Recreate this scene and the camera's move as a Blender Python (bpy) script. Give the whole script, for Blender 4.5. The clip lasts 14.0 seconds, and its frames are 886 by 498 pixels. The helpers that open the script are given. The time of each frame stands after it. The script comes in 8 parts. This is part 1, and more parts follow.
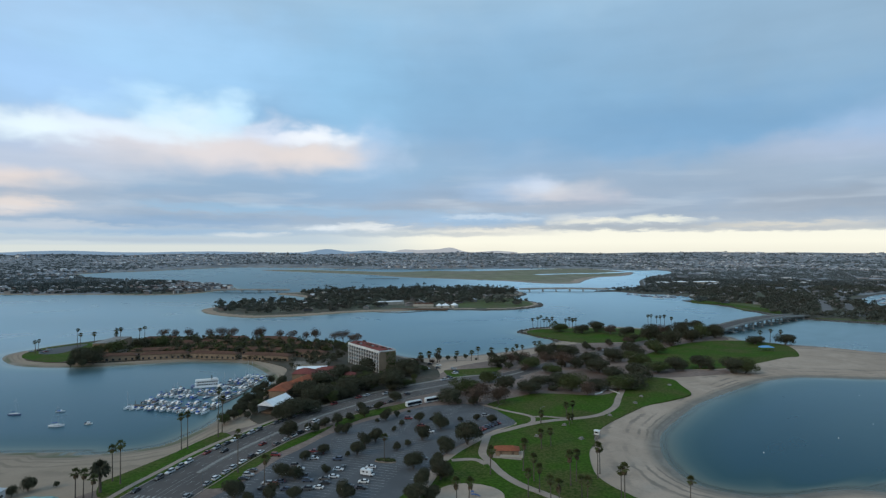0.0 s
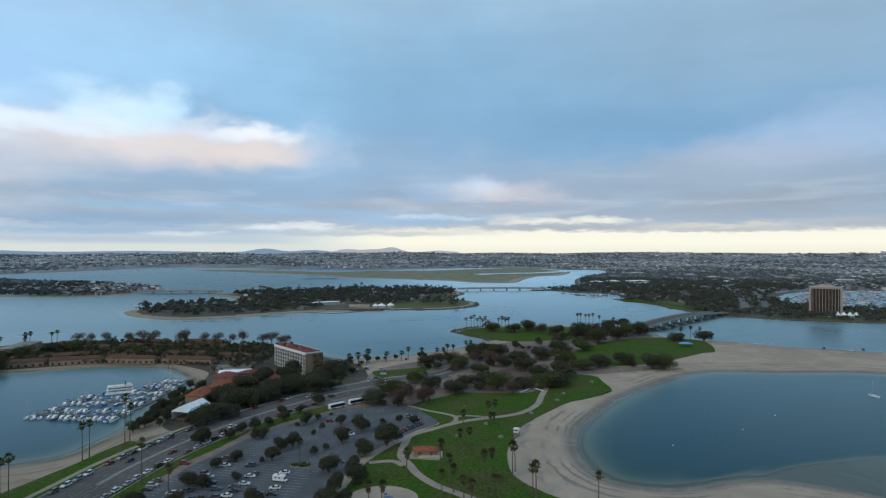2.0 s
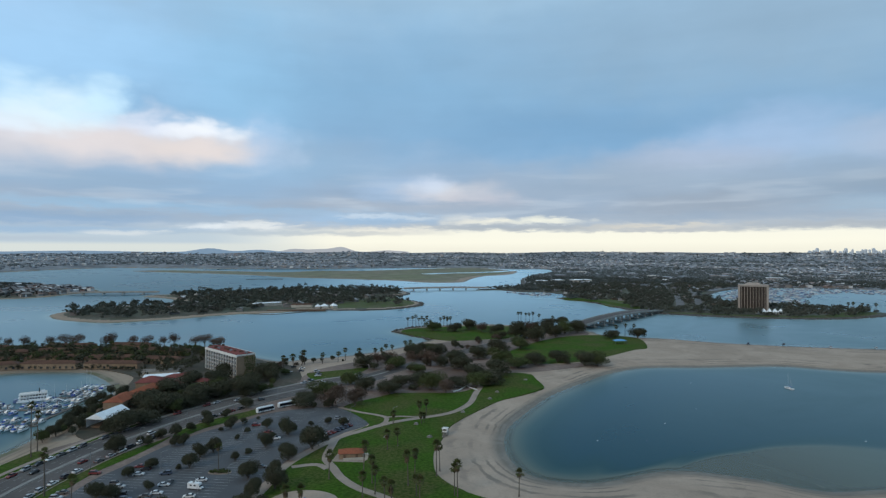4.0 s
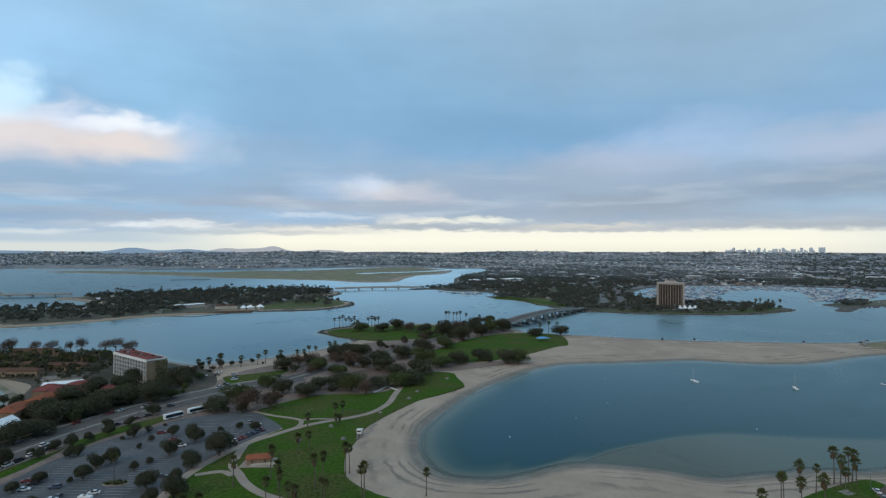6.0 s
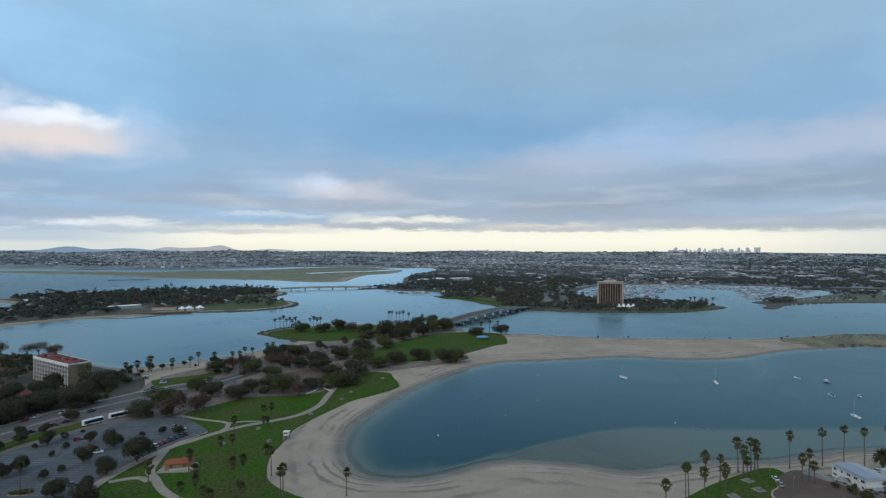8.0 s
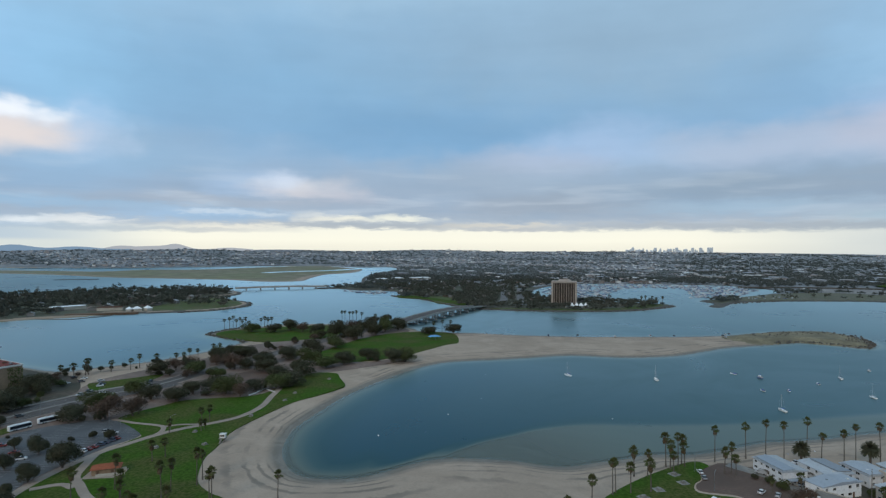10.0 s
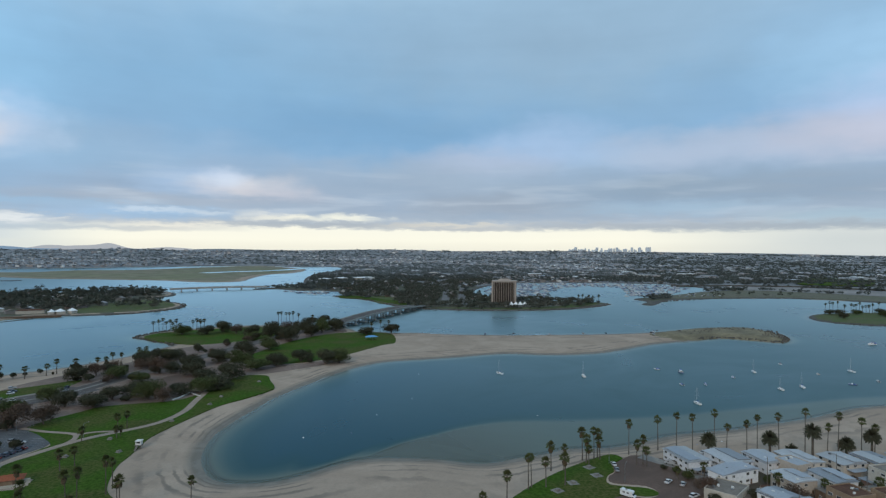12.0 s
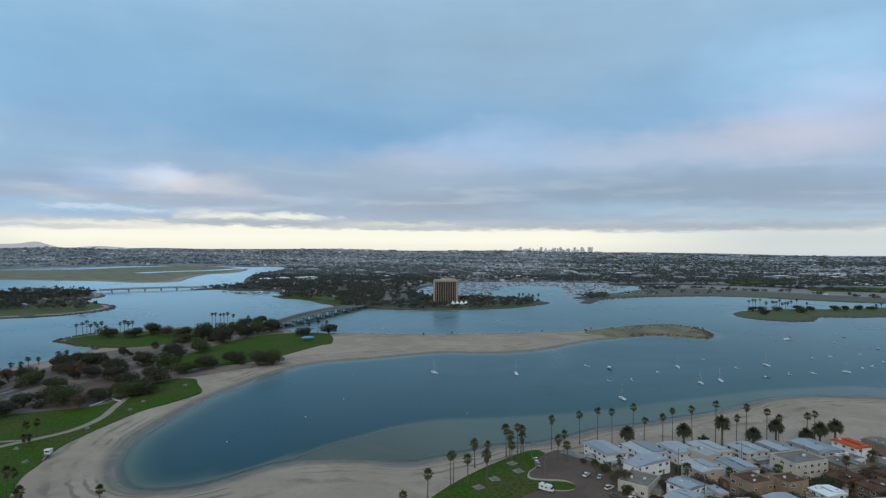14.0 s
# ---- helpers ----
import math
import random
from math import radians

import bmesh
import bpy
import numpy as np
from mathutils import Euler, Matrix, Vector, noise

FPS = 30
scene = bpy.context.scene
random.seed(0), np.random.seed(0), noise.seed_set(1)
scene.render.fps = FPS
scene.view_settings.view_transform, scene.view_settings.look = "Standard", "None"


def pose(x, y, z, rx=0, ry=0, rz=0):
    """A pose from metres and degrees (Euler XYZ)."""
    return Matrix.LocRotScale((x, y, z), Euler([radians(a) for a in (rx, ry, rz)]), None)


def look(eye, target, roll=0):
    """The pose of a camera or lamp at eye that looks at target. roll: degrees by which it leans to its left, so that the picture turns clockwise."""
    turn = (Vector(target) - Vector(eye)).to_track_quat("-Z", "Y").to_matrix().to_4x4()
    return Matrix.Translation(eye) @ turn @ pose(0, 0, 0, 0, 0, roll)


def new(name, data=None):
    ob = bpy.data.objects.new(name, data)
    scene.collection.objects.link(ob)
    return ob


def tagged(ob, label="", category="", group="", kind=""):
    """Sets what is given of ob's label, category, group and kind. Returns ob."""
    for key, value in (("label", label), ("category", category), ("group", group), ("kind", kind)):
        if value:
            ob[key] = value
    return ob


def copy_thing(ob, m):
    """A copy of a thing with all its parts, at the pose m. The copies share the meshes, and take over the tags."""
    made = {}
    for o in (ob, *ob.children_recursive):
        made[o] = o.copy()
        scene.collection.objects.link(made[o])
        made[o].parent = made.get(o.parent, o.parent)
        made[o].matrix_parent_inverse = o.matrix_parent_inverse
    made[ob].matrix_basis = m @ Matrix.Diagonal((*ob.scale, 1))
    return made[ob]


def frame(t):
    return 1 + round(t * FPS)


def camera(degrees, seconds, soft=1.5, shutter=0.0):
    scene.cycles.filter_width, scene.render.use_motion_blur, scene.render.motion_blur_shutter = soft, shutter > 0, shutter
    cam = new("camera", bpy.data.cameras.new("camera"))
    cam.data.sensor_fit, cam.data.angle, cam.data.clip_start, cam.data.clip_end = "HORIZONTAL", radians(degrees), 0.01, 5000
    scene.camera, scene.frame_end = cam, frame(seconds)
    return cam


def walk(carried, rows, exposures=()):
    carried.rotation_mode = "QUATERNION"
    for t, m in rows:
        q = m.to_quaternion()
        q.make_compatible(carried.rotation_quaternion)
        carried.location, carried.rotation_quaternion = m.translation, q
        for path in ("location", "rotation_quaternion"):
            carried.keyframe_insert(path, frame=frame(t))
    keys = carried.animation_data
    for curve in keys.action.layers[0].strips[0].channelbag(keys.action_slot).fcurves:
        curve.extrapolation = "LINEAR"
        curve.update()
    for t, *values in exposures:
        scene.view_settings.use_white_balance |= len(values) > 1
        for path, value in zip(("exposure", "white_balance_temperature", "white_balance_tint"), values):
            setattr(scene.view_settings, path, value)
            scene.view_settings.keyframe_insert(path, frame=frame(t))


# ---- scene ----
cam = camera(73.6, 14.0, soft=1.3)
PATH = [
    (0, (7.284, -6.373, 96.994), (6.912, -4.408, 96.997), -0.1),
    (0.5, (10.106, -5.433, 96.829), (9.778, -3.46, 96.832), -0.1),
    (1, (12.946, -4.215, 97.016), (12.667, -2.235, 97.019), -0.1),
    (1.5, (15.549, -3.624, 97.07), (15.321, -1.637, 97.072), -0.0),
    (2, (18.263, -2.893, 97.081), (18.08, -0.901, 97.083), -0.0),
    (4.5, (32.516, -0.352, 96.899), (32.545, 1.648, 96.9), 0.0),
    (5, (35.448, -0.806, 97.008), (35.53, 1.192, 97.009), -0.0),
    (5.5, (38.487, -1.057, 97.179), (38.625, 0.938, 97.18), -0.0),
    (6, (41.31, -0.692, 97.217), (41.502, 1.299, 97.216), 0.0),
    (6.5, (44.293, -1.709, 97.381), (44.531, 0.277, 97.379), 0.0),
    (7, (47.522, -2.898, 97.589), (47.797, -0.917, 97.587), 0.0),
    (7.5, (50.55, -3.848, 97.718), (50.863, -1.872, 97.716), 0.1),
    (8, (53.647, -4.61, 97.857), (53.995, -2.64, 97.854), 0.1),
    (10.5, (67.453, -9.176, 98.483), (67.956, -7.241, 98.478), 0.3),
    (11, (70.06, -10.356, 98.583), (70.602, -8.43, 98.578), 0.3),
    (11.5, (72.674, -11.189, 98.666), (73.262, -9.278, 98.66), 0.3),
    (12, (75.34, -12.88, 98.994), (75.978, -10.985, 98.988), 0.3),
    (12.5, (77.634, -13.829, 99.332), (78.32, -11.951, 99.325), 0.3),
    (13, (79.902, -14.987, 99.344), (80.629, -13.124, 99.338), 0.4),
    (13.5, (82.204, -16.383, 99.276), (82.967, -14.534, 99.269), 0.4),
    (14, (84.507, -17.324, 99.339), (85.309, -15.492, 99.332), 0.4),
]
walk(cam, [(t, look(eye, target, roll)) for t, eye, target, roll in PATH])

# ---- world: broken overcast over a low warm strip, soft sun from behind ----
def math_node(nt, op, a, b=None, clamp=False):
    n = nt.nodes.new("ShaderNodeMath")
    n.operation, n.use_clamp = op, clamp
    for i, v in enumerate((a, b)):
        if v is None:
            continue
        if isinstance(v, (int, float)):
            n.inputs[i].default_value = v
        else:
            nt.links.new(v, n.inputs[i])
    return n.outputs[0]


def ramp_node(nt, fac, stops, interpolation="LINEAR"):
    n = nt.nodes.new("ShaderNodeValToRGB")
    n.color_ramp.interpolation = interpolation
    e = n.color_ramp.elements
    while len(e) < len(stops):
        e.new(0.5)
    for el, (p, c) in zip(e, stops):
        el.position = p
        el.color = (*c, 1) if len(c) == 3 else c
    nt.links.new(fac, n.inputs[0])
    return n.outputs[0]


def mix_node(nt, fac, a, b, blend="MIX"):
    n = nt.nodes.new("ShaderNodeMix")
    n.data_type, n.blend_type = "RGBA", blend
    for sock, v in ((n.inputs[0], fac), (n.inputs[6], a), (n.inputs[7], b)):
        if isinstance(v, (int, float)):
            sock.default_value = v
        elif isinstance(v, tuple):
            sock.default_value = (*v, 1)
        else:
            nt.links.new(v, sock)
    return n.outputs[2]


def noise_node(nt, vector, scale, detail=4.0, rough=0.55, distort=0.0):
    n = nt.nodes.new("ShaderNodeTexNoise")
    n.inputs["Scale"].default_value, n.inputs["Detail"].default_value = scale, detail
    n.inputs["Roughness"].default_value, n.inputs["Distortion"].default_value = rough, distort
    if vector is not None:
        nt.links.new(vector, n.inputs["Vector"])
    return n.outputs["Fac"]


def soft(nt, v, lo, hi):
    n = nt.nodes.new("ShaderNodeMapRange")
    n.interpolation_type = "SMOOTHSTEP"
    n.inputs[1].default_value, n.inputs[2].default_value = lo, hi
    nt.links.new(v, n.inputs[0])
    return n.outputs[0]


def build_world():
    """A broken deck of cloud over a low warm strip; places in degrees of turn and height."""
    w = bpy.data.worlds.new("sky")
    scene.world = w
    w.use_nodes = True
    nt = w.node_tree
    nt.nodes.clear()
    coord = nt.nodes.new("ShaderNodeTexCoord").outputs["Generated"]
    sep = nt.nodes.new("ShaderNodeSeparateXYZ")
    nt.links.new(coord, sep.inputs[0])
    X, Y, Z = sep.outputs
    turn = math_node(nt, "MULTIPLY", math_node(nt, "ARCTAN2", X, Y), 57.2958)
    height = math_node(nt, "MULTIPLY", math_node(nt, "ARCSINE", math_node(nt, "MAXIMUM", Z, 0.0)), 57.2958)
    sky = nt.nodes.new("ShaderNodeTexSky")
    sky.sky_type, sky.sun_disc = "NISHITA", False
    sky.sun_elevation, sky.sun_rotation = radians(24), radians(SUN_TURN)

    def fold(a, b, scale, detail, rough, shift=0.0):
        c = nt.nodes.new("ShaderNodeCombineXYZ")
        c.inputs[2].default_value = shift
        nt.links.new(math_node(nt, "MULTIPLY", turn, a), c.inputs[0])
        nt.links.new(math_node(nt, "MULTIPLY", height, b), c.inputs[1])
        return noise_node(nt, c.outputs[0], scale, detail, rough, 0.25)

    # the air's folds bend the outlines of all clouds
    sway = math_node(nt, "SUBTRACT", fold(0.10, 0.22, 1.0, 3, 0.5), 0.5)
    lift = math_node(nt, "SUBTRACT", fold(0.13, 0.30, 1.0, 3, 0.5, 7.0), 0.5)
    fray = math_node(nt, "SUBTRACT", fold(0.32, 0.55, 1.0, 3, 0.5, 11.0), 0.5)
    curl = math_node(nt, "SUBTRACT", fold(0.40, 0.60, 1.0, 3, 0.5, 13.0), 0.5)
    reach = math_node(nt, "ADD", math_node(nt, "MULTIPLY", math_node(nt, "MINIMUM", height, 14.0), 0.30), 0.20)
    ruffle = math_node(nt, "ADD", math_node(nt, "MULTIPLY", math_node(nt, "MINIMUM", height, 12.0), 0.12), 0.25)
    bent_turn = math_node(nt, "ADD", math_node(nt, "ADD", turn, math_node(nt, "MULTIPLY", sway, 7.0)), math_node(nt, "MULTIPLY", curl, 3.5))
    bent_height = math_node(nt, "ADD", math_node(nt, "ADD", height, math_node(nt, "MULTIPLY", lift, reach)), math_node(nt, "MULTIPLY", fray, ruffle))
    # low bars are torn into thin wisps
    wisp = math_node(nt, "MULTIPLY", math_node(nt, "SUBTRACT", fold(0.55, 2.6, 1.0, 4, 0.6, 19.0), 0.5), soft(nt, height, 7.0, 3.0))
    bent_height = math_node(nt, "ADD", bent_height, math_node(nt, "MULTIPLY", math_node(nt, "MULTIPLY", wisp, 0.9), soft(nt, height, 0.6, 2.0)))
    bent_turn = math_node(nt, "ADD", bent_turn, math_node(nt, "MULTIPLY", wisp, 5.0))
    place = nt.nodes.new("ShaderNodeCombineXYZ")
    nt.links.new(bent_turn, place.inputs[0])
    nt.links.new(bent_height, place.inputs[1])

    def tone(c):
        return tuple((v / 255) ** 2.2 for v in c)

    def cloud(under, az, el, wide, tall, colour, strength):
        """One soft cloud or gap, laid over what is behind it."""
        d = nt.nodes.new("ShaderNodeVectorMath")
        d.operation = "MULTIPLY_ADD"
        nt.links.new(place.outputs[0], d.inputs[0])
        d.inputs[1].default_value = (1 / wide, 1 / tall, 0)
        d.inputs[2].default_value = (-az / wide, -el / tall, 0)
        far = nt.nodes.new("ShaderNodeVectorMath")
        far.operation = "LENGTH"
        nt.links.new(d.outputs[0], far.inputs[0])
        n = nt.nodes.new("ShaderNodeMapRange")
        n.interpolation_type = "SMOOTHSTEP"
        n.inputs[1].default_value, n.inputs[2].default_value = (1.5, 0.15) if el > 6 else (1.55, 0.15)
        n.inputs[3].default_value, n.inputs[4].default_value = 0.0, strength
        nt.links.new(far.outputs["Value"], n.inputs[0])
        return mix_node(nt, n.outputs[0], under, tone(colour))

    col = ramp_node(nt, math_node(nt, "MULTIPLY", bent_height, 1 / 40), [(e / 40, tone(c)) for e, c in (
        (0.0, (238, 233, 217)), (0.7, (247, 242, 225)), (1.6, (244, 240, 225)), (1.95, (190, 196, 202)), (2.6, (164, 177, 193)),
        (5.0, (152, 172, 196)), (8.0, (150, 176, 204)), (11.0, (134, 170, 204)), (15.0, (132, 172, 207)), (19.0, (145, 180, 211)),
        (23.0, (154, 186, 213)), (40.0, (160, 190, 215)))])
    clear = mix_node(nt, 0.8, mix_node(nt, 1.0, sky.outputs[0], (0.1, 0.1, 0.1), "MULTIPLY"), (0.46, 0.66, 0.84))
    col = mix_node(nt, soft(nt, height, 24, 60), col, clear)
    # the strip is brightest ahead, and greyer to both sides
    strip = soft(nt, height, 3.2, 1.2)
    col = mix_node(nt, math_node(nt, "MULTIPLY", strip, math_node(nt, "MULTIPLY", soft(nt, turn, -9, -24), 0.85)), col, tone((172, 190, 207)))
    thin = math_node(nt, "MULTIPLY", soft(nt, height, 0.75, 0.35), soft(nt, turn, -9, -24))
    col = mix_node(nt, math_node(nt, "MULTIPLY", thin, 0.7), col, tone((222, 223, 214)))
    col = mix_node(nt, math_node(nt, "MULTIPLY", strip, math_node(nt, "MULTIPLY", soft(nt, turn, 34, 54), 0.75)), col, tone((192, 200, 205)))
    # wide tones of the upper sky
    col = cloud(col, -45.3, 16.65, 15.5, 7.65, (168, 198, 232), 0.8)
    col = cloud(col, -34.1, 15.70, 15.2, 4.51, (163, 207, 245), 0.7)
    col = cloud(col, -18.5, 14.37, 6.4, 8.12, (150, 198, 234), 0.5)
    col = cloud(col, -45.3, 13.72, 7.4, 2.70, (165, 203, 246), 0.6)
    col = cloud(col, 0.9, 15.71, 18.4, 5.89, (134, 173, 206), 0.6)
    col = cloud(col, 13.3, 10.67, 15.1, 3.50, (122, 163, 200), 0.8)
    col = cloud(col, 19.7, 18.26, 16.3, 5.66, (140, 168, 193), 0.6)
    col = cloud(col, 35.2, 18.16, 15.7, 5.89, (146, 173, 197), 0.7)
    col = cloud(col, 56.0, 14.93, 8.6, 3.23, (160, 196, 227), 0.8)
    col = cloud(col, 57.2, 11.28, 7.6, 2.73, (186, 200, 230), 0.7)
    col = cloud(col, 54.0, 9.16, 10.6, 2.12, (192, 192, 207), 0.75)
    col = cloud(col, 28.3, 9.50, 7.1, 2.18, (168, 192, 224), 0.7)
    col = cloud(col, 39.9, 8.65, 6.5, 1.84, (180, 190, 210), 0.6)
    col = cloud(col, 40.4, 5.27, 15.0, 1.83, (142, 160, 179), 0.8)
    col = cloud(col, 54.0, 5.22, 10.6, 1.41, (148, 163, 181), 0.6)
    col = cloud(col, 19.0, 6.03, 13.6, 1.63, (158, 175, 194), 0.5)
    col = cloud(col, 40.4, 3.61, 9.0, 0.73, (162, 187, 209), 0.7)
    col = cloud(col, 54.0, 2.78, 7.3, 0.57, (166, 191, 207), 0.6)
    col = cloud(col, 52.0, 1.97, 12.7, 0.43, (154, 166, 179), 0.7)
    col = cloud(col, 35.2, 1.98, 15.7, 0.37, (164, 172, 182), 0.7)
    col = cloud(col, 57.2, 0.73, 8.3, 0.64, (200, 205, 205), 0.7)
    col = cloud(col, 21.7, 8.07, 7.0, 1.38, (180, 188, 208), 0.6)
    col = cloud(col, 15.5, 6.40, 13.2, 1.96, (155, 171, 190), 0.6)
    col = cloud(col, 21.7, 3.96, 9.7, 1.15, (152, 163, 178), 0.7)
    col = cloud(col, 6.1, 5.27, 12.5, 1.57, (158, 176, 198), 0.5)
    col = cloud(col, -14.2, 7.65, 8.2, 2.18, (143, 176, 206), 0.6)
    # rolls over the strip of light
    col = cloud(col, -4.4, 5.74, 4.9, 1.36, (170, 195, 226), 0.6)
    col = cloud(col, 0.2, 5.30, 4.5, 1.07, (202, 201, 208), 0.9)
    col = cloud(col, -1.4, 6.23, 2.4, 0.76, (206, 216, 234), 0.75)
    col = cloud(col, 3.8, 4.70, 3.6, 0.64, (192, 193, 205), 0.6)
    col = cloud(col, -5.5, 4.08, 14.1, 0.54, (164, 175, 191), 0.7)
    col = cloud(col, -8.7, 2.89, 8.2, 0.55, (158, 189, 220), 0.75)
    col = cloud(col, -7.4, 3.10, 2.2, 0.24, (214, 222, 231), 0.5)
    col = cloud(col, -3.9, 2.95, 2.0, 0.22, (210, 216, 222), 0.5)
    col = cloud(col, 1.5, 2.72, 2.4, 0.59, (216, 216, 212), 0.8)
    col = cloud(col, 4.4, 2.60, 2.8, 0.30, (238, 234, 220), 0.85)
    col = cloud(col, 9.6, 2.72, 3.6, 0.34, (240, 238, 224), 0.9)
    col = cloud(col, 6.6, 2.04, 11.5, 0.31, (170, 176, 183), 0.8)
    col = cloud(col, -5.5, 1.85, 4.3, 0.33, (230, 226, 216), 0.9)
    col = cloud(col, -9.8, 1.53, 8.2, 0.22, (188, 191, 194), 0.7)
    col = cloud(col, 18.9, 2.09, 5.8, 0.24, (212, 207, 198), 0.8)
    col = cloud(col, 19.7, 1.70, 7.7, 0.19, (174, 178, 185), 0.75)
    col = cloud(col, -16.9, 2.23, 2.7, 0.38, (226, 228, 229), 0.9)
    col = cloud(col, -21.2, 2.10, 2.4, 0.43, (226, 231, 236), 0.9)
    col = cloud(col, -18.0, 1.57, 8.6, 0.27, (180, 192, 203), 0.7)
    col = cloud(col, -19.6, 3.56, 10.7, 0.43, (150, 185, 216), 0.6)
    # low bars of cloud with blue between
    col = cloud(col, -35.5, 1.69, 14.9, 0.35, (146, 176, 207), 0.75)
    col = cloud(col, -28.4, 1.51, 3.5, 0.22, (216, 220, 222), 0.75)
    col = cloud(col, -37.7, 0.93, 9.1, 0.24, (178, 190, 203), 0.75)
    col = cloud(col, -44.6, 0.68, 5.3, 0.18, (206, 213, 216), 0.7)
    col = cloud(col, -35.5, 2.63, 12.2, 0.60, (138, 168, 201), 0.75)
    col = cloud(col, -44.2, 2.05, 5.3, 0.36, (188, 197, 210), 0.8)
    col = cloud(col, -29.9, 3.87, 8.8, 0.36, (150, 184, 213), 0.75)
    col = cloud(col, -42.7, 3.57, 5.1, 0.83, (184, 195, 211), 0.7)
    col = cloud(col, -46.4, 3.68, 3.2, 0.75, (226, 214, 209), 0.9)
    col = cloud(col, -23.3, 5.64, 8.9, 1.60, (142, 174, 206), 0.7)
    col = cloud(col, -33.2, 5.84, 12.1, 1.11, (150, 175, 201), 0.8)
    col = cloud(col, -43.4, 5.64, 3.9, 1.01, (196, 200, 211), 0.6)
    col = cloud(col, -46.8, 5.86, 3.4, 1.06, (228, 214, 209), 0.9)
    # the large sunlit cloud: shaded foot, rosy body, white crests
    col = cloud(col, -45.7, 8.05, 7.7, 1.79, (184, 198, 223), 0.85)
    col = cloud(col, -39.8, 7.41, 8.8, 1.43, (192, 198, 212), 0.75)
    col = cloud(col, -34.1, 10.08, 15.7, 1.50, (222, 225, 237), 0.8)
    col = cloud(col, -29.4, 8.79, 12.3, 1.66, (223, 213, 213), 0.9)
    col = cloud(col, -22.2, 8.87, 4.5, 1.34, (228, 216, 213), 0.85)
    col = cloud(col, -17.4, 9.47, 2.7, 2.44, (172, 199, 231), 0.5)
    col = cloud(col, -40.2, 10.21, 5.0, 1.05, (226, 239, 253), 0.8)
    col = cloud(col, -46.1, 10.02, 4.7, 1.07, (232, 246, 254), 0.85)
    col = cloud(col, -41.9, 12.12, 1.8, 1.03, (188, 223, 252), 0.55)
    col = cloud(col, -36.2, 12.39, 3.8, 1.33, (190, 226, 253), 0.75)
    col = cloud(col, -34.1, 11.34, 4.6, 1.61, (227, 244, 254), 0.85)
    col = cloud(col, -30.7, 12.39, 2.4, 1.64, (206, 236, 255), 0.85)
    col = cloud(col, -26.4, 10.56, 4.3, 0.74, (217, 224, 241), 0.75)
    col = cloud(col, -22.8, 10.52, 3.4, 0.64, (236, 239, 246), 0.9)
    # bars of lighter and darker cloud close up towards the horizon
    bars = fold(0.09, 0.80, 1.0, 3, 0.5, 17.0)
    low = math_node(nt, "MULTIPLY", soft(nt, height, 1.9, 2.4), soft(nt, height, 9.0, 4.0))
    col = mix_node(nt, math_node(nt, "MULTIPLY", math_node(nt, "MULTIPLY", low, soft(nt, bars, 0.50, 0.70)), 0.30), col, tone((204, 213, 224)))
    col = mix_node(nt, math_node(nt, "MULTIPLY", math_node(nt, "MULTIPLY", low, soft(nt, bars, 0.50, 0.30)), 0.30), col, tone((138, 162, 188)))
    # streaks and fleece inside the clouds
    fleece = fold(0.16, 0.30, 1.0, 4, 0.5, 3.0)
    streak = fold(0.05, 0.5, 1.0, 3, 0.5, 5.0)
    shade = math_node(nt, "ADD", 0.87, math_node(nt, "ADD", math_node(nt, "MULTIPLY", fleece, 0.14), math_node(nt, "MULTIPLY", streak, 0.12)))
    col = mix_node(nt, soft(nt, height, 1.8, 3.5), col, mix_node(nt, 1.0, col, shade, "MULTIPLY"))
    # below the horizon the haze goes on
    col = mix_node(nt, soft(nt, Z, 0.0, -0.05), col, (0.30, 0.36, 0.40))
    col = mix_node(nt, 1.0, col, (10.55, 10.85, 10.85), "MULTIPLY")
    bg = nt.nodes.new("ShaderNodeBackground")
    bg.inputs[1].default_value = 0.1
    nt.links.new(col, bg.inputs[0])
    out = nt.nodes.new("ShaderNodeOutputWorld")
    nt.links.new(bg.outputs[0], out.inputs[0])


SUN_TURN = 215.0
build_world()
sun = new("sun", bpy.data.lights.new("sun", "SUN"))
sun.data.energy, sun.data.angle, sun.data.color = 1.15, radians(20), (1.0, 0.87, 0.70)
sun.matrix_world = look((-260, -300, 200), (0, 0, 0))

# ---- materials ----
def principled(name):
    m = bpy.data.materials.new(name)
    m.use_nodes = True
    nt = m.node_tree
    return m, nt, nt.nodes["Principled BSDF"]


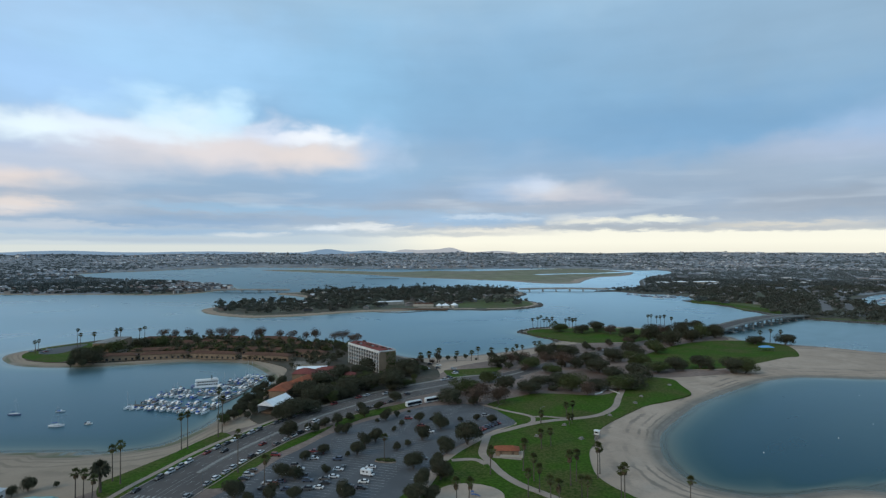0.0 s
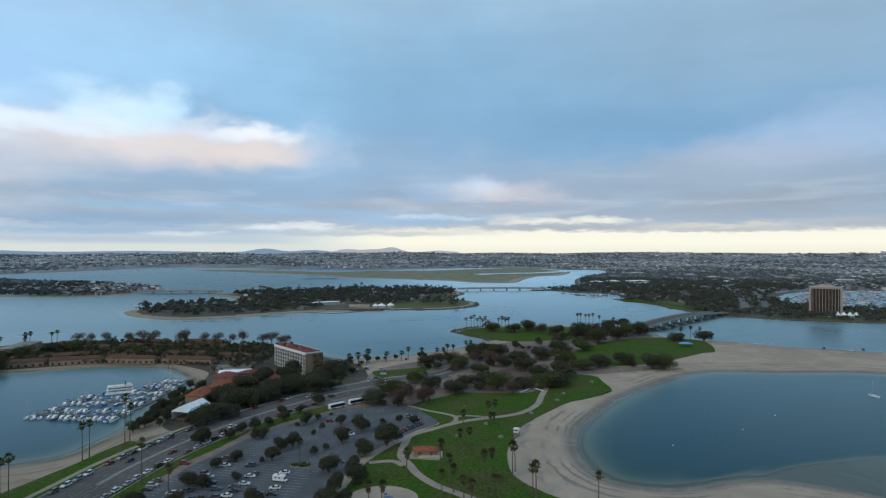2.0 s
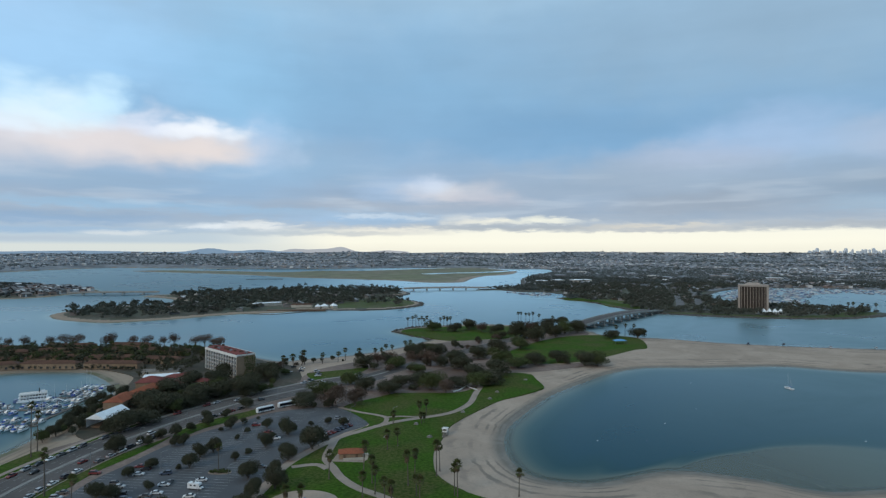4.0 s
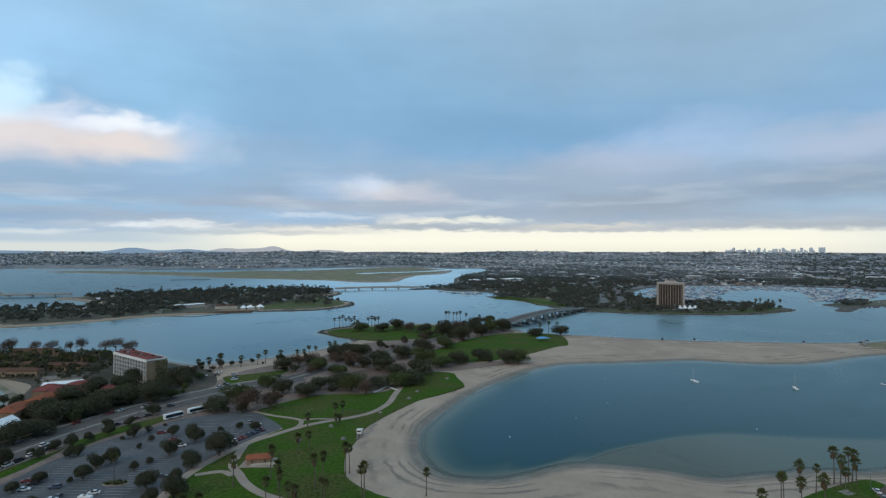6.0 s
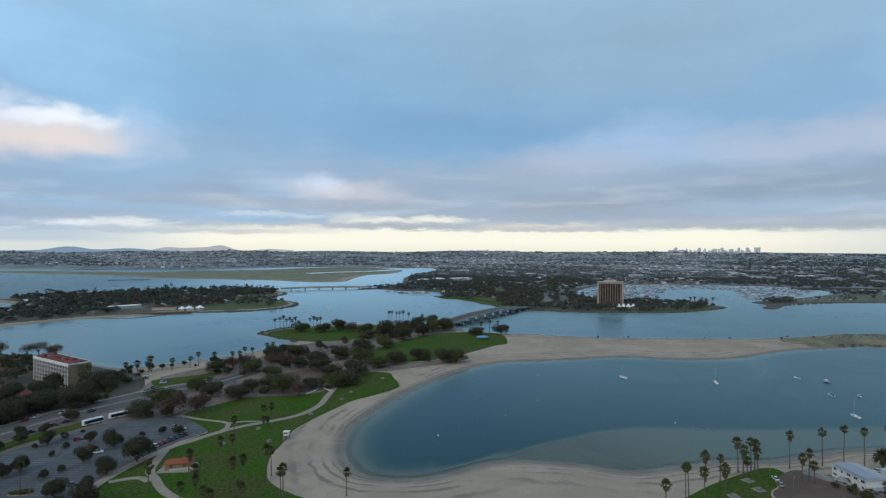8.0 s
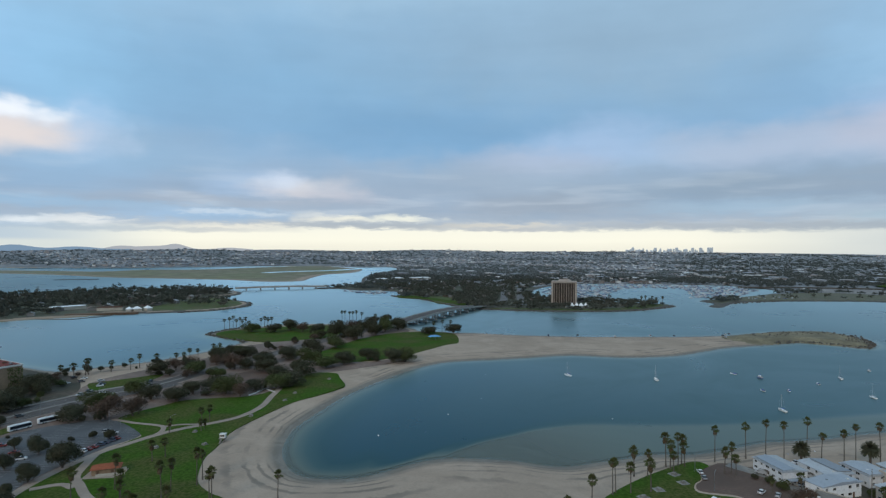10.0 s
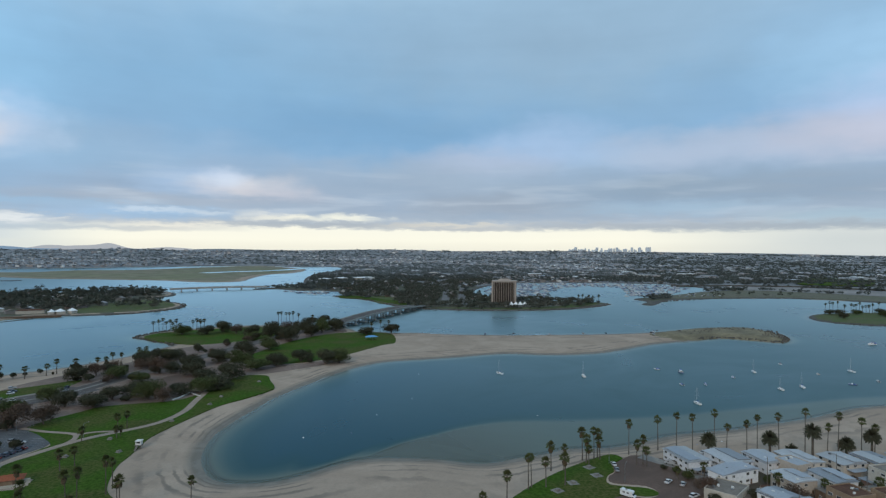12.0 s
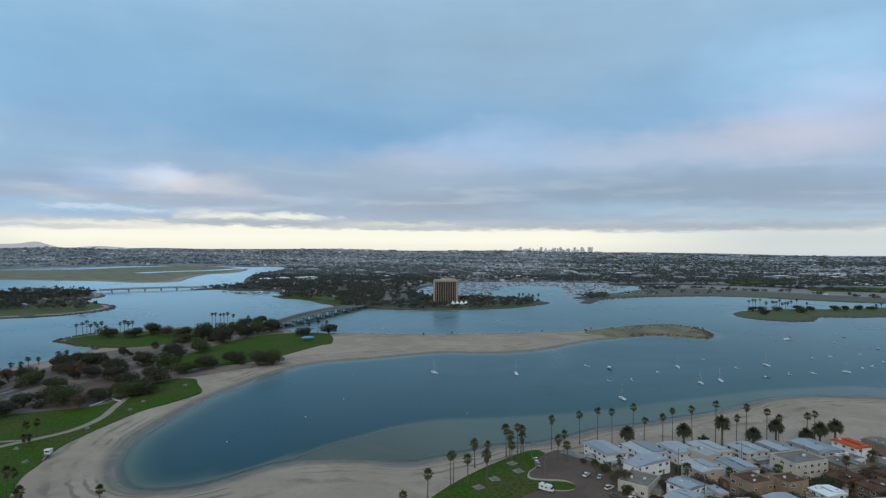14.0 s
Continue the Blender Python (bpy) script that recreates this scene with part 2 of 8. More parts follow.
def surface(name, colour, second=None, rough=0.85, metal=0.0, grain=1.0, patch=0.08, var=0.25, bump=0.0, random_shift=0.0, islands=0.0):
    """Paint, stone, cloth, leaves: two scales of colour variation, with relief."""
    m, nt, bsdf = principled(name)
    co = nt.nodes.new("ShaderNodeTexCoord").outputs["Object"]
    a = noise_node(nt, co, grain, 5, 0.6)
    b = noise_node(nt, co, patch, 4, 0.55, 0.5)
    second = second or tuple(c * (1 - var) for c in colour)
    col = mix_node(nt, soft(nt, b, 0.35, 0.65), tuple(min(1, c * (1 + var * 0.5)) for c in colour), second)
    col = mix_node(nt, soft(nt, a, 0.3, 0.75), col, tuple(c * (1 - var) for c in colour))
    if random_shift:
        r = nt.nodes.new("ShaderNodeObjectInfo").outputs["Random"]
        col = mix_node(nt, math_node(nt, "MULTIPLY", r, random_shift), col, tuple(c * 0.45 for c in second))
    if islands:
        r = nt.nodes.new("ShaderNodeNewGeometry").outputs["Random Per Island"]
        col = mix_node(nt, math_node(nt, "MULTIPLY", r, islands), col, tuple(min(1, c * 0.4) for c in colour))
    nt.links.new(col, bsdf.inputs["Base Color"])
    bsdf.inputs["Roughness"].default_value, bsdf.inputs["Metallic"].default_value = rough, metal
    if rough > 0.7:
        bsdf.inputs["Specular IOR Level"].default_value = 0.25
    if bump:
        n = nt.nodes.new("ShaderNodeBump")
        n.inputs["Strength"].default_value, n.inputs["Distance"].default_value = bump, 0.3
        nt.links.new(a, n.inputs["Height"])
        nt.links.new(n.outputs[0], bsdf.inputs["Normal"])
    return m


def choice(name, colours, rough=0.7, islands=False, metal=0.0):
    """One of several colours for each object, or for each island of a joined mesh."""
    m, nt, bsdf = principled(name)
    if islands:
        r = nt.nodes.new("ShaderNodeNewGeometry").outputs["Random Per Island"]
    else:
        r = nt.nodes.new("ShaderNodeObjectInfo").outputs["Random"]
    n = len(colours)
    col = ramp_node(nt, r, [(i / n, c) for i, c in enumerate(colours)], "CONSTANT")
    co = nt.nodes.new("ShaderNodeTexCoord").outputs["Object"]
    dirt = noise_node(nt, co, 0.9, 4, 0.6)
    col = mix_node(nt, math_node(nt, "MULTIPLY", soft(nt, dirt, 0.45, 0.8), 0.35), col, (0.12, 0.11, 0.10))
    nt.links.new(col, bsdf.inputs["Base Color"])
    bsdf.inputs["Roughness"].default_value, bsdf.inputs["Metallic"].default_value = rough, metal
    return m


def bed_colour(nt, Z, X):
    """Sand, silt and weed under water, by its depth; tinted greener in the southern bay."""
    under = ramp_node(nt, math_node(nt, "MULTIPLY", Z, -0.25), [
        (0.0, (0.20, 0.175, 0.142)), (0.05, (0.150, 0.138, 0.108)), (0.12, (0.112, 0.116, 0.090)), (0.19, (0.075, 0.094, 0.080)), (0.30, (0.030, 0.064, 0.064)), (0.50, (0.003, 0.040, 0.049)), (0.9, (0.002, 0.041, 0.062))])
    south = math_node(nt, "MULTIPLY", soft(nt, X, 80, 380), soft(nt, Z, -0.9, -1.8))
    return mix_node(nt, math_node(nt, "MULTIPLY", south, 0.75), under, (0.010, 0.048, 0.046))


def shore_material():
    """Sand: dry and trodden above, wet with weed lines at the tide, weed and silt under water."""
    m, nt, bsdf = principled("sand")
    co = nt.nodes.new("ShaderNodeTexCoord").outputs["Object"]
    sep = nt.nodes.new("ShaderNodeSeparateXYZ")
    nt.links.new(co, sep.inputs[0])
    Z = sep.outputs[2]
    wide = noise_node(nt, co, 0.022, 5, 0.6, 1.2)
    mid = noise_node(nt, co, 0.11, 5, 0.65, 0.8)
    fine = noise_node(nt, co, 0.9, 4, 0.6)
    patchy = noise_node(nt, co, 0.035, 3, 0.5, 0.4)
    z = math_node(nt, "ADD", Z, math_node(nt, "MULTIPLY", math_node(nt, "SUBTRACT", wide, 0.5), 0.34))
    z = math_node(nt, "ADD", z, math_node(nt, "MULTIPLY", math_node(nt, "SUBTRACT", mid, 0.5), 0.13))
    dry = mix_node(nt, soft(nt, wide, 0.35, 0.65), (0.400, 0.313, 0.246), (0.325, 0.252, 0.197))
    dry = mix_node(nt, math_node(nt, "MULTIPLY", soft(nt, fine, 0.4, 0.8), 0.32), dry, (0.22, 0.175, 0.14))
    wet = mix_node(nt, soft(nt, mid, 0.4, 0.62), (0.205, 0.182, 0.152), (0.150, 0.134, 0.112))
    col = mix_node(nt, soft(nt, z, 0.28, 0.80), wet, dry)
    # lines of weed left by the tides
    line = nt.nodes.new("ShaderNodeTexWave")
    line.wave_type, line.bands_direction = "BANDS", "Z"
    line.inputs["Scale"].default_value, line.inputs["Distortion"].default_value = 1.25, 0.0
    comb = nt.nodes.new("ShaderNodeCombineXYZ")
    nt.links.new(z, comb.inputs[2])
    nt.links.new(comb.outputs[0], line.inputs["Vector"])
    weed = math_node(nt, "MULTIPLY", soft(nt, line.outputs["Fac"], 0.60, 1.0), soft(nt, patchy, 0.40, 0.60))
    weed = math_node(nt, "MULTIPLY", weed, soft(nt, Z, 1.56, 1.30))
    col = mix_node(nt, math_node(nt, "MULTIPLY", weed, 0.66), col, (0.130, 0.112, 0.096))
    # trodden and raked patches, drier towards the top of the beach
    col = mix_node(nt, math_node(nt, "MULTIPLY", soft(nt, mid, 0.48, 0.66), 0.30), col, (0.215, 0.178, 0.142))
    # the western beach is browner, with green weed at its edge
    west = soft(nt, math_node(nt, "MULTIPLY", sep.outputs[0], -1.0), 130, 175)
    col = mix_node(nt, math_node(nt, "MULTIPLY", west, 0.55), col, (0.235, 0.185, 0.135))
    algae = math_node(nt, "MULTIPLY", math_node(nt, "MULTIPLY", west, soft(nt, patchy, 0.42, 0.56)), math_node(nt, "MULTIPLY", soft(nt, z, -0.05, 0.08), soft(nt, z, 0.50, 0.30)))
    col = mix_node(nt, math_node(nt, "MULTIPLY", algae, 0.75), col, (0.085, 0.095, 0.045))
    under = bed_colour(nt, Z, sep.outputs[0])
    col = mix_node(nt, soft(nt, Z, -0.12, 0.06), under, col)
    nt.links.new(col, bsdf.inputs["Base Color"])
    nt.links.new(math_node(nt, "ADD", 0.5, math_node(nt, "MULTIPLY", soft(nt, z, 0.1, 0.7), 0.45)), bsdf.inputs["Roughness"])
    bsdf.inputs["Specular IOR Level"].default_value = 0.06
    b = nt.nodes.new("ShaderNodeBump")
    b.inputs["Strength"].default_value, b.inputs["Distance"].default_value = 0.5, 0.25
    nt.links.new(fine, b.inputs["Height"])
    nt.links.new(b.outputs[0], bsdf.inputs["Normal"])
    return m


def water_material():
    m = bpy.data.materials.new("bay_water")
    m.use_nodes = True
    nt = m.node_tree
    nt.nodes.clear()
    co = nt.nodes.new("ShaderNodeTexCoord").outputs["Object"]
    ripple = noise_node(nt, co, 0.16, 2, 0.5)
    swell = noise_node(nt, co, 0.07, 3, 0.5, 0.6)
    wind = noise_node(nt, co, 0.006, 4, 0.55, 1.5)
    h = math_node(nt, "ADD", math_node(nt, "MULTIPLY", ripple, 0.25), math_node(nt, "MULTIPLY", swell, 1.5))
    b = nt.nodes.new("ShaderNodeBump")
    b.inputs["Strength"].default_value, b.inputs["Distance"].default_value = 0.07, 0.10
    nt.links.new(h, b.inputs["Height"])
    fres = nt.nodes.new("ShaderNodeFresnel")
    fres.inputs["IOR"].default_value = 1.345
    nt.links.new(b.outputs[0], fres.inputs["Normal"])
    gloss = nt.nodes.new("ShaderNodeBsdfGlossy")
    gloss.inputs["Color"].default_value = (0.80, 0.935, 0.965, 1)
    nt.links.new(math_node(nt, "ADD", 0.27, math_node(nt, "MULTIPLY", soft(nt, wind, 0.35, 0.65), 0.13)), gloss.inputs["Roughness"])
    nt.links.new(b.outputs[0], gloss.inputs["Normal"])
    # clear over the sand at its edge, and taking on the colour of its depth further out
    deep = nt.nodes.new("ShaderNodeAttribute")
    deep.attribute_name = "depth"
    level = math_node(nt, "MULTIPLY", deep.outputs["Fac"], -1.0)
    thin = nt.nodes.new("ShaderNodeBsdfTransparent")
    thin.inputs["Color"].default_value = (0.80, 0.92, 0.93, 1)
    body = nt.nodes.new("ShaderNodeBsdfDiffuse")
    mix = nt.nodes.new("ShaderNodeMixShader")
    # mirrored light is cut by position: at high x, and far out at low x
    sep = nt.nodes.new("ShaderNodeSeparateXYZ")
    nt.links.new(co, sep.inputs[0])
    nt.links.new(mix_node(nt, 1.0, bed_colour(nt, level, sep.outputs[0]), (0.80, 0.92, 0.93), "MULTIPLY"), body.inputs["Color"])
    clear = nt.nodes.new("ShaderNodeMixShader")
    nt.links.new(soft(nt, level, -0.10, -0.55), clear.inputs[0])
    nt.links.new(thin.outputs[0], clear.inputs[1])
    nt.links.new(body.outputs[0], clear.inputs[2])
    reach = math_node(nt, "ADD", sep.outputs[0], math_node(nt, "MULTIPLY", math_node(nt, "SUBTRACT", wind, 0.5), 700.0))
    calm = math_node(nt, "SUBTRACT", 1.0, math_node(nt, "MULTIPLY", soft(nt, reach, 150, 620), 0.33))
    west_dim = math_node(nt, "MULTIPLY", soft(nt, sep.outputs[1], 480, 720), soft(nt, math_node(nt, "MULTIPLY", sep.outputs[0], -1.0), 0, 380))
    calm = math_node(nt, "SUBTRACT", calm, math_node(nt, "MULTIPLY", west_dim, 0.22))
    far_west_dim = math_node(nt, "MULTIPLY", soft(nt, sep.outputs[1], 700, 1300), soft(nt, math_node(nt, "MULTIPLY", sep.outputs[0], -1.0), 100, 600))
    calm = math_node(nt, "SUBTRACT", calm, math_node(nt, "MULTIPLY", far_west_dim, 0.42))
    facing = math_node(nt, "MULTIPLY", math_node(nt, "POWER", fres.outputs[0], 1.45), 1.5)
    nt.links.new(math_node(nt, "MULTIPLY", facing, calm, True), mix.inputs[0])
    nt.links.new(clear.outputs[0], mix.inputs[1])
    nt.links.new(gloss.outputs[0], mix.inputs[2])
    out = nt.nodes.new("ShaderNodeOutputMaterial")
    nt.links.new(mix.outputs[0], out.inputs[0])
    return m


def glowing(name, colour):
    """Self-lit flat haze tone, only for the plain backdrop of distant hills."""
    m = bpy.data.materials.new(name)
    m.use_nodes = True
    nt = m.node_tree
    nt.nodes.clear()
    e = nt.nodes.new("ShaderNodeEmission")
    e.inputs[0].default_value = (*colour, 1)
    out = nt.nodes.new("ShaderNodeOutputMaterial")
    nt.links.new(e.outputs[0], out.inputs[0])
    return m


SAND = shore_material()
WATER = water_material()
DIRT = surface("packed_earth", (0.205, 0.148, 0.122), (0.135, 0.098, 0.082), grain=0.5, patch=0.04, var=0.35, bump=0.4)
SCRUB = surface("scrub_ground", (0.075, 0.080, 0.050), (0.12, 0.10, 0.075), grain=0.3, patch=0.015, var=0.4)
# pale bluish ground: distance haze is put into its colour
TOWN = surface("hazed_town_ground", (0.232, 0.235, 0.242), (0.150, 0.160, 0.168), grain=0.03, patch=0.006, var=0.4)
MARSH_GRASS = surface("marsh_grass", (0.16, 0.16, 0.085), (0.22, 0.185, 0.13), grain=0.02, patch=0.004, var=0.35)
GRASS = surface("mown_grass", (0.042, 0.088, 0.011), (0.092, 0.092, 0.032), grain=0.7, patch=0.034, var=0.45, bump=0.3)
GRASS.node_tree.nodes["Principled BSDF"].inputs["Specular IOR Level"].default_value = 0.03
DRY_GRASS = surface("thin_grass", (0.058, 0.085, 0.016), (0.110, 0.098, 0.045), grain=0.6, patch=0.05, var=0.35, bump=0.3)
ASPHALT = surface("asphalt", (0.094, 0.096, 0.102), (0.070, 0.071, 0.075), grain=1.5, patch=0.05, var=0.22)
ROAD_ASPHALT = surface("worn_road", (0.104, 0.089, 0.082), (0.075, 0.066, 0.062), grain=1.2, patch=0.03, var=0.22)
PALE_ASPHALT = surface("pale_asphalt", (0.155, 0.150, 0.148), (0.115, 0.112, 0.112), grain=0.8, patch=0.04, var=0.2)
CONCRETE = surface("concrete", (0.31, 0.245, 0.20), (0.25, 0.195, 0.16), grain=1.4, patch=0.12, var=0.18)
OLD_CONCRETE = surface("weathered_concrete", (0.24, 0.225, 0.205), (0.17, 0.16, 0.15), grain=0.8, patch=0.1, var=0.25)
FADED_PAINT = surface("faded_paint", (0.34, 0.34, 0.34), grain=1.2, patch=0.1, var=0.4)
GARDEN = surface("garden_ground", (0.085, 0.066, 0.048), (0.048, 0.048, 0.030), grain=0.4, patch=0.05, var=0.4)
PAINT_WHITE = surface("road_paint", (0.27, 0.265, 0.255), grain=2.0, patch=0.3, var=0.25)
BROWN_ASPHALT = surface("brown_asphalt", (0.128, 0.083, 0.064), (0.088, 0.062, 0.050), grain=1.0, patch=0.06, var=0.25)
BANK = surface("rocky_bank", (0.095, 0.085, 0.072), (0.06, 0.055, 0.048), grain=0.6, patch=0.15, var=0.4, bump=0.6)
JETTY_TOP = surface("jetty_earth", (0.215, 0.180, 0.112), (0.120, 0.104, 0.066), grain=0.3, patch=0.05, var=0.35, bump=0.6)
TURF = surface("thin_bank_turf", (0.105, 0.105, 0.065), (0.14, 0.125, 0.09), grain=0.2, patch=0.02, var=0.35)
RIVER_BED = surface("river_bed", (0.24, 0.22, 0.205), (0.18, 0.17, 0.165), grain=0.1, patch=0.012, var=0.25)
ROCK = surface("riprap", (0.125, 0.113, 0.098), (0.085, 0.077, 0.069), grain=0.5, patch=0.1, var=0.35, islands=0.5)

# ---- building helpers ----
class Geo:
    """Collects vertices and faces of one mesh."""

    def __init__(self):
        self.v, self.f = [], []

    def add(self, verts, faces):
        n = len(self.v)
        self.v.extend(verts)
        self.f.extend([tuple(i + n for i in f) for f in faces])
        return self

    def box(self, x, y, z, sx, sy, sz, turn=0.0, top=1.0):
        """A box that stands on z; top: the share of its plan that is left at the top."""
        c, s = math.cos(turn), math.sin(turn)
        out = []
        for k, h in ((1.0, 0.0), (top, sz)):
            for a, b in ((-1, -1), (1, -1), (1, 1), (-1, 1)):
                px, py = a * sx / 2 * k, b * sy / 2 * k
                out.append((x + px * c - py * s, y + px * s + py * c, z + h))
        return self.add(out, [(3, 2, 1, 0), (4, 5, 6, 7), (0, 1, 5, 4), (1, 2, 6, 5), (2, 3, 7, 6), (3, 0, 4, 7)])

    def tube(self, points, radii, n=6, caps=True):
        rings = []
        for i, (p, r) in enumerate(zip(points, radii)):
            a = Vector(points[max(i - 1, 0)])
            b = Vector(points[min(i + 1, len(points) - 1)])
            d = (b - a).normalized()
            u = d.orthogonal().normalized() if abs(d.z) < 0.9 else Vector((1, 0, 0))
            w = d.cross(u).normalized()
            u = w.cross(d)
            rings.append([tuple(Vector(p) + (u * math.cos(t) + w * math.sin(t)) * r) for t in [2 * math.pi * k / n for k in range(n)]])
        verts = [q for ring in rings for q in ring]
        faces = [(i * n + k, i * n + (k + 1) % n, (i + 1) * n + (k + 1) % n, (i + 1) * n + k) for i in range(len(rings) - 1) for k in range(n)]
        if caps:
            faces += [tuple(range(n))[::-1], tuple(range((len(rings) - 1) * n, len(rings) * n))]
        return self.add(verts, faces)

    def prism(self, outline, z0, z1, inset=0.0):
        """A closed outline in plan, raised from z0 to z1; inset draws the top in."""
        n = len(outline)
        cx, cy = sum(p[0] for p in outline) / n, sum(p[1] for p in outline) / n
        top = [(p[0] + (cx - p[0]) * inset, p[1] + (cy - p[1]) * inset, z1) for p in outline]
        return self.add([(p[0], p[1], z0) for p in outline] + top,
                        [tuple(range(n))[::-1], tuple(range(n, 2 * n))] + [(i, (i + 1) % n, n + (i + 1) % n, n + i) for i in range(n)])

    def mesh(self, name, materials, smooth=False):
        me = bpy.data.meshes.new(name)
        me.from_pydata(self.v, [], self.f)
        for m in (materials if isinstance(materials, (list, tuple)) else [materials]):
            me.materials.append(m)
        if smooth:
            me.polygons.foreach_set("use_smooth", [True] * len(me.polygons))
        me.update()
        return me


def part(name, geo, material, parent=None, label="", smooth=False):
    """One mesh object, under a thing or under a part."""
    me = geo if isinstance(geo, bpy.types.Mesh) else geo.mesh(name, material, smooth)
    ob = new(name, me)
    ob.parent = parent
    return tagged(ob, label)


def thing(name, label, category, group="", kind="", m=None):
    ob = tagged(new(name), label, category, group, kind)
    if m is not None:
        ob.matrix_basis = m
    return ob


def array_mesh(name, verts, faces, materials, slots=None, smooth=False):
    """A large mesh from arrays; faces all of one size."""
    verts, faces = np.asarray(verts, np.float32), np.asarray(faces, np.int32)
    k = faces.shape[1]
    me = bpy.data.meshes.new(name)
    me.vertices.add(len(verts))
    me.vertices.foreach_set("co", verts.ravel())
    me.loops.add(faces.size)
    me.loops.foreach_set("vertex_index", faces.ravel())
    me.polygons.add(len(faces))
    me.polygons.foreach_set("loop_start", np.arange(0, faces.size, k, dtype=np.int32))
    me.polygons.foreach_set("use_smooth", np.full(len(faces), smooth))
    for m in materials:
        me.materials.append(m)
    if slots is not None:
        me.polygons.foreach_set("material_index", np.asarray(slots, np.int32))
    me.update(calc_edges=True)
    return me


def curve_through(pts, closed=True, step=4):
    """Catmull-Rom through the points of a plan."""
    p = [Vector((*q[:2], 0)) for q in pts]
    n, out = len(p), []
    for i in range(n if closed else n - 1):
        a, b, c, d = [p[(i + k) % n] if closed else p[min(max(i + k, 0), n - 1)] for k in (-1, 0, 1, 2)]
        for j in range(step):
            t = j / step
            q = 0.5 * (2 * b + (c - a) * t + (2 * a - 5 * b + 4 * c - d) * t * t + (3 * b - a - 3 * c + d) * t ** 3)
            out.append((q.x, q.y))
    if not closed:
        out.append((p[-1].x, p[-1].y))
    return out


def inside(poly, xs, ys):
    hit = np.zeros(np.shape(xs), bool)
    for (x0, y0), (x1, y1) in zip(poly, poly[1:] + poly[:1]):
        if y0 != y1:
            hit ^= ((y0 > ys) != (y1 > ys)) & (xs < (x1 - x0) * (ys - y0) / (y1 - y0) + x0)
    return hit


def shore_distance(poly, xs, ys, reach=160.0):
    """Metres from the outline, positive inside."""
    d = np.full(xs.shape, reach ** 2)
    for (x0, y0), (x1, y1) in zip(poly, poly[1:] + poly[:1]):
        near = (xs > min(x0, x1) - reach) & (xs < max(x0, x1) + reach) & (ys > min(y0, y1) - reach) & (ys < max(y0, y1) + reach)
        if not near.any():
            continue
        px, py = xs[near], ys[near]
        ex, ey = x1 - x0, y1 - y0
        t = np.clip(((px - x0) * ex + (py - y0) * ey) / (ex * ex + ey * ey + 1e-9), 0, 1)
        d[near] = np.minimum(d[near], (px - x0 - t * ex) ** 2 + (py - y0 - t * ey) ** 2)
    return np.where(inside(poly, xs, ys), 1.0, -1.0) * np.sqrt(d)


def scatter(poly, spacing, seed, keep=1.0, jitter=0.45):
    """Places in an outline, at about that spacing."""
    r = np.random.RandomState(seed)
    xs = np.arange(min(p[0] for p in poly), max(p[0] for p in poly), spacing)
    ys = np.arange(min(p[1] for p in poly), max(p[1] for p in poly), spacing)
    gx, gy = [a.ravel() for a in np.meshgrid(xs, ys)]
    gx = gx + r.uniform(-jitter, jitter, gx.size) * spacing
    gy = gy + r.uniform(-jitter, jitter, gy.size) * spacing
    ok = inside(poly, gx, gy) & (r.rand(gx.size) < keep)
    return list(zip(gx[ok], gy[ok]))


# ---- the plan: shorelines ----
HOME_NORTH = [
    (-900, -60), (-700, 120), (-254, 233), (-230, 234), (-212, 238), (-203, 242), (-193, 248), (-184, 258),
    (-182, 273), (-181, 289), (-183, 309), (-186, 334), (-191, 364), (-194, 389), (-202, 408), (-218, 428),
    (-234, 444), (-250, 458), (-274, 464), (-299, 462), (-320, 453), (-339, 442), (-358, 431), (-377, 422),
    (-399, 416), (-424, 414), (-447, 420), (-473, 436), (-491, 455), (-497, 473), (-495, 489), (-493, 514),
    (-482, 539), (-470, 565), (-436, 575), (-345, 583), (-240, 582), (-166, 545), (-119, 511), (-95, 521),
    (-61, 538), (-37, 561), (-16, 585), (-3, 609), (9, 634),
]
HOME_SOUTH = [
    (-10, 659), (-30, 687), (-33, 696), (-25, 718), (-8, 737), (19, 752), (69, 766), (118, 755),
    (160, 738), (186, 716), (200, 692), (201, 676), (224, 663), (241, 651), (271, 640), (305, 618),
    (365, 595), (429, 580), (484, 569), (540, 568), (601, 577), (649, 571), (667, 558), (665, 520),
    (641, 480), (614, 463), (604, 467), (593, 485), (572, 506), (536, 502), (499, 499), (477, 496),
    (440, 483), (403, 469), (365, 468), (339, 475), (305, 491), (260, 488), (228, 486), (208, 486),
    (183, 482), (152, 459), (128, 431), (111, 410), (93, 385), (67, 333), (60, 313), (57, 291),
    (58, 273), (63, 256), (72, 248), (86, 245), (99, 248), (113, 255), (126, 259), (138, 258),
    (150, 254), (163, 248), (174, 240), (184, 237), (199, 239), (215, 240), (226, 243), (249, 238),
    (272, 241), (293, 245), (309, 244), (335, 243), (351, 245), (373, 245), (401, 248), (433, 254),
    (459, 253), (479, 247), (494, 238), (515, 226), (560, 150), (760, 60), (1000, -60), (900, -400),
    (-900, -400),
]
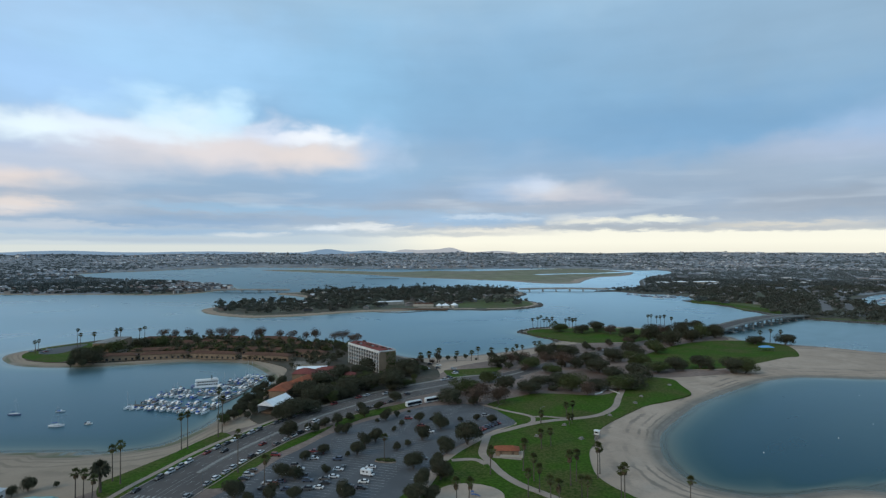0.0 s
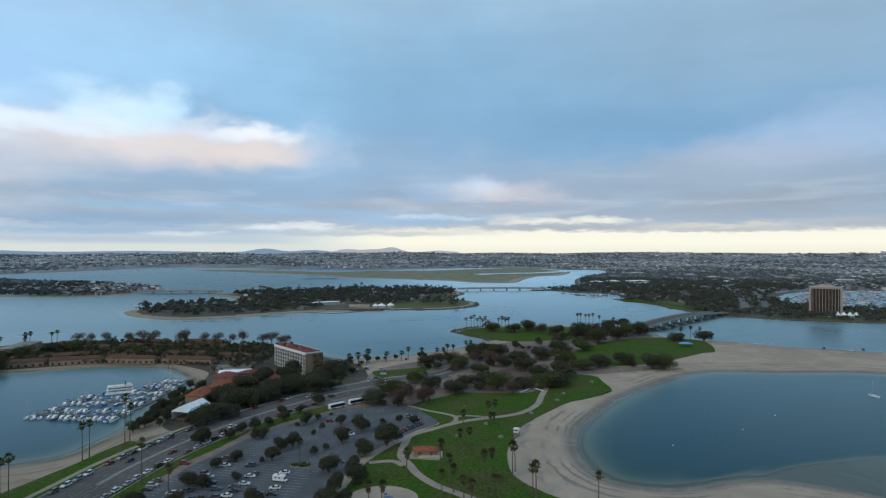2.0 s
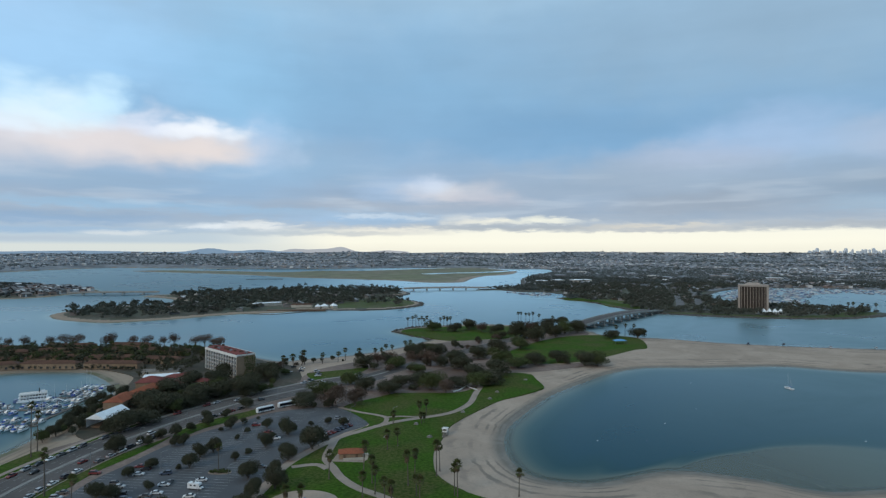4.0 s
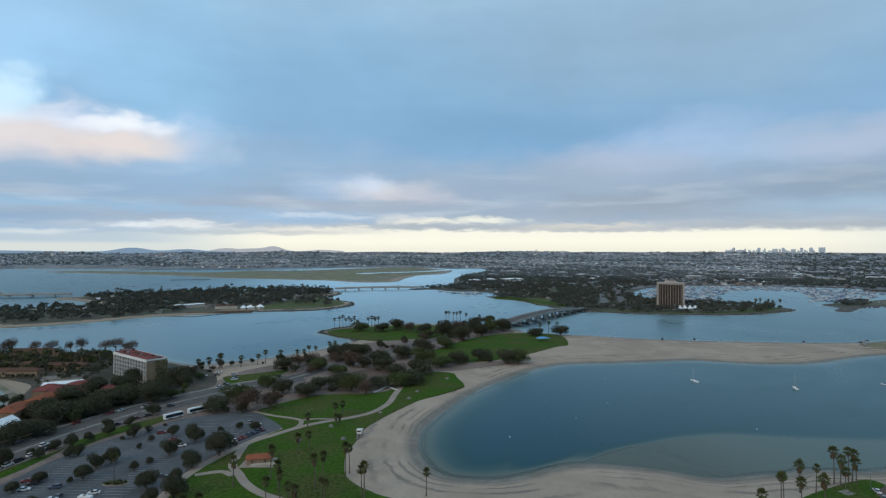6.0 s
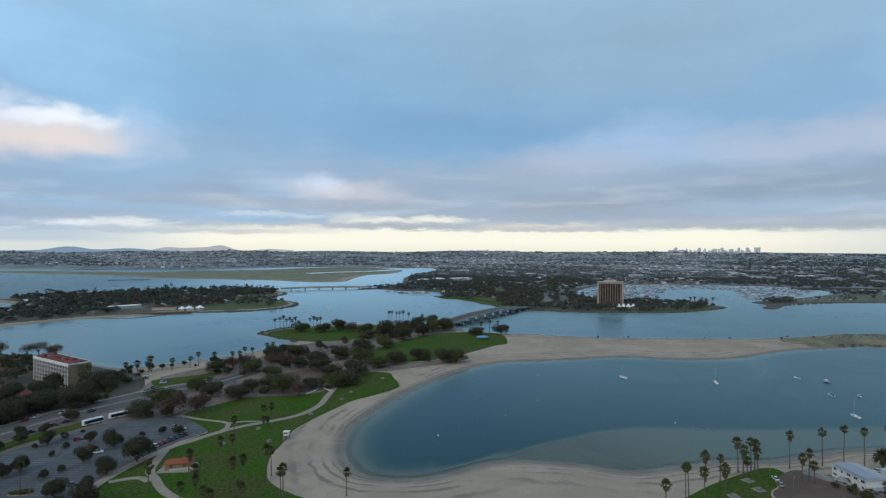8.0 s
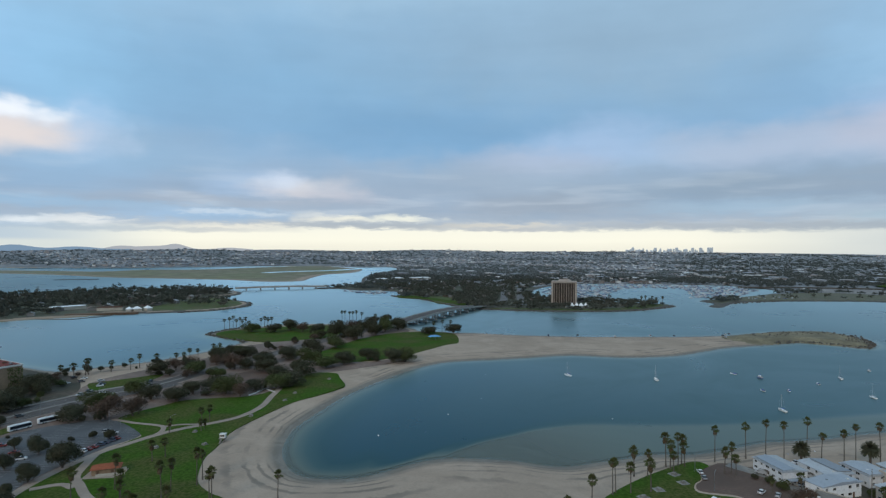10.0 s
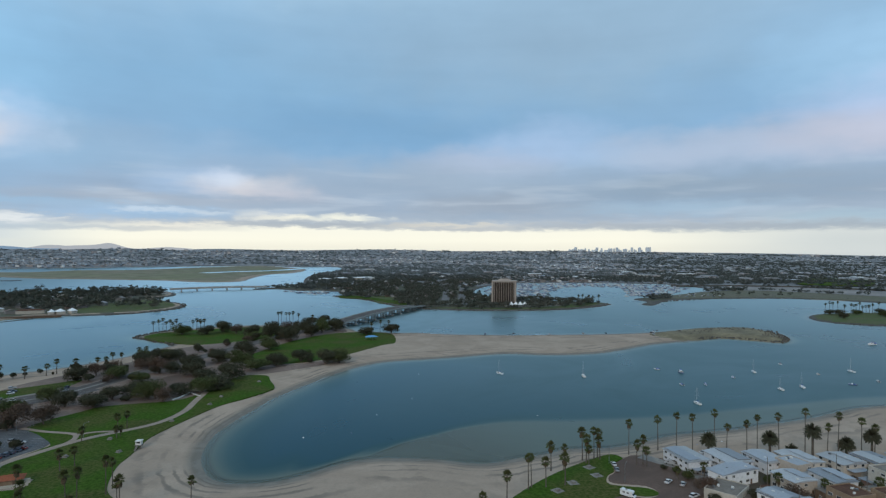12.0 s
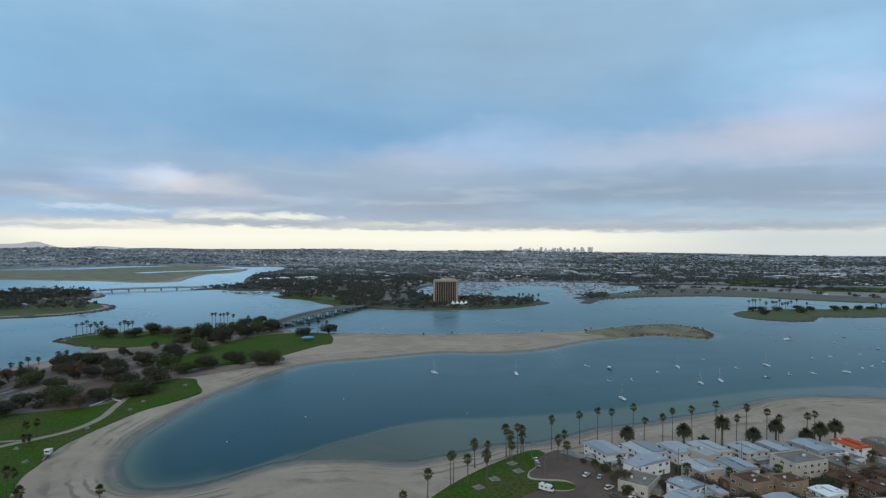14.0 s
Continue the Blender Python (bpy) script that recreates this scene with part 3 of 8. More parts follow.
WOODED_ISLE = [
    (-556, 866), (-561, 905), (-556, 950), (-522, 997), (-470, 1030), (-468, 1090), (-530, 1165), (-594, 1205),
    (-586, 1238), (-529, 1271), (-465, 1319),
    (-370, 1374), (-240, 1415), (-129, 1413), (-73, 1364), (-54, 1297), (-60, 1248), (-81, 1214), (-48, 1124),
    (-20, 1069), (-17, 1037), (-28, 994), (-67, 950), (-110, 934), (-156, 935), (-196, 946), (-224, 905),
    (-289, 877), (-318, 855), (-348, 818), (-396, 788), (-424, 775), (-481, 795), (-520, 820),
]
FAR_NORTH = [
    (-2700, 900), (-1192, 1092), (-1103, 1090), (-1006, 1123), (-871, 1129), (-794, 1175), (-785, 1247), (-777, 1307),
    (-775, 1350), (-856, 1453), (-987, 1539), (-1163, 1634), (-1334, 1675), (-1511, 1760), (-1765, 1942), (-1880, 2060),
    (-1910, 2257), (-1854, 2400), (-1841, 2720), (-1765, 3020), (-1479, 3057), (-778, 2863), (-226, 3026), (169, 3078),
    (336, 2852), (489, 2873), (500, 2700), (458, 2483), (360, 2236), (275, 1963), (234, 1662), (204, 1504),
    (108, 1434), (100, 1400), (149, 1405), (195, 1335), (235, 1330), (277, 1273), (280, 1205), (246, 1178),
    (257, 1134), (282, 1099), (298, 1045), (310, 986), (319, 942), (344, 896),
]
FAR_SOUTH = [
    (389, 862), (456, 837), (518, 824), (570, 823), (625, 843), (674, 868), (690, 900), (672, 932),
    (640, 962), (590, 985), (545, 1010), (525, 1080), (560, 1220), (680, 1400), (800, 1480), (940, 1470),
    (1080, 1400), (1170, 1330), (1150, 1150), (1010, 1050), (900, 1005), (840, 980), (790, 955), (785, 905),
    (748, 872), (735, 850), (752, 845), (831, 912), (893, 922), (1015, 908), (1100, 882), (1150, 835),
    (1192, 765), (1240, 690), (1330, 600), (1500, 450), (1800, 200), (2300, -300),
]
ISLET = [
    (848, 627), (892, 653), (934, 655), (1005, 648), (1078, 621), (1200, 605), (1260, 520), (1160, 480),
    (1034, 520), (987, 530), (938, 556), (890, 531), (862, 528), (838, 544), (825, 569), (826, 597),
]
MARSH = [
    (-1381, 2616), (-1253, 2714), (-923, 2603), (-678, 2498), (-560, 2654), (-329, 2686), (-82, 2957), (169, 3078),
    (319, 2706), (312, 2457), (246, 2241), (158, 2138), (98, 1897), (67, 1734), (-29, 1719), (-134, 1827),
    (-229, 1881), (-331, 1940), (-461, 2001), (-562, 2074), (-749, 2247), (-1074, 2442),
]
SHOAL = [
    (127, 258), (141, 269), (157, 278), (174, 284), (191, 290), (219, 292), (251, 283), (292, 275),
    (323, 272), (363, 272), (427, 271), (479, 267), (543, 242), (442, 184), (298, 205), (166, 215),
    (124, 246),
]
HOME = HOME_NORTH + HOME_SOUTH
MAINLAND = curve_through(HOME, True, 3)
ISLE = curve_through(WOODED_ISLE, True, 3)
FAR_LAND = curve_through(FAR_NORTH, False, 3) + curve_through(FAR_SOUTH, False, 3) + [(5600, -900), (5600, 5600), (-5600, 5600), (-5600, 700)]
SMALL_ISLE = curve_through(ISLET, True, 3)
FLATS = curve_through(MARSH, True, 3)
SHOAL_BANK = curve_through(SHOAL, True, 3)
JETTY = curve_through([(520, 552), (597, 571), (645, 565), (661, 552), (659, 518), (639, 482), (616, 469), (607, 472), (595, 490), (575, 510), (539, 508), (520, 515)], True, 3)
LAND_TOP = 1.6


def hill_rise(x, y):
    r = np.hypot(x - 45, y)
    az = np.degrees(np.arctan2(x - 45, y))
    side = np.clip((az - 30) / 30, 0, 1)
    t = np.clip((r - 2500) / 2450, 0, 1)
    crest = 68 - 24 * side * side * (3 - 2 * side)
    roll = 5 * np.sin(x / 330 + 1) * np.sin(y / 270) + 4 * np.sin(x / 145 + y / 190)
    z = crest * t ** 1.5 + roll * t
    knoll = np.clip((r - 1750) / 1500, 0, 1) * side
    return z + knoll * (16 + 8 * np.sin(x / 210) * np.cos(y / 260)) * (1 - t * 0.6)


def give_depth(me, values):
    """How deep the water is at each vertex, for the water's material."""
    a = me.attributes.new("depth", "FLOAT", "POINT")
    a.data.foreach_set("value", np.asarray(values, np.float32))


def build_ground():
    """One sheet of ground and bay bed, in rings that widen towards the horizon."""
    az = np.concatenate([np.arange(-180, -56, 6.0), np.arange(-56, 78, 0.21), np.arange(78, 180.1, 6.0)])
    rad = np.concatenate([[0.01, 30, 60, 90], np.geomspace(110, 5300, 360)])
    A, R = np.meshgrid(np.radians(az), rad)
    x, y = 45 + R * np.sin(A), -5 + R * np.cos(A)
    sd = {k: shore_distance(p, x, y) for k, p in (("home", MAINLAND), ("isle", ISLE), ("far", FAR_LAND), ("islet", SMALL_ISLE), ("flats", FLATS))}
    shoal = shore_distance(SHOAL_BANK, x, y)
    jetty = shore_distance(JETTY, x, y)
    near = np.max(np.stack(list(sd.values())), axis=0)
    z = np.where(near > 0, LAND_TOP * (1 - np.exp(-near / 14)), -3.6 * np.clip(-near / 33, 0, 1) ** 1.05)
    steep = np.maximum.reduce([sd["isle"], sd["far"], sd["islet"]])
    z = np.where(steep > 0, LAND_TOP * np.clip(steep / 5, 0, 1), z)
    shelf = -0.20 - 0.35 * np.clip((x - 150) / 90, 0, 1)
    fall = 8 + 16 * np.clip((x - 175) / 70, 0, 1)
    z = np.where((z < 0) & (shoal > -fall), np.maximum(z, shelf - 3.0 * np.clip(-shoal / fall, 0, 1)), z)
    # the southern sandbank drops off steeply into the lagoon
    along = (x - 92) * 0.870 + (y - 246) * 0.493
    out = (y - 246) * 0.870 - (x - 92) * 0.493
    drop = -3.4 * np.clip(out / 7, 0, 1) * np.clip(along / 26, 0, 1) * np.clip((125 - along) / 30, 0, 1)
    z = np.where((z < 0) & (out > 0) & (out < 45), np.minimum(z, drop), z)
    z = z + np.clip(jetty / 9, 0, 1) * 2.6
    z = np.where(sd["far"] > 0, z + hill_rise(x, y) * np.clip(sd["far"] / 150, 0, 1), z)
    z = np.where(sd["flats"] > 0, np.minimum(z, 0.9), z)
    rows, cols = x.shape
    i = (np.arange(rows - 1)[:, None] * cols + np.arange(cols - 1)[None, :]).ravel()
    faces = np.stack([i, i + 1, i + cols + 1, i + cols], 1)
    mid = lambda a: (a[:-1, :-1] + a[1:, 1:]).ravel() / 2
    slot = np.zeros(len(faces), int)
    slot[mid(sd["far"]) > 9] = 2
    slot[(mid(sd["far"]) > 9) & (mid(np.hypot(x, y)) < 1500)] = 1
    slot[mid(sd["isle"]) > 16] = 1
    slot[mid(sd["islet"]) > 7] = 4
    slot[mid(sd["flats"]) > 36] = 3
    slot[(mid(sd["far"]) > -4) & (mid(sd["far"]) <= 9) & (mid(x) > -300)] = 6
    slot[(mid(sd["islet"]) > -4) & (mid(sd["islet"]) <= 7)] = 6
    slot[(mid(sd["isle"]) > -4) & (mid(sd["isle"]) <= 7) & (mid(x) > -190)] = 6
    slot[mid(jetty) > -5] = 5
    me = array_mesh("ground", np.stack([x, y, z], -1).reshape(-1, 3), faces[:, ::-1], [SAND, SCRUB, TOWN, MARSH_GRASS, DRY_GRASS, JETTY_TOP, BANK], slot, True)
    wet = np.minimum.reduce([z[:-1, :-1], z[1:, :-1], z[:-1, 1:], z[1:, 1:]]).ravel() < 0.1
    used, index = np.unique(faces[wet], return_inverse=True)
    flat = np.stack([x, y, np.zeros_like(z)], -1).reshape(-1, 3)[used]
    surface_mesh = array_mesh("water", flat, index.reshape(-1, 4), [WATER], None, True)
    give_depth(surface_mesh, -z.ravel()[used])
    bay = tagged(new("water", surface_mesh), "calm blue-grey bay water with faint ripples", "water", kind="structure")
    bay.visible_shadow = False
    return tagged(new("ground", me), "pale beach sand, scrub and town ground round a bay", "ground", kind="structure")


build_ground()

# ---- flat surfaces of the park ----
def slab(name, outline, top, material, label, category, step=4, smooth=True):
    """A flat surface with an edge, laid on the ground."""
    pts = curve_through(outline, True, step) if smooth else [tuple(p[:2]) for p in outline]
    n = len(pts)
    from mathutils import geometry
    tris = geometry.tessellate_polygon([[Vector((*p, 0)) for p in pts]])
    g = Geo()
    g.add([(*p, top) for p in pts], [t if (Vector((*pts[t[1]], 0)) - Vector((*pts[t[0]], 0))).cross(Vector((*pts[t[2]], 0)) - Vector((*pts[t[0]], 0))).z > 0 else t[::-1] for t in tris])
    g.add([(*p, top) for p in pts] + [(*p, top - 1.7) for p in pts], [(i, (i + 1) % n, n + (i + 1) % n, n + i) for i in range(n)])
    return tagged(part(name, g, material), label, category, kind="structure")


def offset_line(line, d):
    out = []
    for i, p in enumerate(line):
        a, b = Vector(line[max(i - 1, 0)]), Vector(line[min(i + 1, len(line) - 1)])
        t = (b - a).normalized()
        out.append((p[0] - t.y * d, p[1] + t.x * d))
    return out


def ribbon_geo(line, left, right, z, geo=None, thick=0.4):
    """A strip along a line, from offset left to offset right."""
    geo = geo or Geo()
    a, b = offset_line(line, left), offset_line(line, right)
    n = len(line)
    v = [(*p, z) for p in a] + [(*p, z) for p in b] + [(*p, z - thick) for p in a] + [(*p, z - thick) for p in b]
    f = []
    for i in range(n - 1):
        f += [(n + i, n + i + 1, i + 1, i), (i, i + 1, 2 * n + i + 1, 2 * n + i), (3 * n + i, 3 * n + i + 1, n + i + 1, n + i)]
    f += [(0, 2 * n, 3 * n, n), (n - 1, 2 * n - 1, 4 * n - 1, 3 * n - 1)]
    return geo.add(v, f)


def dashes(line, offset, z, width, on, off, geo):
    """Broken line along a road."""
    run, go = 0.0, True
    seg = [line[0]]
    for a, b in zip(line, line[1:]):
        d = math.dist(a, b)
        k = max(1, int(d / 1.0))
        for j in range(1, k + 1):
            q = (a[0] + (b[0] - a[0]) * j / k, a[1] + (b[1] - a[1]) * j / k)
            run += d / k
            seg.append(q)
            if run > (on if go else off):
                if go:
                    ribbon_geo(seg[::3] + [seg[-1]], offset + width / 2, offset - width / 2, z, geo, 0.01)
                run, go, seg = 0.0, not go, [q]
    return geo

# ---- park, road, parking lot ----
LAWN_PARK = [(44, 216), (37, 232), (31, 239), (25, 250), (23, 263), (23, 281), (26, 294), (30, 316), (37, 332), (48, 351), (62, 373), (76, 386), (91, 402), (96, 412), (94, 434), (92, 452), (77, 457), (61, 442), (49, 409), (35, 394), (14, 393), (-5, 391), (-17, 380), (-29, 367), (-34, 355), (-25, 342), (-14, 323), (-16, 316), (-25, 302), (-35, 283), (-40, 267), (-43, 247), (-47, 232), (-52, 214), (-53, 198)]
LAWN_TIP = [(-25, 686), (-18, 707), (2, 721), (59, 736), (93, 737), (136, 724), (165, 701), (136, 662), (103, 632), (74, 627), (51, 619), (29, 619), (9, 639), (-13, 661)]
LAWN_POINT = [(72, 520), (107, 590), (135, 627), (162, 650), (192, 659), (217, 652), (233, 630), (222, 574), (207, 563), (174, 530), (149, 507), (116, 494), (87, 498)]
LAWN_JUNC = [(-79, 452), (-73, 457), (-52, 468), (-35, 476), (-41, 452), (-57, 435), (-69, 431)]
LAWN_BEACH = [(-176, 206), (-175, 213), (-173, 223), (-171, 234), (-169, 245), (-168, 258), (-166, 272), (-164, 277), (-156, 272), (-155, 262), (-154, 244), (-155, 229), (-156, 218), (-156, 211), (-157, 204), (-160, 196), (-167, 194)]
LAWN_MEDIAN = [(-133, 213), (-133, 222), (-131, 234), (-129, 246), (-126, 257), (-124, 267), (-120, 281), (-114, 294), (-112, 300), (-112, 292), (-115, 274), (-118, 263), (-121, 252), (-122, 240), (-122, 228), (-120, 215), (-121, 212), (-130, 209)]
LAWN_LOT = [(-112, 308), (-102, 330), (-89, 346), (-84, 352), (-80, 344), (-88, 330), (-100, 314), (-107, 295)]
LAWN_MB = [(173, 195), (186, 204), (204, 214), (223, 222), (235, 226), (241, 226), (242, 220), (234, 216), (229, 208), (223, 204), (219, 196), (231, 188), (232, 182), (226, 181), (218, 185), (206, 182), (193, 177), (165, 188)]
LOT = [(-119, 190), (-121, 209), (-118, 225), (-117, 244), (-113, 259), (-108, 283), (-98, 307), (-84, 327), (-74, 343), (-55, 354), (-38, 356), (-27, 346), (-14, 323), (-26, 305), (-34, 289), (-43, 269), (-46, 243), (-48, 227), (-50, 215), (-51, 198)]
ROAD_C = [(-143, 181), (-144, 202), (-143, 223), (-142, 243), (-138, 268), (-132, 294), (-123, 320), (-111, 345), (-96, 371), (-78, 394), (-58, 417), (-35, 435), (-12, 469), (15, 510), (47, 554), (83, 607), (124, 659), (169, 720)]
PATH_A = [(-46, 215), (-44, 234), (-43, 254), (-39, 270), (-33, 285), (-25, 300), (-17, 309), (-6, 321), (6, 330), (25, 340), (35, 350), (43, 367), (47, 388), (52, 412)]
PATH_B = [(-27, 296), (-27, 280), (-26, 268), (-21, 258), (-15, 246), (-7, 236), (2, 229), (11, 222)]
PATH_C = [(-39, 258), (-29, 261), (-23, 256)]
PATH_D = [(-36, 356), (-23, 346), (-12, 340), (-6, 335), (-5, 327), (-7, 321)]
PATH_E = [(-6, 335), (2, 337), (9, 336), (18, 335)]
SANDPIT = [(-39, 217), (-38, 226), (-32, 232), (-23, 233), (-15, 229), (-12, 222), (-14, 210), (-34, 206)]

GROVE = [(-77, 389), (-78, 457), (-51, 498), (-14, 538), (11, 594), (51, 619), (86, 629), (132, 669), (173, 712), (189, 671), (153, 637), (120, 606), (88, 536), (116, 492), (149, 504), (160, 499), (129, 477), (95, 460), (81, 458), (61, 442), (49, 409), (35, 391), (13, 390), (-8, 386), (-22, 374), (-35, 356), (-56, 355), (-75, 348)]
MB_STREET = [(243, 220), (250, 222), (257, 216), (263, 211), (260, 192), (261, 178), (263, 167), (258, 159), (252, 150), (191, 175), (205, 182), (217, 185), (225, 180), (232, 182), (232, 190), (221, 197), (223, 203), (229, 207), (234, 215)]
slab("park_ground", GROVE, 1.63, DIRT, "bare brown earth under the picnic trees", "ground")
slab("lawn", LAWN_PARK, 1.68, GRASS, "bright green mown park lawn beside the beach", "lawn")
slab("lawn", LAWN_TIP, 1.68, GRASS, "green lawn on the low point in the bay", "lawn")
slab("lawn", LAWN_POINT, 1.68, GRASS, "green lawn by the bridge and the sand spit", "lawn")
slab("lawn", LAWN_JUNC, 1.70, GRASS, "small green lawn beside the road junction", "lawn")
slab("lawn", LAWN_BEACH, 1.68, GRASS, "narrow green verge along the beach walk", "lawn")
slab("lawn", LAWN_MEDIAN, 1.72, GRASS, "green verge between road and parking lot", "lawn")
slab("lawn", LAWN_LOT, 1.72, GRASS, "green verge between road and parking lot", "lawn")
slab("lawn", LAWN_MB, 1.68, GRASS, "rounded green park lawn with palms above the beach", "lawn")
slab("parking_lot", LOT, 1.66, ASPHALT, "large dark asphalt parking lot with faded bay lines", "parking lot")
slab("play_area", SANDPIT, 1.72, SAND, "round sand play area in the lawn", "sandpit")
slab("yard_ground", [(262, 216), (300, 200), (345, 184), (400, 160), (450, 138), (470, 100), (420, 60), (250, 60), (240, 150), (258, 160), (262, 178)], 1.63, GARDEN, "brown yard ground between the beach houses", "ground")
slab("street", MB_STREET, 1.65, BROWN_ASPHALT, "brownish asphalt street end beside the houses", "street")
road_line = curve_through(ROAD_C, False, 5)
near_road, far_road = road_line[:58], road_line[57:]
tagged(part("road", ribbon_geo(far_road, 8.2, -8.2, 1.685), ROAD_ASPHALT), "grey two-way road under the grove's trees", "road", kind="structure")
tagged(part("road", ribbon_geo(near_road, 13.5, -13.5, 1.69), ROAD_ASPHALT), "wide worn grey road with parked cars along both kerbs", "road", kind="structure")
RESORT_GROUND = [(-455, 440), (-425, 429), (-398, 431), (-372, 438), (-338, 457), (-300, 475), (-255, 472), (-225, 456), (-206, 440), (-196, 415), (-186, 385), (-176, 345), (-168, 318), (-160, 300), (-140, 296), (-115, 345), (-90, 400), (-78, 430), (-95, 478), (-120, 498), (-165, 533), (-240, 570), (-345, 572), (-435, 563), (-468, 545), (-482, 480)]
slab("resort_ground", RESORT_GROUND, 1.64, GARDEN, "dark garden ground of the resort", "ground")
slab("lawn", [(-482, 478), (-470, 452), (-440, 433), (-412, 430), (-408, 445), (-428, 470), (-448, 515), (-466, 530), (-484, 495)], 1.69, GRASS, "green lawn at the end of the peninsula", "lawn")
slab("parking_lot", [(-474, 476), (-456, 460), (-444, 470), (-452, 500), (-462, 520), (-472, 500)], 1.72, ASPHALT, "small asphalt parking lot at the peninsula's end", "parking lot")
slab("verge_ground", [(-172, 180), (-169, 210), (-166, 240), (-162, 275), (-150, 300), (-138, 330), (-115, 365), (-90, 400), (-60, 432), (-38, 445), (-18, 400), (-18, 330), (-45, 250), (-52, 190), (-110, 176)], 1.615, DIRT, "brown trodden ground beside road and lot", "ground")
tagged(part("alley", ribbon_geo(curve_through([(252, 220), (256, 211), (260, 203), (261, 194), (259, 184), (258, 172), (262, 158), (270, 138)], False, 4), 3.2, -3.2, 1.70), OLD_CONCRETE), "pale concrete alley beside the houses", "alley", kind="structure")

# ---- where trees and palms stand: x, y and height or width of crown ----
FAN_ROAD = [
    (-172.7, 208.8, 14), (-167.3, 206.8, 16.4), (-170.7, 191.2, 10.4), (-173.7, 190.6, 10), (-164.2, 188.2, 9.4), (-168.2, 248.3, 16.2),
    (-166.3, 250.3, 17.1), (-161.9, 269.4, 24.2), (-126.5, 226.8, 16.7), (-106.7, 212.2, 12.4), (-68.8, 252, 11.2), (-164.6, 277.5, 17.8),
]
DATE_ROAD = [
    (-169.1, 197.9, 12.9),
]
FAN_PARK = [
    (-19.9, 244.6, 10.8), (-6.4, 251, 12.7), (-1.5, 240.5, 10.2), (1.1, 229.4, 9.8), (-3.1, 224.3, 9.6), (14.8, 323.6, 5.2),
    (16.1, 326, 5.3), (0.6, 281, 8.1), (5.1, 285.9, 7.7), (24.6, 248.3, 13.9), (25.9, 254.3, 11.1), (32, 228.7, 12.1),
    (33.1, 227.3, 12.2), (56.9, 228.7, 9.1), (13.3, 238.4, 12.3), (15.7, 243.6, 11.2), (18.9, 219.2, 10), (8.7, 217.3, 8.8),
    (-29.4, 214.2, 8.1), (-24.8, 215.1, 8.1), (13.5, 334.3, 8.6), (16.8, 339.5, 8.4), (-0.6, 322.9, 6.2), (17.3, 228, 7.6),
    (5.5, 223.2, 8.6),
]
FAN_MB_A = [
    (170.9, 193, 10.7), (159.6, 189.8, 6.3), (184.5, 201.9, 13.1), (186.7, 203.5, 13.5), (192.3, 201.7, 10.5), (203.4, 217.5, 10.3),
    (208.5, 215.4, 11.1), (201, 201.3, 10.9), (223.5, 224.6, 12.5), (223.1, 220.7, 10.5), (221.9, 216.6, 8.5),
]
FAN_MB_B = [
    (229.2, 223.8, 14.1), (231.5, 224.6, 11.5), (231.3, 222.2, 9), (248.5, 224.3, 15.1), (242.9, 210.9, 9.4), (246.4, 211.1, 12.8),
    (245.7, 207.4, 8.3), (265.8, 225.2, 14.9), (276.2, 224.6, 15.7), (278.5, 216.3, 17.6), (296.6, 221.9, 16),
]
FAN_MB_C = [
    (296.3, 213.5, 12.5), (305, 209.9, 13.6), (309.5, 208.1, 17.3), (317.4, 203, 18.1), (324.8, 195.4, 21.7), (339.5, 195.7, 13.4),
    (343.2, 193.2, 18.7), (353, 189.2, 16.2), (358.6, 186.9, 13.6), (371.9, 181.4, 14.5), (375.6, 179.8, 15.1),
]
FAN_MB = FAN_MB_A + FAN_MB_B + FAN_MB_C
DATE_MB = [
    (288.4, 216.8, 9.3), (312.8, 203.9, 11.5), (324.5, 191.2, 17.3), (348.2, 193, 8), (355.7, 186.2, 13.3), (371.6, 181.5, 8.8),
    (374.6, 176.6, 12.1), (383.5, 174.8, 13.3), (318.7, 197.1, 5.8),
]
FAN_TIP = [
    (-19.2, 711.9, 11.5), (-13, 707.9, 12.8), (-9.8, 713.5, 13.6), (-5.7, 709.2, 11.4), (-2.5, 714.8, 12.2), (0.9, 710.3, 10.8),
    (4.2, 716, 11.5), (7.5, 721.8, 7.5), (19.7, 734.5, 8.3), (23.8, 735.2, 9.7), (27.8, 730.6, 8.9), (32, 736.6, 9),
    (115.7, 730.5, 14.8), (119, 731.1, 15.4), (124.7, 727.1, 15.3), (128.5, 722.8, 15.2), (132.1, 718.6, 16.4), (137.2, 705.2, 15.5),
    (154.2, 708.2, 12.9),
]
FAN_SHORE = [
    (-90.9, 485.4, 10.5), (-89.5, 488.3, 9.1), (-75.7, 493.3, 7.2), (-64, 500.7, 6.8), (-59, 507, 8.4), (-48.4, 514.3, 7),
    (-36.1, 527.9, 4.1), (-30.8, 531.7, 5.6), (-27.3, 541.2, 6.8), (-22.9, 554.4, 4.8), (-11.9, 572.5, 3.8), (-7.9, 583.4, 3.3),
    (-95.9, 477, 8), (-101.3, 468.7, 8.4),
]
FAN_PENINSULA = [
    (-466, 462.7, 10.5), (-471.2, 471, 10.1), (-458.2, 503.1, 15.7), (-460.9, 509.7, 10.8), (-452.3, 518.4, 9.7), (-448.8, 545.7, 9.6),
    (-448.1, 549.8, 10.2), (-425.1, 549.9, 11.4), (-422.4, 554.3, 12), (-447.1, 542, 6.5),
]
FAN_POINT = [
    (224, 653.6, 11.6), (234.8, 655.5, 11), (213.8, 651.8, 9.3),
]
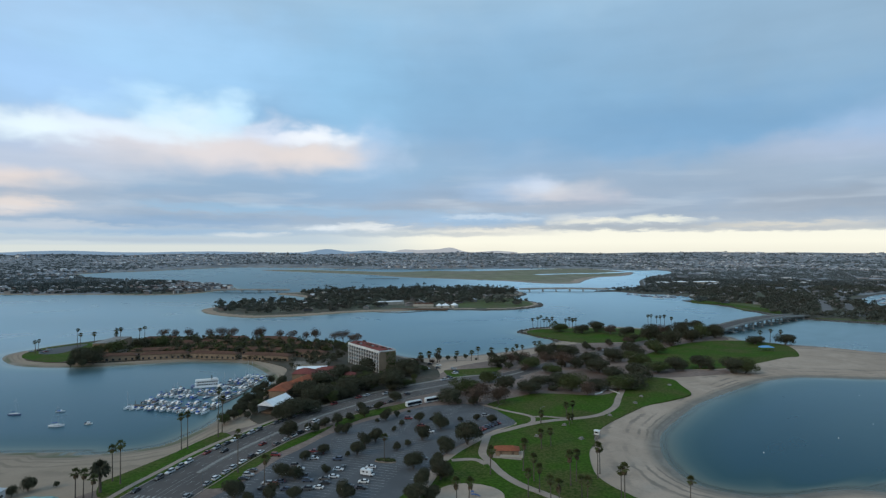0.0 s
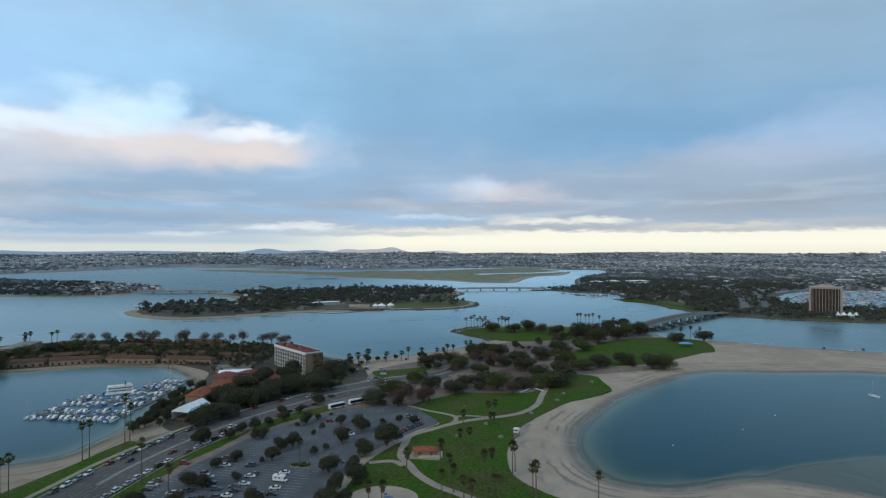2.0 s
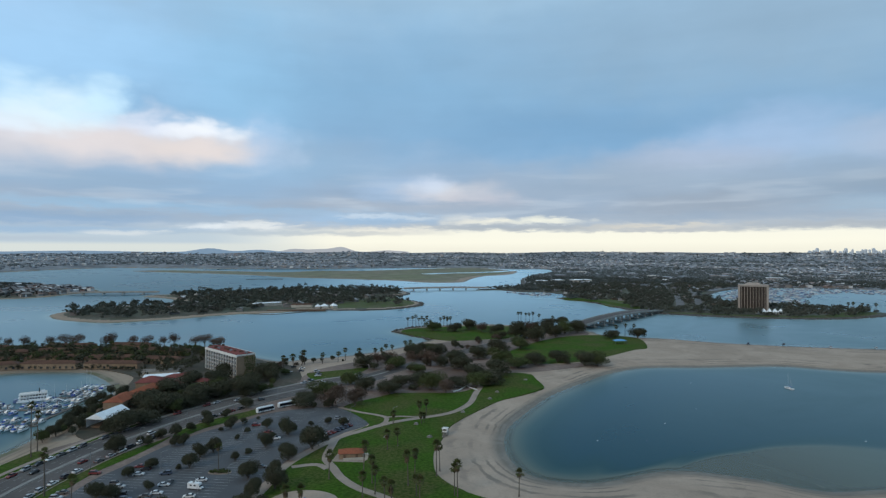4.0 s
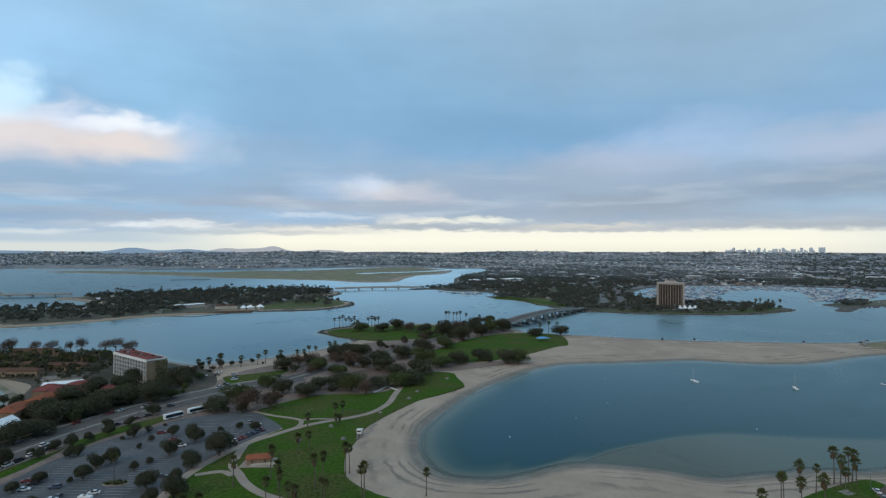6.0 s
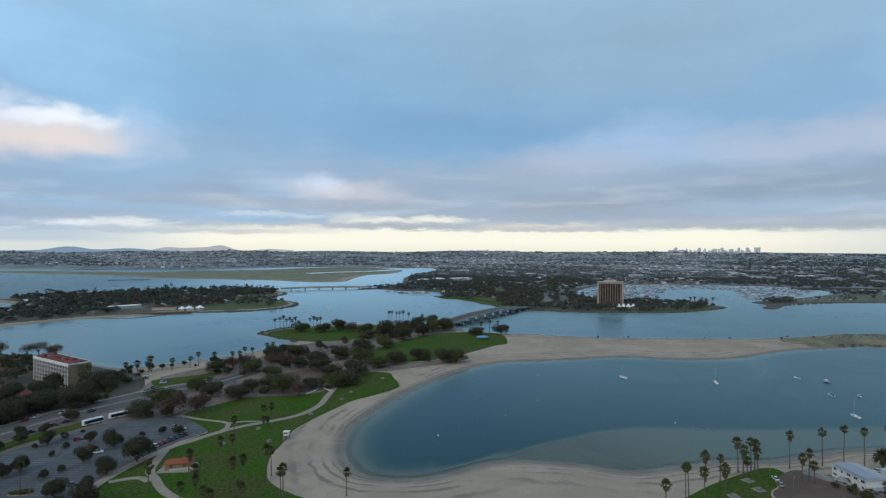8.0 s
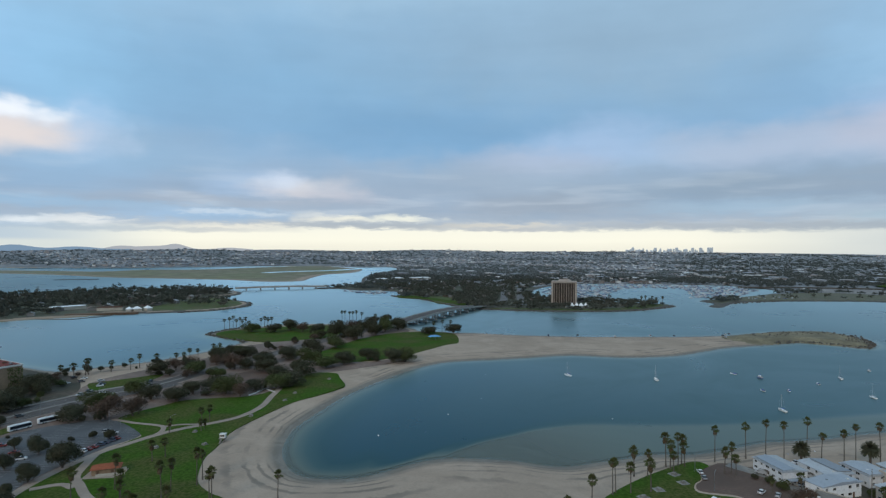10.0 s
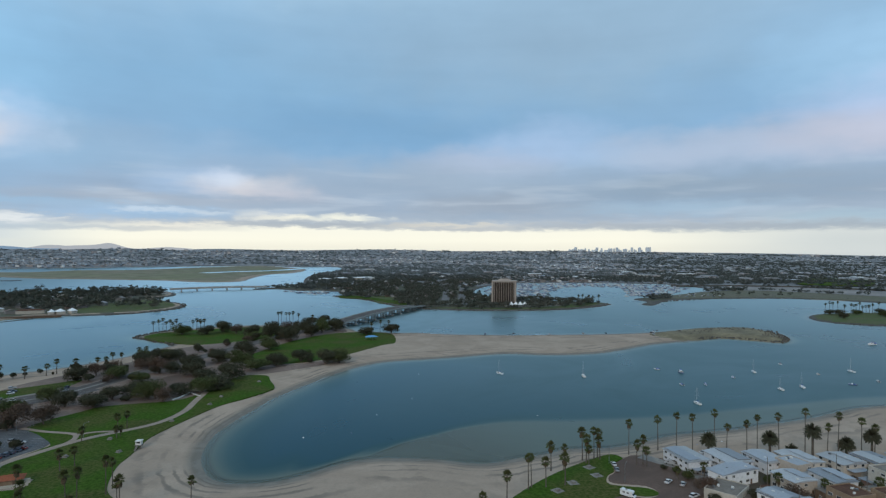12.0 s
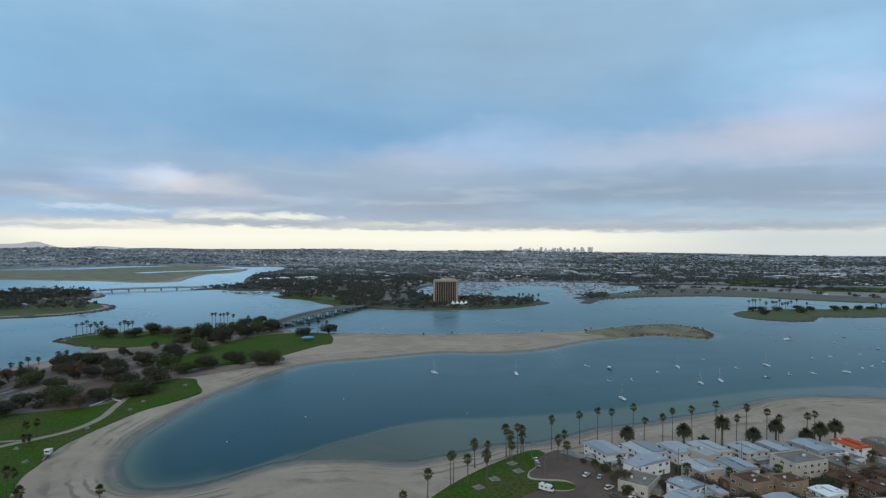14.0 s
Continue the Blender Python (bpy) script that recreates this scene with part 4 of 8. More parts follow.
FAN_ISLET = [
    (914.7, 655.3, 12.7), (920.9, 653, 14.5), (917.6, 645.3, 14.4), (932.4, 648.9, 15.4), (933.4, 639.6, 10.8), (951, 642.1, 12.7),
    (946.6, 634.8, 11.7), (958.1, 639.6, 11.8), (954.5, 631.9, 14.4), (967, 636.3, 9.1), (972.4, 634.4, 10.9), (968.6, 626.8, 10.8),
    (981.3, 631.2, 12.7), (990.2, 627.9, 14.6), (1005.4, 622.4, 10.9), (1146.4, 599.7, 4.7), (1155.8, 596.3, 6.6),
]
FAN_MARINA = [
    (652.2, 926.8, 9.4), (664.4, 934.9, 9.5), (669.2, 920.9, 9.4), (676.2, 918.5, 8.4), (686.2, 915, 9.4),
]
LOT_TREES_A = [
    (-125.9, 274.2, 8.6), (-104.8, 224.4, 6.6), (-98.9, 223.7, 7), (-104.4, 246.2, 4.6), (-99.5, 256.1, 9), (-103.2, 285.8, 4.1),
    (-99.4, 286.5, 4.7), (-89.1, 233.1, 3.4), (-87.2, 254.5, 3.7), (-83.3, 256.8, 7.9), (-84, 269.6, 5.5), (-80.6, 276.2, 6.2),
    (-85.8, 312.8, 5.7), (-81.6, 321.5, 5.8), (-74.9, 306.1, 4.9), (-76.2, 294.7, 4.2), (-66.6, 266.2, 4.3), (-63.4, 274.2, 5.2),
]
LOT_TREES_B = [
    (-66.7, 313, 6.2), (-58.5, 283.8, 6.2), (-60.6, 317.4, 4.4), (-52.7, 303, 7.5), (-53.7, 244.9, 6.9), (-44.1, 248.1, 6.9),
    (-42.9, 266.6, 9.5), (-71.6, 209.5, 6.1), (-113.6, 201.7, 9.1), (-106.2, 199, 6.8), (-46, 226.3, 7.7), (-44.5, 210.4, 7.2),
    (-39.1, 212.4, 7.2), (-39.5, 234.7, 6.1), (-35.2, 281.1, 10.5), (-36.2, 323, 6.3), (-27.2, 318.1, 6.2), (-44.6, 319.2, 5),
]
LOT_TREES_C = [
    (-76.9, 330.7, 3.3), (-89.5, 308.8, 3.8), (-59, 296.8, 3.6), (-42, 353.7, 5.5), (-51.3, 354.7, 5.6), (-91.2, 205.9, 6.5),
    (-99.7, 204.3, 5.2), (-100, 318.1, 6.5), (-105.3, 309.2, 7.6), (-109.5, 300.8, 6.8), (-116.7, 286.3, 7.7), (-122.2, 290.2, 6),
    (-115.3, 296.6, 4.9), (-91.2, 353, 9.2), (-96.7, 334.6, 4.7), (-105.4, 329.2, 6),
]
LOT_TREES = LOT_TREES_A + LOT_TREES_B + LOT_TREES_C
GROVE_BIG_A = [
    (-26, 408.6, 20.5), (-39.6, 428.1, 16.6), (-2.9, 419.8, 14.4), (18.2, 403.1, 13.7), (8.1, 418.3, 11.9), (-27.5, 373.2, 18.1),
    (-40.7, 370.8, 15.9), (-58.8, 373.4, 18.4), (-50.6, 393.9, 13.1), (-9, 401.5, 13.1), (58.8, 417.1, 17.1), (49.7, 412.1, 11.5),
    (28, 392.3, 11.1), (36.4, 409.7, 9.2), (48.9, 444.1, 14.1), (40.5, 467, 13.1), (67.2, 447.4, 12.4), (-11.9, 475.4, 15.5),
    (-1.2, 506.7, 21.2), (15, 484.9, 23), (36, 500.7, 18.8), (55.7, 516.9, 24.1),
]
GROVE_BIG_B = [
    (73.6, 495.4, 22.9), (85.6, 475.1, 17.5), (100.6, 488.8, 15.2), (121.9, 499.5, 18.2), (141.3, 485.2, 21.8), (152, 487.1, 13.1),
    (98, 566.7, 26.1), (121.5, 613.4, 24.7), (103.4, 635.9, 25.7), (145.6, 639.6, 23.2), (142.4, 679.4, 18.6), (159.7, 665.7, 20.5),
    (176.6, 676.9, 18.3), (12, 692.6, 15.7), (37.3, 687.6, 19.4), (53.7, 699.9, 22.2), (68.1, 683.9, 28), (84.8, 669.2, 27.3),
    (124.2, 693.8, 25.4), (152.8, 732, 24), (172.6, 750.8, 17.7), (-79.1, 428.8, 16.9),
]
GROVE_BIG_C = [
    (-91.6, 426.5, 19.5), (-105, 436.4, 17.4), (-103.7, 384.3, 15.4), (-137.5, 445.8, 18), (-135.4, 418.6, 16.9), (-149.4, 408.2, 20.8),
    (-152.6, 383.9, 19.7), (-154.3, 359.1, 16.3), (-127.6, 371.8, 15.1), (-135, 355.1, 14.6), (-138.4, 340.2, 12.6), (-137.4, 320.9, 11.3),
    (-140.4, 308.4, 11.6), (-148.4, 312.8, 11.1), (-117, 381.8, 13.9), (-28.7, 489.1, 9.4), (-20.1, 503.3, 12.5), (-4.4, 548.4, 13.6),
    (15.9, 537.2, 15.2), (8.4, 560, 13.8), (233.8, 640.6, 14.7), (204.5, 635.3, 11.3),
]
GROVE_BIG = GROVE_BIG_A + GROVE_BIG_B + GROVE_BIG_C
SHRUBS = [
    (-187.4, 369, 5.4), (-185.4, 353.4, 5.9), (-182, 336.4, 5.7), (-178.6, 323.5, 6.2), (-176.1, 311.4, 5.3), (-174, 300, 5.7),
    (-193.4, 388.9, 4.9), (-178, 354.8, 5.2), (-175, 337.7, 5), (-171, 319.8, 4.7), (-198, 193.7, 9.0), (-199.8, 187.9, 6.5),
    (-190.7, 199.6, 3.6), (-382.5, 413.2, 16.6), (-373.3, 414.9, 12), (-395.8, 449.2, 10),
]
LOT_CARS = [(-120, 249), (-105, 257), (-101, 254), (-101, 248), (-90, 249), (-85, 237), (-93, 223), (-85, 222), (-87, 226), (-86, 217), (-75, 221), (-75, 217), (-70, 226), (-69, 220), (-120, 220), (-120, 224), (-121, 229), (-108, 217), (-105, 216), (-104, 220), (-105, 238), (-102, 235), (-102, 229), (-106, 229), (-107, 212), (-28, 328), (-57, 296), (-52, 257), (-72, 242), (-74, 318), (-64, 306), (-32, 331), (-97, 227), (-84, 229), (-98, 213), (-90, 215)]

# ---- plants ----
LEAF_DARK = surface("dark_leaves", (0.058, 0.062, 0.038), (0.084, 0.076, 0.050), grain=0.8, patch=0.2, var=0.4, random_shift=0.4)
LEAF_GREEN = surface("green_leaves", (0.066, 0.086, 0.032), (0.094, 0.094, 0.042), grain=0.8, patch=0.2, var=0.4, random_shift=0.4)
LEAF_BROWN = surface("sparse_brown_leaves", (0.120, 0.080, 0.060), (0.078, 0.062, 0.046), grain=0.8, patch=0.2, var=0.35, random_shift=0.3)
# lightened and greyed leaves, with aerial haze painted into the colour
LEAF_TOWN = surface("hazed_town_leaves", (0.084, 0.100, 0.094), (0.104, 0.108, 0.100), grain=0.12, patch=0.02, var=0.35, islands=0.3)
# blue-grey haze of the far hills is put into this leaf colour
LEAF_HAZE = surface("hazed_hill_leaves", (0.125, 0.148, 0.152), (0.150, 0.156, 0.156), grain=0.12, patch=0.02, var=0.35, islands=0.2)
# paler than near leaves: haze over the water is painted in
LEAF_WOOD = surface("hazed_wood_leaves", (0.078, 0.088, 0.070), (0.105, 0.100, 0.084), grain=0.12, patch=0.02, var=0.45, islands=0.35)
PALM_GREEN = surface("palm_fronds", (0.066, 0.082, 0.028), (0.098, 0.096, 0.044), grain=1.5, patch=0.3, var=0.35, random_shift=0.4)
PALM_DRY = surface("dry_fronds", (0.125, 0.095, 0.060), (0.085, 0.064, 0.042), grain=2.0, patch=0.5, var=0.35)
BARK = surface("bark", (0.120, 0.098, 0.078), (0.080, 0.066, 0.054), grain=3.0, patch=0.6, var=0.3, bump=0.5)

for leaf in (LEAF_DARK, LEAF_GREEN, LEAF_TOWN, LEAF_BROWN, LEAF_WOOD, LEAF_HAZE, PALM_GREEN, PALM_DRY):
    leaf.node_tree.nodes["Principled BSDF"].inputs["Specular IOR Level"].default_value = 0.08


def tufts(centres, directions, sizes, rs):
    """Small leafy four-cornered sprays; arrays of centres, outward ways and sizes."""
    n = len(centres)
    d = directions + rs.normal(0, 0.55, (n, 3))
    d /= np.linalg.norm(d, axis=1)[:, None] + 1e-9
    side = np.cross(d, rs.normal(0, 1, (n, 3)))
    side /= np.linalg.norm(side, axis=1)[:, None] + 1e-9
    up = np.cross(d, side)
    s = sizes[:, None]
    k = rs.uniform(0.6, 1.3, (n, 4, 1))
    v = np.stack([centres - side * s * k[:, 0], centres - up * s * 0.6 * k[:, 1] + d * s * 0.25,
                  centres + side * s * k[:, 2], centres + up * s * 0.6 * k[:, 3] - d * s * 0.2], 1)
    return v.reshape(-1, 3), np.arange(4 * n).reshape(-1, 4)


def crown_arrays(rs, width, height, base, lobes, count, size, flat=0.0, spread=0.27):
    """A crown of several uneven lobes, each clothed in sprays, with gaps between."""
    c = rs.uniform(-1, 1, (lobes, 3)) * np.array([width * spread, width * spread, height * spread * 0.96])
    c[:, 2] += base + height * 0.46
    r = rs.uniform(0.22, 0.36, lobes) * width
    pick = rs.randint(0, lobes, count)
    u = rs.normal(0, 1, (count, 3))
    u[:, 2] = np.abs(u[:, 2]) * 1.0 - 0.58
    u /= np.linalg.norm(u, axis=1)[:, None]
    pos = c[pick] + u * (r[pick] * rs.uniform(0.6, 1.06, count))[:, None] * np.array([1, 1, 0.95])
    if flat:
        pos[:, 2] = np.maximum(pos[:, 2], base + flat * rs.rand(count))
    return tufts(pos, u, rs.uniform(0.6, 1.3, count) * size, rs) + (c,)


def make_tree(seed, width, height, leaf, count=420, label="", bare=0.0, spread=0.27, flat=0.0, clear=0.15):
    """A tree about one metre of crown to one unit of width; trunk, limbs and crown."""
    rs = np.random.RandomState(seed)
    base = height * clear
    ob = thing("tree", label, "tree")
    v, f, c = crown_arrays(rs, width, height - base, base, 8, int(count * 3.0 * (1 - bare)), 0.027 * width, flat, spread)
    g = Geo()
    bend = (rs.uniform(-0.3, 0.3), rs.uniform(-0.3, 0.3))
    g.tube([(0, 0, -0.3), (bend[0] * 0.4, bend[1] * 0.4, base * 0.6), (bend[0], bend[1], base * 1.15)], [width * 0.045, width * 0.034, width * 0.028], 7)
    for q in c[:6]:
        m = (bend[0] * 0.5 + q[0] * 0.5, bend[1] * 0.5 + q[1] * 0.5, base + (q[2] - base) * 0.45)
        g.tube([(bend[0], bend[1], base * 1.05), m, tuple(q)], [width * 0.022, width * 0.015, width * 0.006], 5)
    part("trunk", g, BARK, ob)
    part("crown", array_mesh("crown", v, f, [leaf]), None, ob)
    return ob


def fan_palm(seed, height, skirt, fronds=30):
    """A tall thin palm with a round head of fan leaves over a skirt of dry ones."""
    rs = np.random.RandomState(seed)
    ob = thing("palm", "tall slim fan palm with a shaggy skirt of dry fronds" if skirt > 1.5 else "tall slim fan palm with a small round head", "palm")
    lean = rs.uniform(-0.5, 0.5, 2)
    pts = [(lean[0] * t * t, lean[1] * t * t, height * t - 0.2) for t in (0, 0.12, 0.35, 0.6, 0.8, 1.0)]
    part("trunk", Geo().tube(pts, [0.36, 0.24, 0.20, 0.18, 0.17, 0.20], 7), BARK, ob)
    top = Vector(pts[-1])

    def fan(g, el, az, length, radius, blades=7):
        d = Vector((math.cos(el) * math.cos(az), math.cos(el) * math.sin(az), math.sin(el)))
        side = Vector((-math.sin(az), math.cos(az), 0))
        up = d.cross(side)
        hub = top + d * length * 0.55 - Vector((0, 0, 0.05))
        g.add([tuple(top - side * 0.04), tuple(top + side * 0.04), tuple(hub)], [(0, 1, 2)])
        rim = []
        for k in range(blades + 1):
            a = (k / blades - 0.5) * 3.5
            rr = radius * (1.0 - 0.25 * abs(a) / 1.75) * rs.uniform(0.85, 1.1)
            tip = hub + d * math.cos(a) * rr + side * math.sin(a) * rr - Vector((0, 0, 0.30 * radius * (1 - math.cos(a) * 0.4)))
            rim.append(tip)
        for k in range(blades):
            mid = hub + ((rim[k] + rim[k + 1]) * 0.5 - hub) * 0.62 + up * 0.08
            g.add([tuple(hub), tuple(rim[k]), tuple(mid), tuple(rim[k + 1])], [(0, 1, 2), (0, 2, 3)])

    g = Geo()
    for k in range(fronds):
        el = math.radians(rs.uniform(-38, 85))
        fan(g, el, k * 2.4 + rs.uniform(-0.3, 0.3), rs.uniform(1.5, 2.3), rs.uniform(1.1, 1.5))
    part("crown", g, PALM_GREEN, ob)
    if skirt > 0:
        g = Geo()
        for k in range(int(16 + skirt * 16)):
            az, drop = k * 2.4, rs.uniform(0.0, skirt)
            base = top - Vector((0, 0, 0.3 + drop))
            out = Vector((math.cos(az), math.sin(az), 0))
            w = Vector((-out.y, out.x, 0)) * rs.uniform(0.22, 0.4)
            reach = rs.uniform(0.6, 1.0)
            g.add([tuple(base + out * 0.15), tuple(base + out * reach + w - Vector((0, 0, 0.45))), tuple(base + out * reach * 0.8 - Vector((0, 0, 1.3))), tuple(base + out * reach - w - Vector((0, 0, 0.45)))], [(0, 1, 2, 3)])
        part("skirt", g, PALM_DRY, ob, "dry brown hanging fronds")
    return ob


def date_palm(seed, height):
    """A stout palm with a wide dense head of arching feather leaves."""
    rs = np.random.RandomState(seed)
    ob = thing("date_palm", "stout date palm with a wide dense dark head", "palm")
    part("trunk", Geo().tube([(0, 0, -0.2), (0, 0, height * 0.5), (0, 0, height * 0.9), (0, 0, height)], [0.62, 0.5, 0.55, 0.7], 9), BARK, ob)
    g = Geo()
    for k in range(200):
        az, el = k * 2.399 + rs.uniform(-0.2, 0.2), math.asin(rs.uniform(-0.62, 1.0))
        d = Vector((math.cos(az), math.sin(az), 0))
        side = Vector((-d.y, d.x, 0))
        length = rs.uniform(3.7, 4.4)
        pts = []
        for j in range(6):
            t = j / 5
            pts.append(Vector((0, 0, height)) + d * (math.cos(el) * length * t) + Vector((0, 0, math.sin(el) * length * t - 1.15 * t * t * (0.3 + math.cos(el)))))
        for j in range(5):
            w0, w1 = [0.6 * math.sin(math.pi * (0.15 + 0.8 * q / 5)) for q in (j, j + 1)]
            droop = Vector((0, 0, -0.28))
            for sgn in (1, -1):
                g.add([tuple(pts[j]), tuple(pts[j] + side * w0 * sgn + droop * w0 * 2), tuple(pts[j + 1] + side * w1 * 0.7 * sgn + droop * w1 * 2), tuple(pts[j + 1])], [(0, 1, 2, 3)])
    part("crown", g, LEAF_DARK, ob)
    g = Geo()
    for k in range(22):
        az = k * 2.399
        o = Vector((math.cos(az), math.sin(az), 0))
        b = Vector((0, 0, height - 0.3 - 0.06 * k))
        g.add([tuple(b + o * 0.4), tuple(b + o * 1.2 + Vector((-o.y, o.x, 0)) * 0.3 - Vector((0, 0, 0.7))), tuple(b + o * 0.9 - Vector((0, 0, 1.5)))], [(0, 1, 2)])
    part("skirt", g, PALM_DRY, ob, "dry brown fronds under the head")
    return ob


def standing(x, y, z, turn, s=1.0, sz=None):
    return pose(x, y, z, 0, 0, turn) @ Matrix.Diagonal((s, s, sz or s, 1))


rng = random.Random(7)
# broad trees: kinds of crown about 10 m wide, set at their places by scale
ROUND = [make_tree(k, 10, 10.0, LEAF_DARK, 2300, "round dense dark-leaved tree on the asphalt lot", spread=0.19, flat=0.4, clear=0.05) for k in (11, 12, 13)]
BROAD = [make_tree(k, 10, 9.6, m, 2000, "broad dark park tree over bare ground", spread=0.23, flat=0.4, clear=0.05) for k, m in ((21, LEAF_DARK), (22, LEAF_GREEN), (23, LEAF_DARK))]
GREEN = [make_tree(k, 9, 10, LEAF_GREEN, 1600, "upright tree with dull green leaves", clear=0.1) for k in (41, 42)]
THIN = [make_tree(k, 10, 10, LEAF_BROWN, 1500, "tall bare-limbed tree with a see-through brown crown", 0.66, clear=0.3) for k in (51, 52)]
BROWN = [make_tree(k, 10, 9.8, LEAF_BROWN, 1600, "thin-crowned tree with brown winter leaves", 0.35) for k in (31, 32)]
BUSH = [make_tree(k, 10, 7.5, LEAF_DARK, 1300, "low rounded dark green shrub", spread=0.19, flat=0.5, clear=0.04) for k in (41, 42)]
first_used = set()


JUNCTION = [(-94, 418), (-84, 491), (-41, 499), (-35, 436), (-52, 428), (-61, 392), (-84, 388)]


def plant(kinds, x, y, s, sz=None, z=LAND_TOP, group="", turn=None):
    """Set a tree: the first of each kind moves there, the others are copies of it."""
    if inside(JUNCTION, np.array([x]), np.array([y]))[0] or math.dist((x, y), (-155, 314)) < 8:
        return
    ob = kinds[rng.randrange(len(kinds))]
    m = standing(x, y, z, rng.uniform(0, 360) if turn is None else turn, s, sz)
    if ob.name in first_used:
        ob = copy_thing(ob, m)
    else:
        first_used.add(ob.name)
        ob.matrix_basis = m
    return tagged(ob, group=group)


for x, y, w in LOT_TREES:
    w *= 1.4 if -57 < x < -33 and 205 < y < 290 else 1.0
    plant(ROUND, x, y, w / 10 * 1.25, w / 10 * rng.uniform(1.1, 1.45), group="trees of the parking lot")
for i, (x, y, w) in enumerate(GROVE_BIG):
    w = min(w, 12.5)
    low = 1.0
    if -65 < x < 0 and 360 < y < 440:
        y, low = y - 12, 0.88
    if -60 < x < 20 and 500 < y < 600:
        w = min(w, 9.0)
    if (-35 < x < 30 and 480 < y < 520) or i in (5, 6, 12, 38, 40):
        plant(BROWN, x, y, w / 10 * 1.1, w / 10 * 0.95, group="trees of the picnic grove")
    else:
        plant(BROAD, x, y, w / 10 * 1.12, w / 10 * rng.uniform(0.75, 1.05) * low * (1.5 if 90 < x < 185 and 600 < y < 690 else 1.0), group="trees of the picnic grove")
for x, y, w in SHRUBS:
    w = min(w * 1.5, 10) if x < -165 and y > 290 else min(w, 9)
    plant(BUSH, x, y, w / 10, w / 10 * 1.1, group="shrubs by the shore")
# the grove goes on between the tall trees
for x, y in scatter(GROVE, 14, 5, 0.16):
    if x < 25 and y > 500 and rng.random() < 0.6:
        continue
    w = rng.uniform(4, 7.5)
    plant(BROWN if rng.random() < 0.55 else BROAD, x, y, w / 10 * 1.1, w / 10 * rng.uniform(0.7, 1.1), group="trees of the picnic grove")
for side in (13.5, -13.5, 21, -21):
    for k, (x, y) in enumerate(offset_line(far_road, side)):
        if k > 1 and (k + (side > 0)) % 3 == 0:
            w = rng.uniform(8, 12)
            plant(BROAD + ROUND, x + rng.uniform(-3, 3), y + rng.uniform(-3, 3), w / 10, w / 10 * rng.uniform(0.8, 1.1), group="trees of the picnic grove")
# the belt of trees between hotel and road
HOTEL_BELT = [(-143, 322), (-141, 300), (-138, 318), (-128, 345), (-112, 368), (-95, 392), (-80, 408), (-84, 428), (-108, 432), (-128, 424), (-142, 418), (-145, 380), (-142, 345)]
for x, y in scatter(HOTEL_BELT, 10.5, 8, 0.85):
    w = rng.uniform(5.0, 9.5)
    plant(GREEN + BROAD + GREEN + ROUND, x, y, w / 10, w / 10 * rng.uniform(0.85, 1.25), group="trees between hotel and road")
# tall thin trees behind the resort
for x, y in [(-404, 560), (-390, 562), (-378, 564), (-352, 566), (-340, 568), (-329, 570), (-298, 574), (-276, 571), (-263, 572), (-247, 574), (-238, 575), (-215, 571), (-207, 573), (-196, 566), (-188, 560), (-300, 566)]:
    k = rng.uniform(0.85, 1.15) * (1.25 if x == -298 else 1.0)
    plant(THIN, x, y, k * 1.05, k * rng.uniform(1.0, 1.2), group="tall trees along the far shore")
# a dense belt between the marina beach and the road
BELT = [(-172, 288), (-168, 292), (-166, 304), (-170, 330), (-174, 352), (-180, 385), (-190, 398), (-188, 375), (-184, 345), (-180, 310)]
for x, y in scatter(BELT, 6.2, 12, 0.85):
    w = rng.uniform(3.5, 6.0)
    plant(BROAD, x, y, w / 10, w / 10 * rng.uniform(0.9, 1.5), group="trees beside the marina")
for x, y, s in [(-388, 428, 1.5), (-376, 430, 1.2), (-395, 445, 1.2), (-405, 470, 1.0), (-398, 482, 1.2), (-384, 500, 1.3), (-372, 512, 1.2)]:
    plant(BROAD, x, y, s, s, group="trees of the resort gardens")

for x, y, s in [(-144, 312, 0.8), (-147, 304, 0.7), (-141, 320, 0.8), (-166, 312, 0.55), (-169, 318, 0.6), (-164, 303, 0.5), (-146, 326, 0.8)]:
    plant(ROUND, x, y, s, s * 1.2, group="dark trees beside the marquee")
for x, y in scatter([(-128, 440), (-108, 432), (-92, 445), (-92, 480), (-108, 497), (-120, 470)], 8, 14, 0.7):
    s = rng.uniform(0.3, 0.6)
    plant(BROAD + BROWN, x, y, s, s * rng.uniform(0.8, 1.3), group="trees beside the hotel drive")
for x, y, s in [(-92, 493, 0.7), (-84, 497, 0.6), (-78, 503, 0.5), (-70, 508, 0.55), (-50, 517, 0.65), (-46, 513, 0.6), (-26, 516, 0.6), (-12, 512, 0.5), (-4, 520, 0.7), (4, 548, 0.9), (16, 560, 0.6), (22, 552, 0.5), (-38, 500, 0.35), (-60, 502, 0.3)]:
    plant(ROUND if s > 0.5 else BUSH, x, y, s, s * 1.1, group="dark bushes along the far beach")
for x, y, s in [(324, 140, 1.0), (331, 136, 0.9), (318, 143, 0.7), (349, 142, 0.8), (290, 169, 0.5), (307, 158, 0.55), (356, 136, 0.9), (343, 132, 0.9), (366, 131, 0.8), (340, 124, 1.0), (352, 137, 0.9), (339, 146, 0.7), (358, 128, 1.0), (372, 136, 0.8)]:
    plant(ROUND, x, y, s * 1.1, s * 1.1, group="dark trees between the houses")

PALMS = {}


